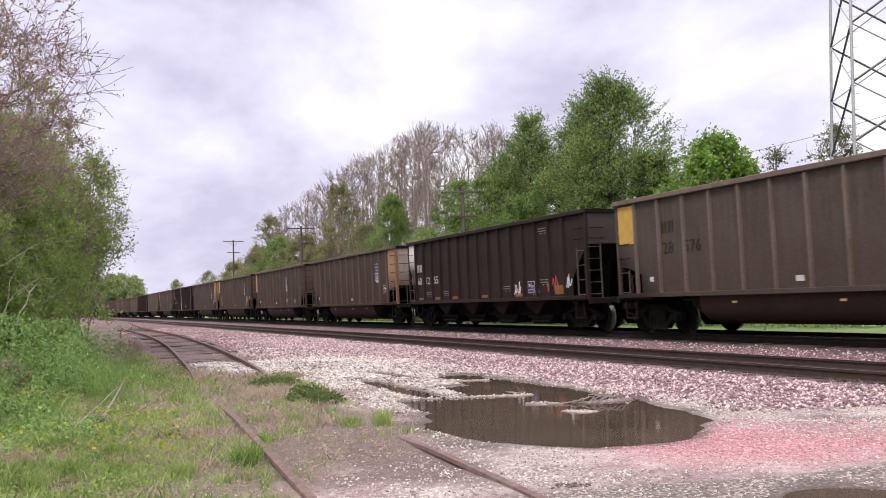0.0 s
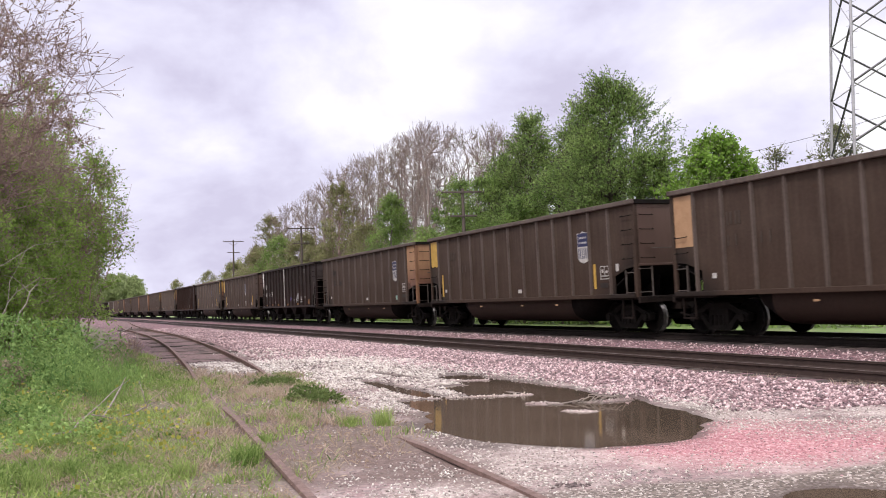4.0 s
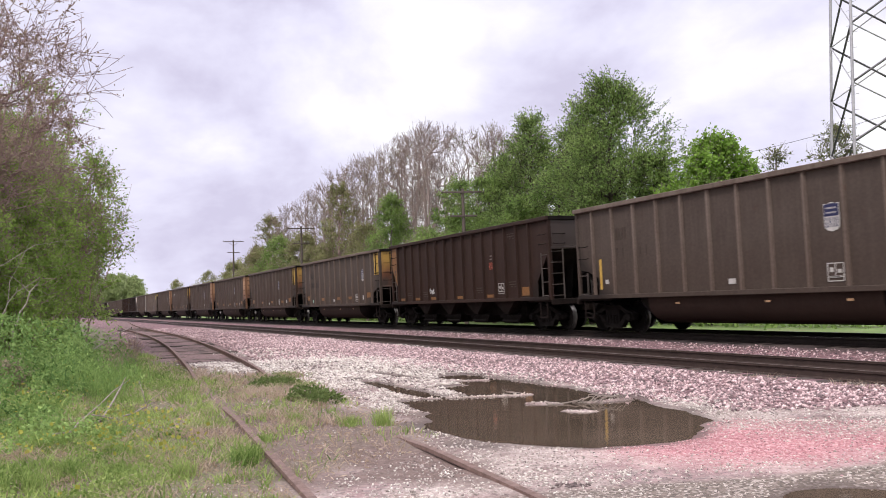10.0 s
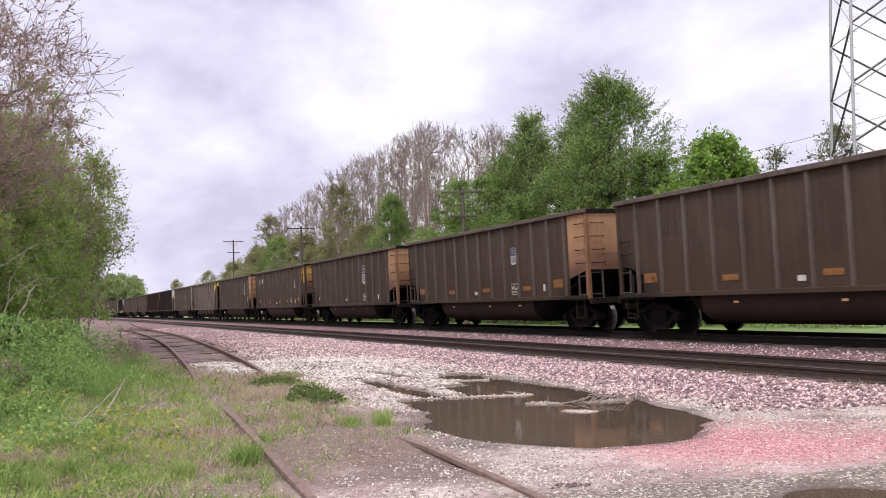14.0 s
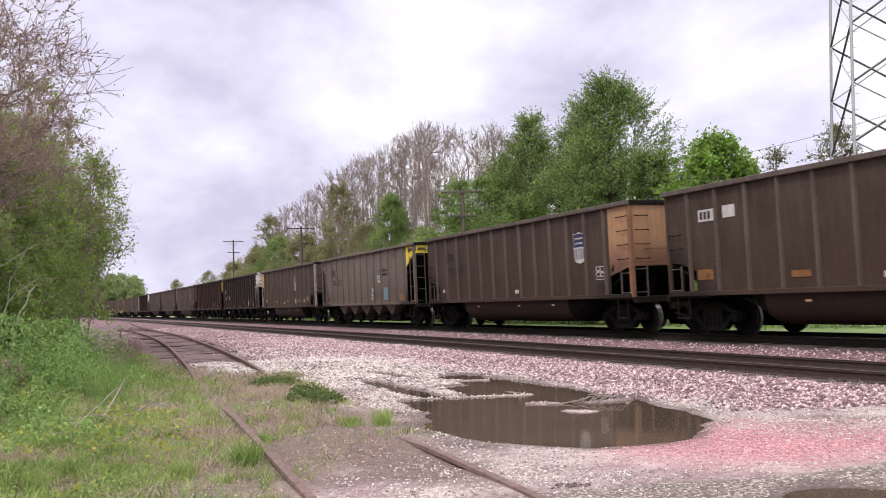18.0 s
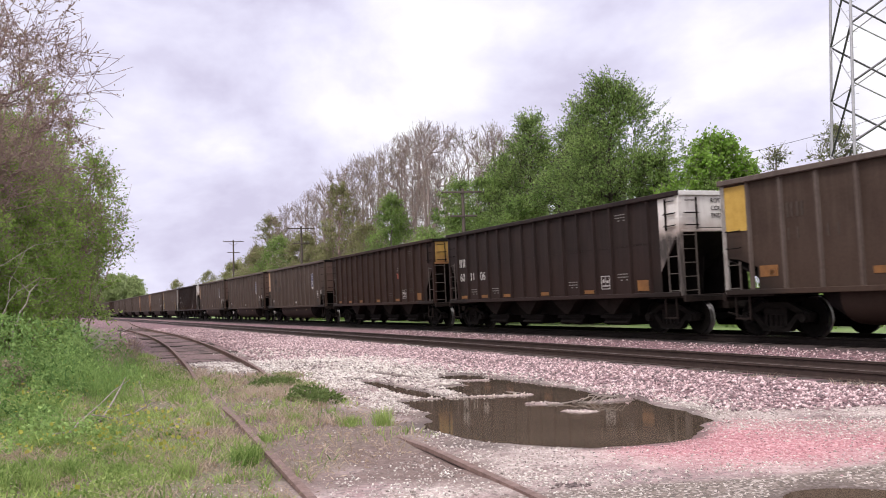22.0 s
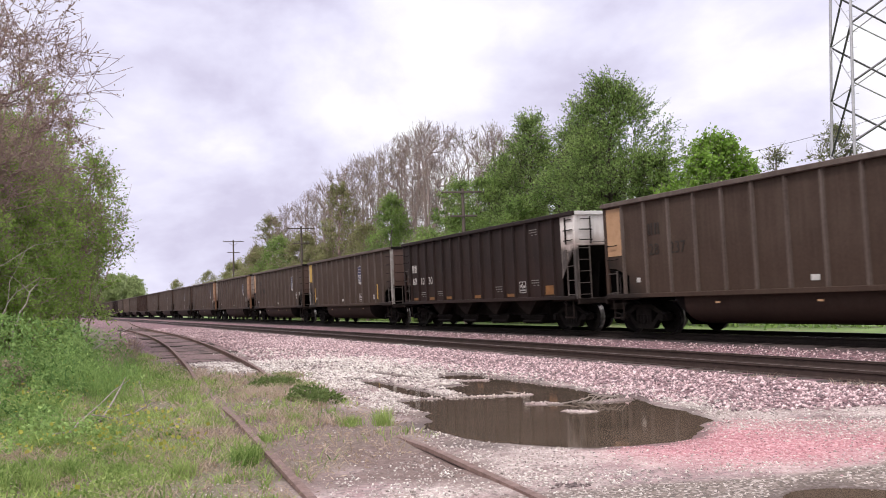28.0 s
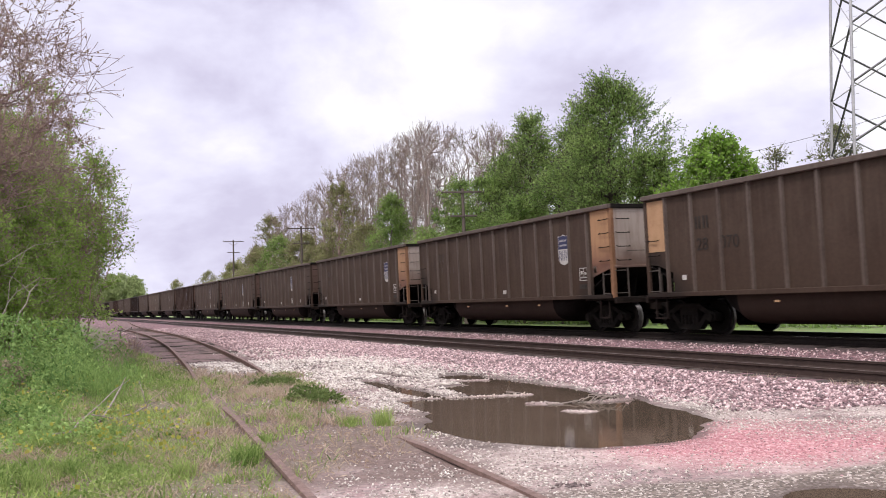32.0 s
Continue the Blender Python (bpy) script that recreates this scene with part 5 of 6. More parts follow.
def grow(rng, height, width, start, shape, sprays, twigs, length, up, lean, stems, r0, holes):
    """Limbs reach out to spots spread through an uneven crown; each spot carries a spray of twigs. Gives segments and twigs."""
    pos, parent = [], []
    for _ in range(stems):
        b, d = rng.normal(0, 0.10 * width * (stems > 1), 2), rng.normal(0, 0.16 * width * (stems > 1), 2)
        n = 9
        for k in range(n):
            f = k / (n - 1) * rng.uniform(0.78, 0.9)
            w = rng.normal(0, (0.012 if stems == 1 else 0.006) * height, 2) * (k > 0)
            pos.append((b[0] + (lean[0] * height + d[0]) * f + w[0], b[1] + (lean[1] * height + d[1]) * f + w[1], f * height))
            parent.append(len(pos) - 2 if k else -1)
    ph = rng.uniform(0, 6.28, 6)
    spots = []
    while len(spots) < sprays:
        f = start + (1 - start) * rng.random() ** 0.85
        a = rng.uniform(0, 2 * math.pi)
        lump = 1 + 0.22 * math.sin(3 * a + 5 * f + ph[0]) + 0.18 * math.sin(2 * a - 9 * f + ph[1]) + 0.12 * math.sin(5 * a + 14 * f + ph[2])
        r = float(crown_radius(f, start, shape)) * width / 2 * lump * rng.random() ** 0.45
        q = (r * math.cos(a) + lean[0] * f * height, r * math.sin(a) + lean[1] * f * height, f * height)
        if math.sin(q[0] * 1.7 + ph[3]) + math.sin(q[1] * 1.7 + ph[4]) + math.sin(q[2] * 1.5 + ph[5]) > holes:
            continue
        spots.append(q)
    spots.sort(key=lambda q: math.hypot(q[0] - lean[0] * q[2], q[1] - lean[1] * q[2]) + 0.25 * q[2])
    P = np.zeros((len(pos) + len(spots) * 2, 3))
    P[:len(pos)] = pos
    n = len(pos)
    for q in spots:
        q = np.array(q)
        d = P[:n] - q
        cost = np.sqrt(d[:, 0] ** 2 + d[:, 1] ** 2 + d[:, 2] ** 2) + 1.1 * np.maximum(d[:, 2] + 0.25 * np.hypot(d[:, 0], d[:, 1]), 0) * 2
        k = int(np.argmin(cost))
        mid = (P[k] + q) / 2 + np.array([0, 0, -0.06 * np.linalg.norm(P[k] - q)]) + rng.normal(0, 0.04, 3) * np.linalg.norm(P[k] - q)
        P[n], P[n + 1] = mid, q
        parent += [k, n]
        n += 2
    load = np.ones(n)
    for k in range(n - 1, -1, -1):
        if parent[k] >= 0:
            load[parent[k]] += load[k]
    rad = r0 * np.sqrt(load / load.max())
    segs = [(P[parent[k]], P[k], max(rad[k] * 1.12, 0.004), max(rad[k], 0.004)) for k in range(n) if parent[k] >= 0]
    tw = []
    for q in P[len(pos) + 1:n:2]:
        out = q - np.array([lean[0] * q[2], lean[1] * q[2], q[2]])
        out = out / (np.linalg.norm(out) + 1e-6)
        for _ in range(twigs):
            d = out * 0.55 + np.array([0, 0, up]) + rng.normal(0, 0.55, 3)
            d = d / np.linalg.norm(d)
            L = length * rng.uniform(0.5, 1.25)
            e = q + d * L * 0.55
            d2 = d + rng.normal(0, 0.25, 3) + np.array([0, 0, 0.15 * up])
            e2 = e + d2 / np.linalg.norm(d2) * L * 0.5
            segs += [(q, e, 0.006, 0.004), (e, e2, 0.004, 0.003)]
            tw += [(q, e), (e, e2)]
    return segs, tw


def tubes(name, segs, thin=0.004):
    """Tapered limbs, five-sided where thick and three-sided where thin."""
    vs, fs, n0 = [], [], 0
    for sides, pick in ((6, lambda s: s[2] > 0.05), (3, lambda s: s[2] <= 0.05)):
        use = [s for s in segs if pick(s)]
        if not use:
            continue
        p, q = np.array([s[0] for s in use]), np.array([s[1] for s in use])
        ra, rb = np.maximum(np.array([s[2] for s in use]), thin), np.maximum(np.array([s[3] for s in use]), thin)
        d = q - p
        d /= np.linalg.norm(d, axis=1)[:, None] + 1e-9
        a = np.cross(d, np.where(np.abs(d[:, 2:3]) > 0.9, [[1.0, 0, 0]], [[0, 0, 1.0]]))
        a /= np.linalg.norm(a, axis=1)[:, None] + 1e-9
        b = np.cross(d, a)
        ang = 2 * math.pi * np.arange(sides) / sides
        ring = a[:, None, :] * np.cos(ang)[None, :, None] + b[:, None, :] * np.sin(ang)[None, :, None]
        v = np.concatenate([p[:, None] + ring * ra[:, None, None], q[:, None] + ring * rb[:, None, None]], 1).reshape(-1, 3)
        i = (np.arange(len(use)) * 2 * sides)[:, None]
        k = np.arange(sides)[None]
        f = np.stack([i + k, i + (k + 1) % sides, i + sides + (k + 1) % sides, i + sides + k], -1).reshape(-1, 4)
        vs.append(v)
        fs.append(f + n0)
        n0 += len(v)
    return big_mesh(name, np.concatenate(vs), np.concatenate(fs))


def leaves(name, centres, size, rng, droop=0.0, long=1.6):
    """One small bent leaf at every centre, turned at random."""
    n = len(centres)
    a = rng.normal(0, 1, (n, 3))
    a[:, 2] -= droop
    a /= np.linalg.norm(a, axis=1)[:, None]
    b = np.cross(a, rng.normal(0, 1, (n, 3)))
    b /= np.linalg.norm(b, axis=1)[:, None] + 1e-9
    s = size * rng.uniform(0.6, 1.3, (n, 1))
    v = np.stack([centres, centres + a * s * long * 0.5 + b * s * 0.5, centres + a * s * long, centres + a * s * long * 0.5 - b * s * 0.5], 1).reshape(-1, 3)
    f = np.arange(n * 4).reshape(n, 4)
    return big_mesh(name, v, f)


def leaf_spots(tips, per, spread, rng):
    """Spots along the last twigs."""
    a, b = np.repeat(np.array([t[0] for t in tips]), per, 0), np.repeat(np.array([t[1] for t in tips]), per, 0)
    return a + (b - a) * rng.uniform(-0.3, 1.1, (len(a), 1)) + rng.normal(0, spread, a.shape)


def tree(label, x, y, height, seed, mat, width=5.0, bark="bark", leaf=0.095, per=4, spread_leaf=0.06, shape="egg", sprays=300, twigs=6, length=0.7, up=0.35, lean=(0, 0), start=0.12, group="", stems=1, name="tree", r0=None, holes=1.3, droop=0.0, thin=0.009):
    rng = np.random.default_rng(seed)
    t = thing(name, label, "tree" if name == "tree" else "shrub", at=(x, y, float(ground_z(x, y)) - 0.05), group=group)
    segs, tw = grow(rng, height - length * 0.4, width, start, shape, sprays, twigs, length, up, lean, stems, r0 or height * 0.014, holes)
    part("trunk", tubes("trunk", segs, thin), M[bark], t)
    if per:
        part("crown", leaves("crown", leaf_spots(tw, per, spread_leaf, rng), leaf, rng, droop), M[mat], t)
    return t


def stuff(name, me, mat, label, category):
    me.materials.append(mat)
    return tagged(new(name, me), label, category, kind="stuff")


# the row behind the train
LT = "leafy green tree with fresh foliage"
tree("tall leafy green tree in spring foliage behind the train", -42.0, 30.0, 14.3, 11, "leaf", bark="bark_dark", leaf=0.088, width=7.2, sprays=640, per=6, length=1.15, up=0.55, holes=0.75)
tree("slender leafy green tree beside the tallest one", -53.0, 31.0, 14.6, 12, "leaf", bark="bark_dark", leaf=0.088, width=5.6, sprays=380, per=5, length=1.05, holes=0.8, up=0.6)
tree(LT, -49.5, 32.5, 13.8, 13, "leaf", bark="bark_dark", leaf=0.088, width=5.8, sprays=360, per=6, length=1.05, holes=0.8, up=0.5)
tree(LT, -46.5, 31.5, 12.6, 22, "leaf", bark="bark_dark", leaf=0.088, width=5.4, sprays=320, per=5, length=1.05, holes=0.8, up=0.5)
tree(LT, -57.0, 31.0, 12.4, 24, "leaf", bark="bark_dark", leaf=0.088, width=5.4, sprays=300, per=5, length=1.05, holes=0.8, up=0.5)
for i, (x, y, h, w) in enumerate(((-54.7, 28.5, 10.4, 5.6), (-46.5, 29.0, 9.6, 6.0), (-39.0, 30.5, 9.6, 5.6), (-60.5, 29.0, 11.0, 5.4), (-50.5, 28.5, 8.5, 5.6), (-35.5, 31.0, 7.6, 5.0), (-43.0, 28.8, 7.5, 6.0))):
    tree("low leafy green tree at the row's foot", x, y, h, 17 + 40 * i, "leaf", bark="bark_dark", leaf=0.088, width=w, sprays=280, per=6, shape="bush", start=0.06, holes=0.9)
tree("bright fresh green maple tree with large leaves", -35.7, 32.0, 9.9, 14, "leaf_fresh", 6.2, leaf=0.14, sprays=300, per=5, length=0.75, spread_leaf=0.08, shape="bush", holes=0.6)
tree("sparse budding tree with grey twigs", -35.6, 36.0, 9.4, 15, "leaf_dull", 1.8, sprays=70, per=2)
tree("sparse budding tree below the steel tower", -36.7, 42.0, 11.4, 16, "leaf_dull", 4.6, leaf=0.10, sprays=200, per=2)
tree("sparse budding tree below the steel tower", -31.5, 43.0, 10.8, 21, "leaf_dull", 4.0, leaf=0.10, sprays=160, per=2)
BARE_H = {-57.5: 13.6, -62: 14.9, -66.7: 16.3, -71.5: 17.4, -76.8: 18.1, -82.9: 18.6, -89.9: 18.6, -97.9: 18.0, -106: 16.9, -114: 16.5, -123: 15.8}
for i, (x, h) in enumerate(BARE_H.items()):
    tree("bare tall grey tree with fine upright branches", x, 31.5 + RNG.normal() * 0.7, h, 30 + i, "leaf_bud", 5.2 if i < 6 else 6.0, bark="bark_rose", leaf=0.05 if i < 6 else 0.07, sprays=170, twigs=7, length=1.0, up=1.5, per=1, shape="vase", start=0.25, stems=4, r0=0.15, group="bare trees behind the train", thin=0.012, holes=2)
for i in range(10):
    x = -60 - 6.2 * i
    tree("bare tall grey tree with fine upright branches", x, 34.5 + RNG.normal() * 0.6, 16.4 + 1.8 * math.sin(0.35 * i) + 0.5 * RNG.normal(), 200 + i, "leaf_olive", 6.0, bark="bark_rose", leaf=0.08, sprays=170, twigs=7, length=1.0, up=1.4, per=1, shape="vase", start=0.12, stems=5, r0=0.10, group="bare trees behind the train", thin=0.010, holes=3)
tree("low round green tree among bare ones", -74.0, 28.5, 11.4, 51, "leaf", 4.4, sprays=300, per=7, shape="bush", holes=2)
tree("green tree among bare ones", -92.7, 29.5, 15.0, 52, "leaf_olive", 5.6, leaf=0.11, sprays=260, per=4, bark="twig", holes=2)
tree("bushy green tree at the row's foot", -82.0, 28.8, 9.6, 53, "leaf_olive", 6.4, leaf=0.10, sprays=300, per=6, shape="bush", bark="twig", holes=2)
for i, (x, y, h, mt, w) in enumerate(((-127, 30, 14.8, "leaf_dull", 6.5), (-135, 30, 11.0, "leaf_dull", 7.0), (-104, 28.5, 10.5, "leaf_dull", 6.0), (-116, 28.5, 11.0, "leaf", 6.0), (-96, 28.5, 8.5, "leaf_dull", 6.0), (-126, 28, 9.5, "leaf_dull", 6.0), (-66, 28.5, 7.5, "leaf", 6.0), (-142, 30, 8.0, "leaf_dull", 5.0))):
    tree("small budding tree at the row's foot", x, y, h, 60 + i, "leaf_olive" if mt == "leaf_dull" else mt, w * 1.15, bark="twig", leaf=0.13, sprays=280, twigs=7, length=0.9, per=4, shape="bush" if i > 1 else "egg", holes=2, start=0.04)
for i, (x, y, h, w) in enumerate(((-300, 58, 15.5, 9), (-316, 62, 18.0, 8), (-430, 71, 18.0, 8), (-520, 68, 17.5, 7), (-290, 60, 13.0, 9), (-350, 66, 13.0, 12), (-400, 68, 13.0, 14), (-470, 70, 13.0, 14))):
    tree("distant small green tree across the field", x, y, h * 1.10, 80 + i, "leaf_olive", w * 1.2, leaf=0.26, sprays=170, per=3, length=1.7, up=0.7, spread_leaf=0.3, bark="twig", start=0.3, holes=0.5)
for i in range(7):
    tree("distant rounded green tree beyond the track", -455 - 14 * (i % 3), 19 + 3.4 * i, 19 + 1.6 * RNG.normal(), 95 + i, "leaf_far", 12.0, leaf=0.6, sprays=150, per=5, length=1.8, spread_leaf=0.4, shape="bush", group="distant trees", holes=3)

# undergrowth along the foot of the row
rg = np.random.default_rng(5)
ux, uy = rg.uniform(-145, -25, 26000), rg.normal(30, 1.0, 26000)
uz = ground_z(ux, uy) + np.abs(rg.normal(0, 1.2, 26000)) * (1.2 + 0.6 * fbm(ux, uy, 7.0, 4, 2))
stuff("undergrowth", leaves("undergrowth", np.stack([ux, uy, uz], -1), 0.17, rg), M["leaf"], "leafy green undergrowth below the tree row", "undergrowth")

# the thicket beside the spur
TH = "dense budding thicket shrub with bare twigs"
rt = np.random.default_rng(17)
for i, (x, y, h, mt, per, w) in enumerate(((-19.0, -2.6, 10.2, "leaf_bud", 1, 4.0), (-22.5, -2.0, 9.6, "leaf_bud", 1, 4.2), (-26.5, -1.6, 9.2, "leaf_bud", 1, 4.4), (-31.0, -1.2, 9.0, "leaf_thicket", 2, 4.6), (-36.0, -0.8, 9.6, "leaf_bud", 2, 4.6), (-42.0, -0.4, 9.0, "leaf_thicket", 3, 4.6), (-50.0, -0.4, 9.4, "leaf_thicket", 3, 5.0), (-60.0, -0.7, 9.5, "leaf_thicket", 4, 5.0), (-73.0, -0.2, 9.0, "leaf_thicket", 5, 5.0), (-90.0, 0.4, 9.5, "leaf_thicket", 6, 5.0))):
    tree(TH, x, y, h, 120 + i, mt, w, bark="twig", leaf=0.035 + 0.0008 * -x, per=per, spread_leaf=0.03, shape="vase" if i < 4 else "bush", sprays=190 if i < 5 else 260, twigs=6, length=0.5, start=0.15, up=0.55, stems=4, name="thicket_shrub", group="thicket beside the spur", r0=0.06, holes=2, lean=(0.02, 0.10), thin=0.006)
for i, (x, y, h) in enumerate(((-21.5, -1.9, 4.2), (-26.0, -1.4, 5.6), (-30.5, -0.9, 6.8), (-35.0, -0.8, 8.6), (-40.5, -0.7, 9.2), (-47.0, -0.4, 9.6), (-38.0, -1.7, 9.4), (-33.0, -2.2, 8.4), (-57.0, -0.2, 6.8), (-70.0, 0.2, 7.0), (-24.5, -3.0, 5.4), (-85.0, 0.7, 7.0), (-105, 1.5, 7.5))):
    tree("leafy green thicket shrub beside the spur", x, y, h, 150 + i, "leaf_thicket", 3.4 if x > -30 else 4.4, bark="twig", leaf=0.036 + 0.0007 * -x, per=10, spread_leaf=0.06, shape="egg" if -48 < x < -30 else "bush", sprays=280, twigs=7, length=0.55, start=0.03, stems=4, name="thicket_shrub", group="thicket beside the spur", r0=0.05, holes=2, thin=0.006)


for i, (x, y, h, w, st) in enumerate(((-34.0, 0.7, 7.4, 2.6, 0.42), (-42.0, 1.2, 8.2, 3.0, 0.42), (-38.0, 0.9, 6.0, 2.4, 0.45))):
    tree("airy green shrub reaching out of the thicket", x, y, h, 170 + i, "leaf_thicket", w, bark="twig", leaf=0.075, per=2, spread_leaf=0.06, sprays=110, twigs=6, length=0.7, start=st, stems=3, up=0.4, lean=(0.02, 0.12), name="thicket_shrub", group="thicket beside the spur", r0=0.05, holes=1.2, thin=0.006)

# weeds, grass and dry stalks
def blades(name, x, y, h, w, rng, lean=0.35):
    n = len(x)
    z = ground_z(x, y) - 0.01
    a = rng.uniform(0, 2 * math.pi, n)
    s = np.stack([np.cos(a), np.sin(a), np.zeros(n)], -1)
    t = rng.normal(0, lean, (n, 2))
    p = np.stack([x, y, z], -1)
    mid = p + np.stack([t[:, 0] * h * 0.35, t[:, 1] * h * 0.35, h * 0.6], -1)
    tip = p + np.stack([t[:, 0] * h, t[:, 1] * h, h], -1)
    ww = (w * rng.uniform(0.6, 1.3, n))[:, None]
    v = np.stack([p - s * ww, p + s * ww, mid + s * ww * 0.7, mid - s * ww * 0.7, tip], 1).reshape(-1, 3)
    i = (np.arange(n) * 5)[:, None]
    f = np.concatenate([i + np.array([[0, 1, 2]]), i + np.array([[0, 2, 3]]), i + np.array([[3, 2, 4]])], 0)
    return big_mesh(name, v, f)


def scatter(n, x0, x1, y0, y1, keep, rng, near=1.0):
    u = rng.random(n) ** near
    x = x1 + (x0 - x1) * u
    y = rng.uniform(y0, y1, n)
    k = keep(x, y) * (1 - 0.8 * (np.abs(np.abs(y - spur_y(x)) - GAUGE / 2) < 0.10)) > rng.random(n)
    return x[k], y[k]


rg = np.random.default_rng(23)
lush_at = lambda x, y: smooth01(lush_edge(x) - y + 0.9 * fbm(x, y, 1.4, 41, 3), -0.25, 0.7) * (0.04 + 0.96 * smooth01(fbm(x, y, 0.55, 43, 4), -0.30, 0.45))
sparse = lambda x, y: smooth01(grass_edge(x) - y + 0.5 * fbm(x, y, 0.9, 45, 3), 0.0, 0.5) * smooth01(fbm(x, y, 0.45, 47, 4), -0.22, 0.45) * (1 - 0.85 * (ellipse(x, y, -7.9, 2.9, 2.0, 0.9, 0.15) > 0)) * (0.45 + 0.55 * (np.abs(y - spur_y(x)) > 0.9))
x, y = scatter(110000, -34, -5.5, -5, 4, lush_at, rg, 1.5)
stuff("grass", blades("grass", x, y, rg.uniform(0.05, 0.21, len(x)) * (0.25 + 0.95 * lush_at(x, y)), 0.0045 + 0.00026 * -x, rg, 0.6), M["grass"], "short green grass in uneven tufts", "grass")
x, y = scatter(110000, -30, -5.5, -1, 5.2, sparse, rg, 1.5)
stuff("grass", blades("sparse_grass", x, y, rg.uniform(0.03, 0.14, len(x)), 0.0045 + 0.00025 * -x, rg, 0.8), M["grass"], "thin green grass growing through dirt", "grass")
dry = lambda x, y: (1 - 0.6 * lush_at(x, y)) * smooth01(grass_edge(x) + 0.2 - y + 0.4 * fbm(x, y, 0.8, 53, 3), 0.0, 0.4) * smooth01(fbm(x, y, 0.6, 55, 3), -0.25, 0.45) * (1 - 0.9 * (ellipse(x, y, -7.9, 2.9, 1.9, 0.8, 0.15) > 0))
x, y = scatter(100000, -30, -5.5, -2.0, 5.2, dry, rg, 1.5)
stuff("dry_grass", blades("dry_grass", x, y, rg.uniform(0.03, 0.15, len(x)), 0.0035 + 0.0002 * -x, rg, 1.5), M["grass_dry"], "dry straw-coloured grass lying on dirt", "grass")
low = lambda x, y: smooth01(lush_edge(x) - y + 0.6 * fbm(x, y, 1.1, 65, 3), 0.0, 1.0) * smooth01(fbm(x, y, 0.5, 63, 4), -0.05, 0.4)
x, y = scatter(200000, -26, -5.5, -4, 4, low, rg, 1.4)
stuff("low_weeds", leaves("low_weeds", np.stack([x, y, ground_z(x, y) + np.abs(rg.normal(0, 0.075, len(x))) * (0.3 + 1.2 * smooth01(fbm(x, y, 0.32, 69, 3), -0.3, 0.5))], -1), (0.016 + 0.0009 * -x)[:, None], rg, 0, 1.5), M["grass"], "low broad-leaved weeds among the grass", "weeds")
x, y = scatter(26000, -24, -5.5, -3, 5.0, lambda x, y: smooth01(grass_edge(x) + 0.3 - y, 0.0, 0.4), rg, 1.5)
stuff("litter", leaves("litter", np.stack([x, y, ground_z(x, y) + 0.012], -1), (0.010 + 0.0007 * -x)[:, None], rg, 0, 3.5), M["grass_dry"], "dry leaf and stalk litter on the dirt", "litter")
x, y = rg.uniform(-13, -7, 420), rg.normal(11.05, 0.10, 420)
k = fbm(x, y * 0, 0.8, 81, 2) > 0.1
stuff("dry_grass", blades("rail_grass", x[k], y[k], rg.uniform(0.05, 0.16, k.sum()), 0.004, rg, 0.9), M["grass_dry"], "dry grass wisps at the foot of the rail", "grass")
# tall tufts
for tx, ty, th in ((-8.4, 1.70, 0.27), (-8.7, 1.85, 0.20), (-8.15, 1.10, 0.20), (-10.4, 3.40, 0.17), (-10.2, 3.75, 0.26), (-11.3, 2.95, 0.14), (-8.6, 0.2, 0.22), (-8.2, -0.1, 0.22), (-8.4, 0.6, 0.18), (-9.6, 0.7, 0.18), (-9.9, 2.2, 0.12)):
    n = 190
    x, y = rg.normal(tx, 0.10, n), rg.normal(ty, 0.06, n)
    me = blades("grass_tuft", x, y, rg.uniform(0.4, 1.0, n) * th, 0.005, rg, 0.5)
    me.materials.append(M["grass"])
    tagged(new("grass_tuft", me), "tall green grass tuft in the dirt", "grass", "grass tufts", "stuff")
# weeds by the thicket
weedy = lambda x, y: smooth01(np.minimum(grass_edge(x) - 2.0, lush_edge(x) - 0.7) - y + 0.7 * fbm(x, y, 1.5, 57, 3), 0.0, 0.9) * smooth01(-x, 9.3, 12.0)
x, y = scatter(380000, -62, -9, -7, 3.5, lambda x, y: weedy(x, y) * (ellipse(x, y, -13.8, 0.75, 2.2, 0.45, -0.3) < 0), rg, 1.6)
hgt = rg.random(len(x)) ** 0.6 * (0.05 + 1.35 * smooth01(fbm(x, y, 0.75, 59, 4), -0.35, 0.6) ** 1.3) * smooth01(np.minimum(grass_edge(x) - 1.6, lush_edge(x) - 0.3) - y, 0, 1.4) * (0.3 + 0.7 * smooth01(-x, 11, 17))
stuff("weeds", leaves("weeds", np.stack([x, y, ground_z(x, y) + 0.03 + np.clip(hgt, 0, 1.2)], -1), (0.017 + 0.0009 * np.abs(x))[:, None], rg, 0.3, 2.3), M["leaf_weed"], "dense leafy green weeds at the thicket's foot", "weeds")
x, y = scatter(40000, -40, -15, -4, 3.2, lambda x, y: weedy(x, y) * smooth01(fbm(x, y, 0.9, 67, 3), -0.1, 0.3), rg, 1.5)
stuff("tall_grass", blades("tall_grass", x, y, rg.uniform(0.2, 0.8, len(x)), 0.007, rg, 0.4), M["leaf_weed"], "tall dark green grass by the thicket", "grass")
x, y = scatter(2600, -18, -6.5, -2.6, 1.6, lambda x, y: smooth01(fbm(x, y, 0.9, 71, 3), 0.05, 0.5), rg, 1.2)
stuff("yellow_flowers", leaves("yellow_flowers", np.stack([x, y, ground_z(x, y) + rg.uniform(0.08, 0.24, len(x))], -1), 0.04, rg, 0, 1.2), M["petal"], "small yellow flowers and leaves in the grass", "flowers")


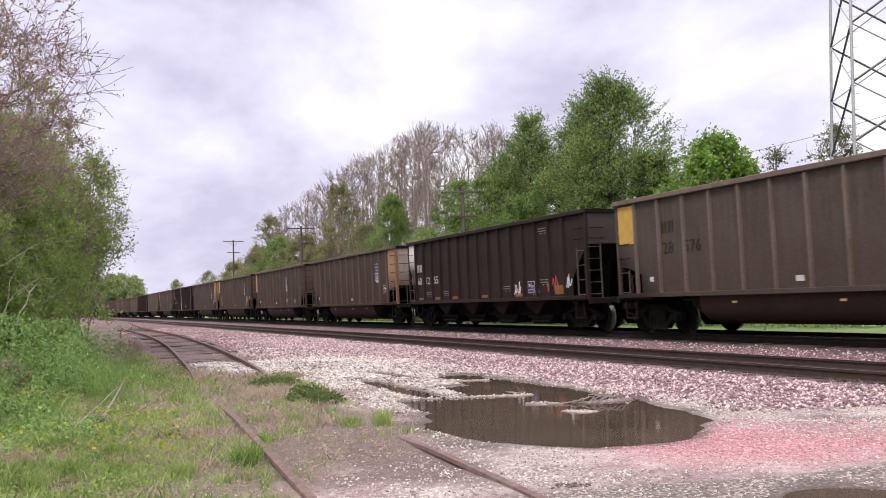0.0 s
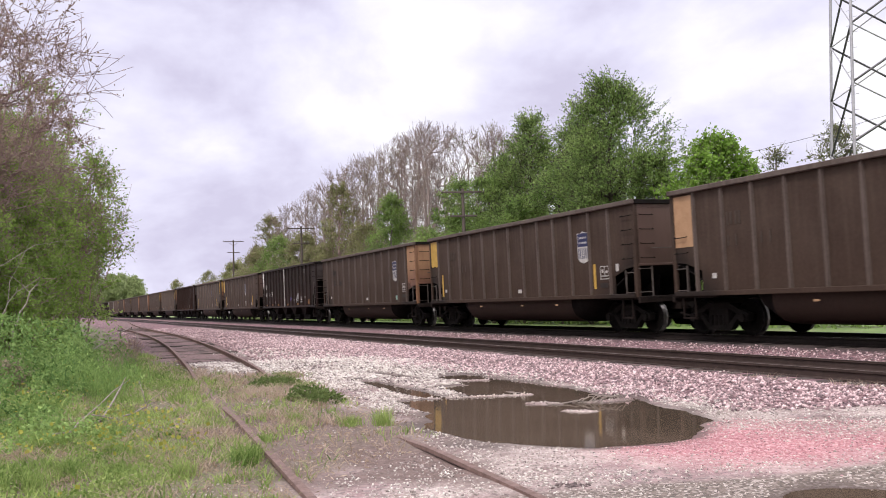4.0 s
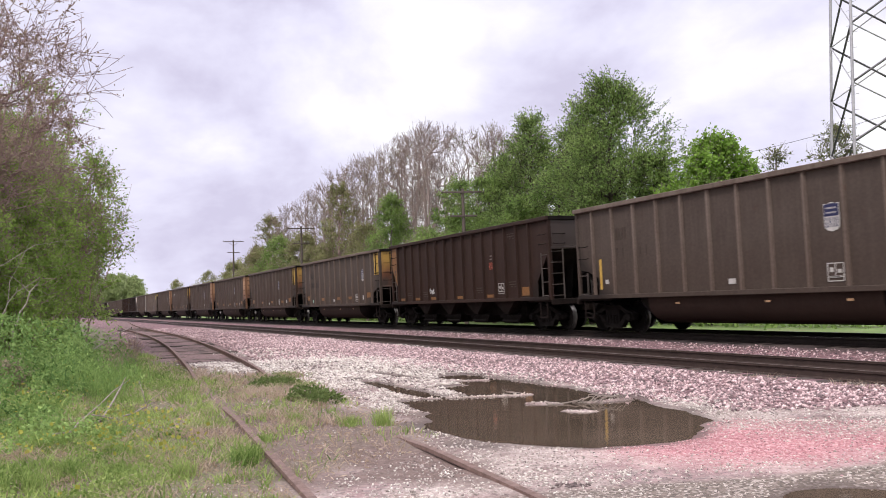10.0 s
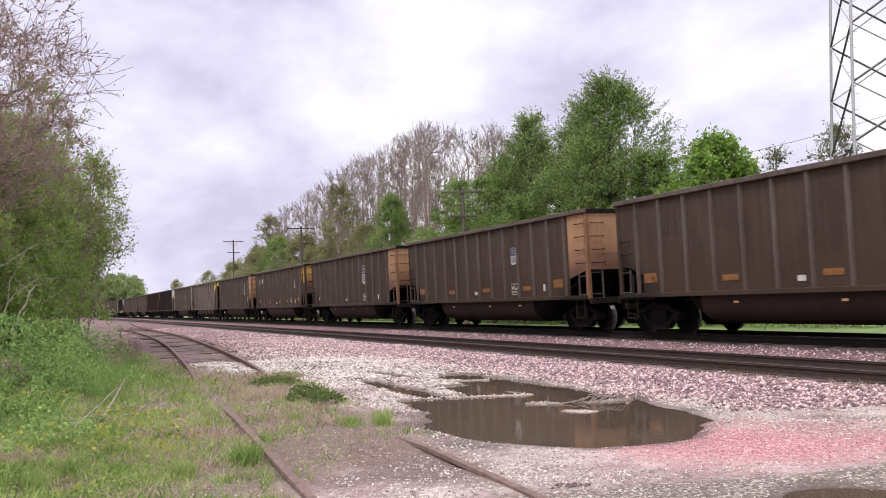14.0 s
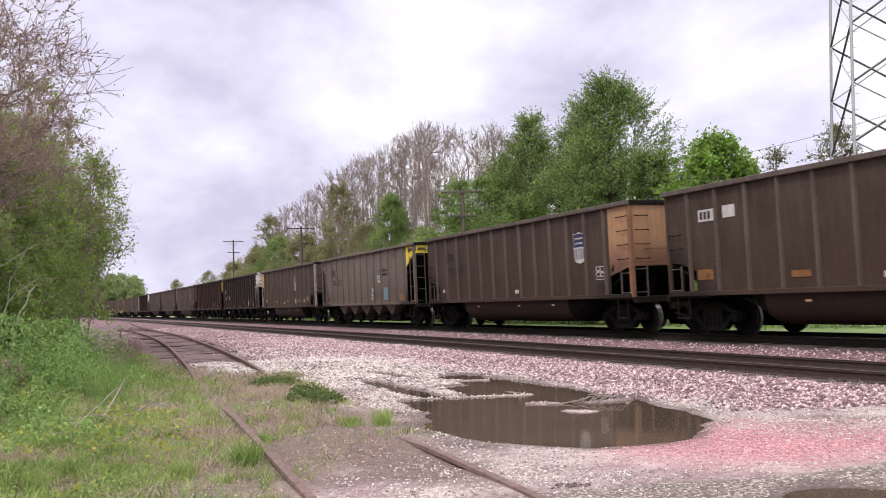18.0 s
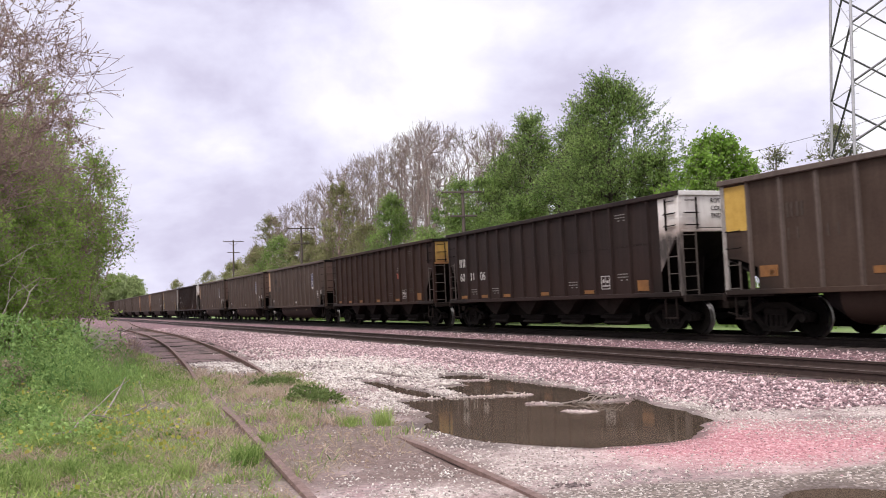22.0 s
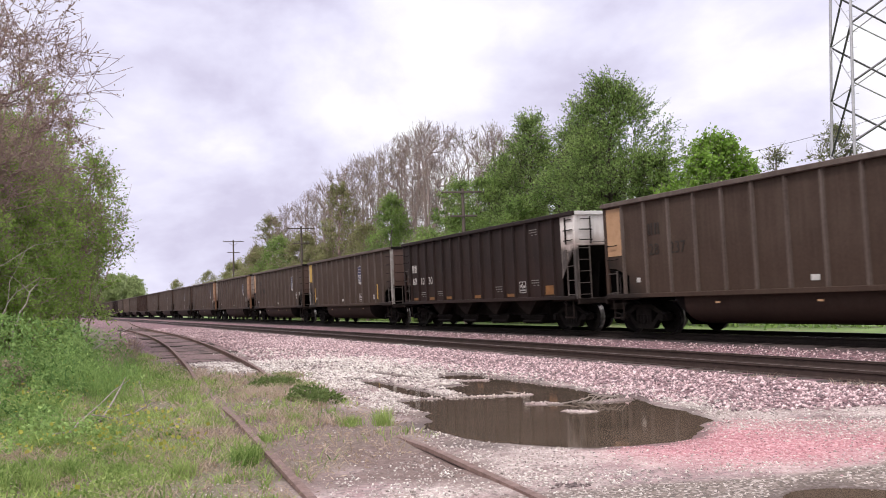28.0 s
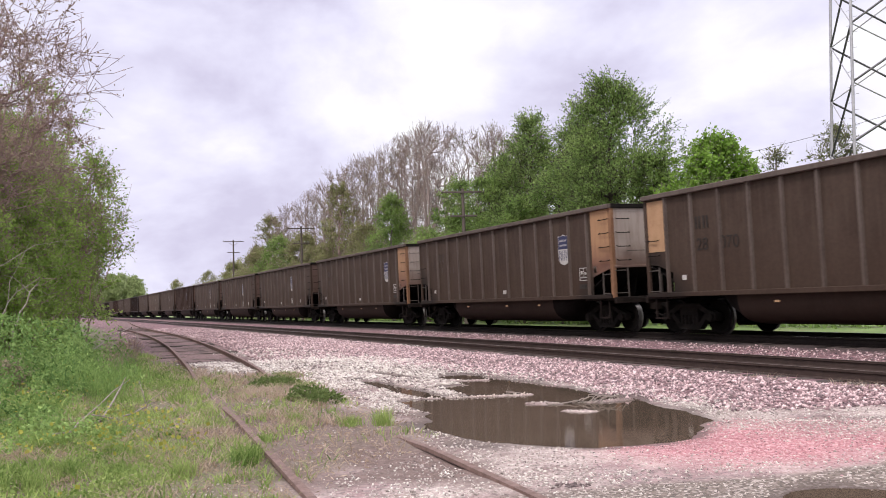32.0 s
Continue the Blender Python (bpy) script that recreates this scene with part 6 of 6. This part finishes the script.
def leafy_plant(x, y, r, h, seed, label, n=420):
    rng = np.random.default_rng(seed)
    t = thing("weed_plant", label, "plant", at=(x, y, float(ground_z(x, y))))
    a, d = rng.uniform(0, 2 * math.pi, n), np.sqrt(rng.random(n)) * r
    z = h * (1 - (d / r) ** 2 * 0.7) * rng.uniform(0.25, 1.0, n)
    stems = [(np.zeros(3), np.array([math.cos(q) * r * 0.7, math.sin(q) * r * 0.7, h * 0.8]), 0.008, 0.004) for q in rng.uniform(0, 2 * math.pi, 14)]
    part("stems", tubes("stems", stems), M["leaf_dark"], t)
    part("leaf_mass", leaves("leaf_mass", np.stack([d * np.cos(a), d * np.sin(a), z], -1), 0.030, rng, 0.0, 2.4), M["leaf_dark"], t)


leafy_plant(-16.6, 3.95, 0.50, 0.18, 1, "low dark green leafy weed in the dirt", 900)
leafy_plant(-13.6, 3.75, 0.34, 0.26, 2, "dark green leafy weed with small yellow flowers", 700)
leafy_plant(-13.0, 3.85, 0.28, 0.22, 3, "dark green leafy weed beside the rail", 400)


# dead sticks and bleached branches
def chain_tube(name, pts, radii, sides=5):
    """One unbroken tapered tube through the points."""
    p = np.array(pts, float)
    d = np.gradient(p, axis=0)
    d /= np.linalg.norm(d, axis=1)[:, None] + 1e-9
    a = np.cross(d, [0.31, 0.17, 0.93])
    a /= np.linalg.norm(a, axis=1)[:, None] + 1e-9
    b = np.cross(d, a)
    ang = 2 * math.pi * np.arange(sides) / sides
    ring = a[:, None] * np.cos(ang)[None, :, None] + b[:, None] * np.sin(ang)[None, :, None]
    v = (p[:, None] + ring * np.array(radii)[:, None, None]).reshape(-1, 3)
    f = [(k * sides + m, k * sides + (m + 1) % sides, (k + 1) * sides + (m + 1) % sides, (k + 1) * sides + m) for k in range(len(p) - 1) for m in range(sides)]
    return mesh_of(name, v, f + [tuple(range(sides))[::-1], tuple(range((len(p) - 1) * sides, len(p) * sides))], True)


def stick(pts, r, label, twigs=0, seed=0, name="dead_branch"):
    rng = np.random.default_rng(seed)
    p = [np.array(q, float) for q in pts]
    line, rad = [], []
    for k in range(len(p) - 1):
        for u in (0.0, 0.33, 0.66):
            line.append(p[k] + (p[k + 1] - p[k]) * u + rng.normal(0, 0.018, 3) * (u > 0))
            rad.append(r * (1 - 0.7 * (k + u) / len(p)))
    line.append(p[-1])
    rad.append(r * 0.28)
    me = chain_tube(name, line, rad)
    me.materials.append(M["deadwood"])
    ob = tagged(new(name, me), label, "branch")
    for _ in range(twigs):
        k = rng.integers(0, len(p) - 1)
        q = p[k] + (p[k + 1] - p[k]) * rng.random()
        e = q + rng.normal(0, 0.25, 3) + np.array([0, 0, 0.1])
        part("twig", chain_tube("twig", [q, (q + e) / 2 + rng.normal(0, 0.02, 3), e, e + rng.normal(0, 0.2, 3)], [r * 0.5, r * 0.42, r * 0.3, r * 0.14], 4), M["deadwood"], ob)


stick([(-10.81, -0.04, 0.10), (-10.86, 0.25, 0.12), (-11.26, 0.36, 0.18), (-14.00, 1.15, 0.45)], 0.015, "bleached dead stick lying in the grass", 1, 1)
stick([(-11.81, 0.63, 0.12), (-13.82, 1.08, 0.50)], 0.015, "bleached dead stick leaning in the grass", 0, 2)
stick([(-11.76, 0.51, 0.10), (-12.05, 0.96, 0.14), (-12.69, 1.35, 0.22)], 0.015, "bleached dead twig in the grass", 2, 3)
stick([(-19.85, -0.10, 0.50), (-27.08, 0.88, 0.50), (-43.73, 2.99, 0.50)], 0.012, "thin grey dead stick in the weeds", 0, 11)
stick([(-18.3, -0.55, 1.05), (-18.5, -0.44, 1.5), (-18.7, -0.12, 2.07)], 0.020, "bleached broken branch standing in the thicket", 1, 4)
stick([(-18.4, -0.85, 1.3), (-18.8, -0.5, 1.9), (-19.4, -0.1, 2.2)], 0.009, "bleached dead branch in the thicket", 4, 5)
stick([(-18.6, -0.75, 1.2), (-18.8, -0.62, 2.1), (-19.2, -0.3, 2.85)], 0.008, "grey dead branch in the thicket", 3, 6)
stick([(-19.2, -1.0, 2.3), (-20.2, -0.2, 2.9), (-21.5, 0.6, 3.1)], 0.009, "thin grey dead branch in the thicket", 3, 9)
for x, y, h, w, sd in ((-21.4, 1.5, 0.85, 0.9, 301), (-19.8, 1.25, 0.6, 0.7, 302), (-22.3, -0.75, 1.3, 1.3, 303), (-24.6, 2.0, 0.8, 0.9, 304), (-16.4, -0.5, 0.6, 0.8, 305)):
    tree("dry brown dead weed stalks by the thicket", x, y, h, sd, "grass_dry", w, bark="twig", leaf=0.03, per=1, spread_leaf=0.02, shape="vase", sprays=45, twigs=4, length=0.18, start=0.2, up=0.8, stems=6, name="dead_weeds", r0=0.012, holes=3, thin=0.003)
tree("arching bare thicket limbs with reddish buds", -24.0, -2.6, 8.6, 310, "leaf_bud", 5.0, bark="twig", leaf=0.05, per=1, spread_leaf=0.03, shape="vase", sprays=170, twigs=6, length=0.9, start=0.35, up=0.25, stems=3, name="thicket_shrub", group="thicket beside the spur", r0=0.08, holes=3, lean=(0.05, 0.26), thin=0.007)
stick([(-27.0, 1.0, 0.25), (-33.0, 2.0, 0.55), (-40.0, 3.4, 0.85)], 0.03, "thin bare sapling leaning over the weeds", 2, 7)
stick([(-26.5, 2.35, 0.0), (-26.5, 2.38, 0.95)], 0.02, "thin grey stake in the grass", 0, 8, "stake")
for k in range(6):   # a fan of driftwood arching over the water
    ax, ay, w = -10.85 + 0.06 * k, 7.00 + 0.055 * k, 0.24
    stick([(ax - 0.05, ay - 0.10, -0.01), (ax, ay + w * 0.25, 0.05 + 0.014 * (k % 4)), (ax + 0.04, ay + w * 0.7, 0.07 + 0.014 * (k % 3)), (ax + 0.08, ay + w * 1.2, 0.03)], 0.010, "bleached driftwood twig arching over the puddle", 0, 20 + k)
stick([(-10.9, 6.5, 0.0), (-10.8, 6.9, 0.03), (-10.75, 7.4, 0.0)], 0.012, "dark wet stick lying in the puddle", 0, 40)

# ---------------------------------------------------------------- stones
def stones(name, x, y, size, rng, label, mat, sink=0.25, flat=0.7):
    n = len(x)
    base = np.array([[1, 0, 0], [-1, 0, 0], [0, 1, 0], [0, -1, 0], [0, 0, 1], [0, 0, -1]], float)
    tri = np.array([[0, 2, 4], [2, 1, 4], [1, 3, 4], [3, 0, 4], [2, 0, 5], [1, 2, 5], [3, 1, 5], [0, 3, 5]])
    v = base[None] * rng.uniform(0.6, 1.25, (n, 6, 1)) + rng.normal(0, 0.22, (n, 6, 3))
    a = rng.uniform(0, 2 * math.pi, n)
    c, s = np.cos(a)[:, None], np.sin(a)[:, None]
    v = np.stack([v[..., 0] * c - v[..., 1] * s, v[..., 0] * s + v[..., 1] * c, v[..., 2] * flat], -1)
    v = v * (size * 0.5)[:, None, None]
    v[..., 0] += x[:, None]
    v[..., 1] += y[:, None]
    v[..., 2] += (ground_z(x, y) + size * sink * 0.5)[:, None]
    f = (np.arange(n) * 6)[:, None, None] + tri[None]
    stuff(name, big_mesh(name, v.reshape(-1, 3), f.reshape(-1, 3)), mat, label, "stones")


def stone_mat(name, a, b, c):
    m, nt, bs = bare(name)
    geo = nt.nodes.new("ShaderNodeNewGeometry")
    col = steps(nt, geo.outputs["Random Per Island"], [(0.0, a), (1.0, c), (0.5, b)])
    col = blend(nt, 0.3, col, steps(nt, noise_of(nt, coords(nt), 40.0, 5.0), [(0.3, a), (0.7, c)]))
    link(nt, col, bs.inputs["Base Color"])
    bs.inputs["Roughness"].default_value = 0.85
    bump(nt, bs, noise_of(nt, coords(nt), 90.0), 0.3, 0.004)
    return m


M["ballast"] = stone_mat("pink_ballast_stone", (0.030, 0.020, 0.027), (0.285, 0.155, 0.172), (0.86, 0.66, 0.67))
M["limestone"] = stone_mat("white_limestone", (0.16, 0.12, 0.11), (0.54, 0.46, 0.43), (0.84, 0.79, 0.75))
M["pinkstone"] = stone_mat("salmon_pink_stone", (0.36, 0.15, 0.175), (0.51, 0.245, 0.27), (0.68, 0.475, 0.49))
rs = np.random.default_rng(3)
dry_land = lambda x, y: smooth01(-puddle_depth(x, y), 0.0, 0.10)
x, y = scatter(52000, -42, 1, 7.5, 11.2, lambda x, y: smooth01(y - ballast_rise(x) + 0.5 * fbm(x, y, 1.6, 21, 4), 7.6, 8.6) * dry_land(x, y), rs, 1.5)
stones("ballast_stones", x, y, rs.uniform(0.03, 0.09, len(x)), rs, "loose pink and grey ballast stones beside the rail", M["ballast"])
x, y = scatter(16000, -40, 4, 13.4, 15.2, lambda x, y: 1 - smooth01(y, 14.8, 15.2), rs, 1.2)
stones("ballast_stones", x, y, rs.uniform(0.04, 0.07, len(x)), rs, "loose pink ballast stones between the tracks", M["ballast"])
x, y = scatter(12000, -36, -14, 4.8, 9.0, lambda x, y: np.clip(np.maximum(ellipse(x, y, -25, 7.3, 9, 1.7, 0.06), ellipse(x, y, -17, 6.4, 4, 1.2)) * 2 + 0.6 * fbm(x, y, 1.2, 91, 3), 0, 1) * dry_land(x, y), rs, 1.0)
stones("limestone_rubble", x, y, 0.035 + 0.11 * rs.random(len(x)) ** 3, rs, "scattered white limestone rubble at the ballast's foot", M["limestone"], 0.1, 0.45)
x, y = scatter(14000, -75, -24, 4.5, 11.4, lambda x, y: smooth01(y - grass_edge(x), 0.2, 1.2) * (np.abs(y - spur_y(x)) > 1.3), rs, 1.3)
stones("ballast_stones", x, y, rs.uniform(0.05, 0.12, len(x)), rs, "coarse pink ballast stones between spur and main line", M["ballast"])
white_zone = lambda x, y: (1 - 0.75 * smooth01(x - grey_line(y), -0.12, 0.10)) * smooth01(y - grass_edge(x) + 0.4 * fbm(x, y, 0.8, 93, 3), -0.1, 0.5) * (y < 8.8 + ballast_rise(x)) * dry_land(x, y)
x, y = scatter(170000, -25, -4.2, 1.2, 9.8, lambda x, y: white_zone(x, y) * (0.25 + 0.75 * smooth01(fbm(x, y, 1.2, 107, 4), -0.35, 0.35)) * (1 - 0.85 * np.clip(ellipse(x, y, -6.7, 6.1, 2.1, 2.0, 0.5) * 1.3, 0, 1)), rs, 1.3)
stones("gravel", x, y, 0.008 + (0.028 + 0.0038 * np.clip(-x - 7, 0, 16)) * rs.random(len(x)) ** 2, rs, "loose white crushed-limestone gravel", M["limestone"])
x, y = scatter(40000, -11, -3.0, 4.6, 9.2, lambda x, y: np.clip(np.maximum(ellipse(x, y, -6.7, 6.1, 2.1, 2.0, 0.5) * 1.1, ellipse(x, y, -5.6, 7.4, 2.5, 1.3, 0.3) * 0.6) + 0.5 * fbm(x, y, 1.6, 21, 4), 0, 1) * dry_land(x, y), rs, 1.0)
stones("gravel", x, y, 0.008 + 0.026 * rs.random(len(x)) ** 2, rs, "loose salmon-pink gravel by the puddle", M["pinkstone"])


M["darkstone"] = stone_mat("dark_wet_stone", (0.06, 0.045, 0.045), (0.13, 0.095, 0.095), (0.22, 0.165, 0.165))
x, y = scatter(26000, -26, -4.0, 2.0, 11.2, lambda x, y: smooth01(y - grass_edge(x), 0.0, 0.4) * (0.35 + 0.65 * smooth01(fbm(x, y, 0.7, 101, 3), -0.2, 0.5)) * dry_land(x, y), rs, 1.3)
stones("dark_gravel", x, y, 0.007 + (0.010 + 0.005 * np.clip(-x - 6, 0, 12)) * rs.random(len(x)) ** 2, rs, "dark stones and cinders among the pale gravel", M["darkstone"], 0.3)
x, y = scatter(30000, -24, -5.5, -2.5, 5.0, lambda x, y: smooth01(grass_edge(x) + 0.3 - y, 0.0, 0.4) * smooth01(y - lush_edge(x), -1.2, 0.4) * smooth01(fbm(x, y, 0.5, 103, 3), -0.2, 0.5), rs, 1.4)
stones("gravel", x, y, 0.008 + (0.012 + 0.0016 * -x) * rs.random(len(x)) ** 2.5, rs, "pale pebbles trodden into the dirt", M["limestone"], 0.1, 0.5)
x, y = scatter(1300, -30, 1, 11.15, 11.62, lambda x, y: smooth01(fbm(x, y, 1.3, 97, 3), -0.2, 0.4), rs, 1.3)
stones("limestone_rubble", x, y, rs.uniform(0.03, 0.07, len(x)), rs, "pale stones along the foot of the rail", M["limestone"])

x, y = rs.normal(-5.82, 0.05, 40), rs.normal(3.68, 0.10, 40)
stones("mud_clods", x, y, rs.uniform(0.015, 0.05, 40), rs, "dark wet clods of mud at the lane's edge", M["darkstone"], 0.2)

# ---------------------------------------------------------------- poles, wire and tower
def telegraph_pole(x, y, h, lean, turn=0.0):
    t = thing("telegraph_pole", "old weathered wooden telegraph pole with crossarms", "utility pole", at=(x, y, float(ground_z(x, y)) - 0.1), turn=(0, lean, turn), group="telegraph poles")
    bm = bmesh.new()
    bmesh.ops.create_cone(bm, cap_ends=True, segments=12, radius1=0.16, radius2=0.10, depth=h, matrix=Matrix.Translation((0, 0, h / 2)))
    part("shaft", bm, M["pole"], t)
    for z, w in ((h - 0.25, 1.5), (h - 1.9, 0.9)):
        bm = bmesh.new()
        box(bm, -0.06, 0.06, -w, w, z - 0.06, z + 0.06, bev=0.01)
        arm = part("crossarm", bm, M["pole"], t, at=(0.12, 0, 0))
        for k in range(-4, 5):
            if k and abs(k) * 0.36 < w:
                bm = bmesh.new()
                rod(bm, (0, k * 0.36, z + 0.06), (0, k * 0.36, z + 0.20), 0.012, 5)
                rod(bm, (0, k * 0.36, z + 0.12), (0, k * 0.36, z + 0.22), 0.035, 8)
                part("insulator", bm, M["glass_ins"], arm)
    for s in (-1, 1):
        bm = bmesh.new()
        rod(bm, (0.12, 0, h - 0.95), (0.12, s * 0.75, h - 0.3), 0.018, 5)
        part("brace", bm, M["pole"], t)


telegraph_pole(-53.9, 26.0, 9.4, -2.5, -20)
telegraph_pole(-95.7, 26.0, 10.6, 0.0, -15)
telegraph_pole(-134.5, 26.0, 12.0, 4.0, -12)

TOWER = (-30.4, 38.5)
tw = thing("lattice_tower", "tall galvanised steel lattice transmission tower with step bolts", "lattice tower", at=(TOWER[0], TOWER[1], 0.0), turn=(0, 0, 54.0))


def tower_leg(k, z):
    w = 2.65 - 0.034 * z
    return Vector((w * (1 if k in (1, 2) else -1), w * (1 if k in (2, 3) else -1), z))


LEVELS = [0.0, 2.9, 5.8, 8.7, 11.6, 14.5, 17.4, 20.3, 23.2, 26.0, 28.8]
for k in range(4):
    bm = bmesh.new()
    rod(bm, tower_leg(k, -0.3), tower_leg(k, 28.8), 0.074, 8)
    leg = part("leg", bm, M["galv"], tw)
    if k == 0:
        for j in range(60):
            z = 3 + j * 0.38
            p = tower_leg(k, z)
            bm = bmesh.new()
            rod(bm, p, p + Vector((0.22 if j % 2 else -0.16, -0.16 if j % 2 else 0.22, 0)), 0.012, 4)
            part("step_bolt", bm, M["galv"], leg)
for a, b in ((0, 1), (1, 2), (2, 3), (3, 0)):
    for i in range(len(LEVELS) - 1):
        z0, z1 = LEVELS[i], LEVELS[i + 1]
        bm = bmesh.new()
        rod(bm, tower_leg(a, z0), tower_leg(b, z1), 0.054, 4)
        part("brace", bm, M["galv_dark"], tw, "dark angle-iron brace")
        bm = bmesh.new()
        rod(bm, tower_leg(b, z0), tower_leg(a, z1), 0.035, 4)
        part("brace", bm, M["galv"], tw)

cu = bpy.data.curves.new("overhead_wire", "CURVE")
cu.dimensions, cu.bevel_depth, cu.bevel_resolution = "3D", 0.014, 1
sp = cu.splines.new("POLY")
sp.points.add(40)
A, B = Vector((-33.0, 46, 12.35)), Vector((-56.0, 46, 12.0))
for i in range(41):
    t = i / 40
    p = A.lerp(B, t)
    sp.points[i].co = (p.x, p.y, p.z - 0.42 * 4 * t * (1 - t), 1)
cu.materials.append(M["wire"])
tagged(new("overhead_wire", cu), "thin dark overhead wire against the sky", "wire")

# ---------------------------------------------------------------- sky behind everything: drifting clouds
ms = bpy.data.materials.new("cloud_deck")
ms.use_nodes = True
ns = ms.node_tree
ns.nodes.clear()
tcs = ns.nodes.new("ShaderNodeTexCoord")
nrm = ns.nodes.new("ShaderNodeVectorMath")
nrm.operation = "NORMALIZE"
link(ns, tcs.outputs["Object"], nrm.inputs[0])
em = ns.nodes.new("ShaderNodeEmission")
em.inputs["Strength"].default_value = 0.84
link(ns, cloud_nodes(ns, nrm.outputs[0]), em.inputs["Color"])
os_ = ns.nodes.new("ShaderNodeOutputMaterial")
link(ns, em.outputs[0], os_.inputs["Surface"])
na, ne = 48, 20
az = np.radians(np.linspace(155.7 - 62, 155.7 + 62, na))
elv = np.radians(np.linspace(-3, 55, ne))
ga, ge = np.meshgrid(az, elv, indexing="ij")
vv = 2900 * np.stack([np.cos(ga) * np.cos(ge), np.sin(ga) * np.cos(ge), np.sin(ge)], -1).reshape(-1, 3)
ii = np.arange(na * ne).reshape(na, ne)
ff = np.stack([ii[:-1, :-1], ii[1:, :-1], ii[1:, 1:], ii[:-1, 1:]], -1).reshape(-1, 4)
msk = big_mesh("backdrop", vv, ff)
msk.materials.append(ms)
backdrop = tagged(new("backdrop", msk), "broken grey and white spring clouds", "sky", kind="structure")
backdrop.location = EYE


# ---------------------------------------------------------------- movement
def motions():
    times = [0.0, 4.0, 8.0, 12.0, 16.0, 20.0, 24.0, 28.0, 32.0]
    for c, x in TRAIN:
        walk(c, [(t, pose(x + run(t), FAR_Y, FAR_RAIL_Z, 1.2, 0, 0)) for t in times])
    # every wheelset rolls alike
    first = WHEELSETS[0]
    walk(first, [(k / FPS, pose(0, 0, 0, 0, 0, 0) @ Matrix.Rotation(run(k / FPS) / 0.457, 4, "Y")) for k in range(32 * FPS + 1)])
    for w in WHEELSETS[1:]:
        w.rotation_mode = "QUATERNION"
        w.animation_data_create()
        w.animation_data.action = first.animation_data.action
        w.animation_data.action_slot = first.animation_data.action_slot
    walk(backdrop, [(t, Matrix.Translation(EYE) @ pose(0, 0, 0, 0, 0, -0.045 * t)) for t in times])


motions()
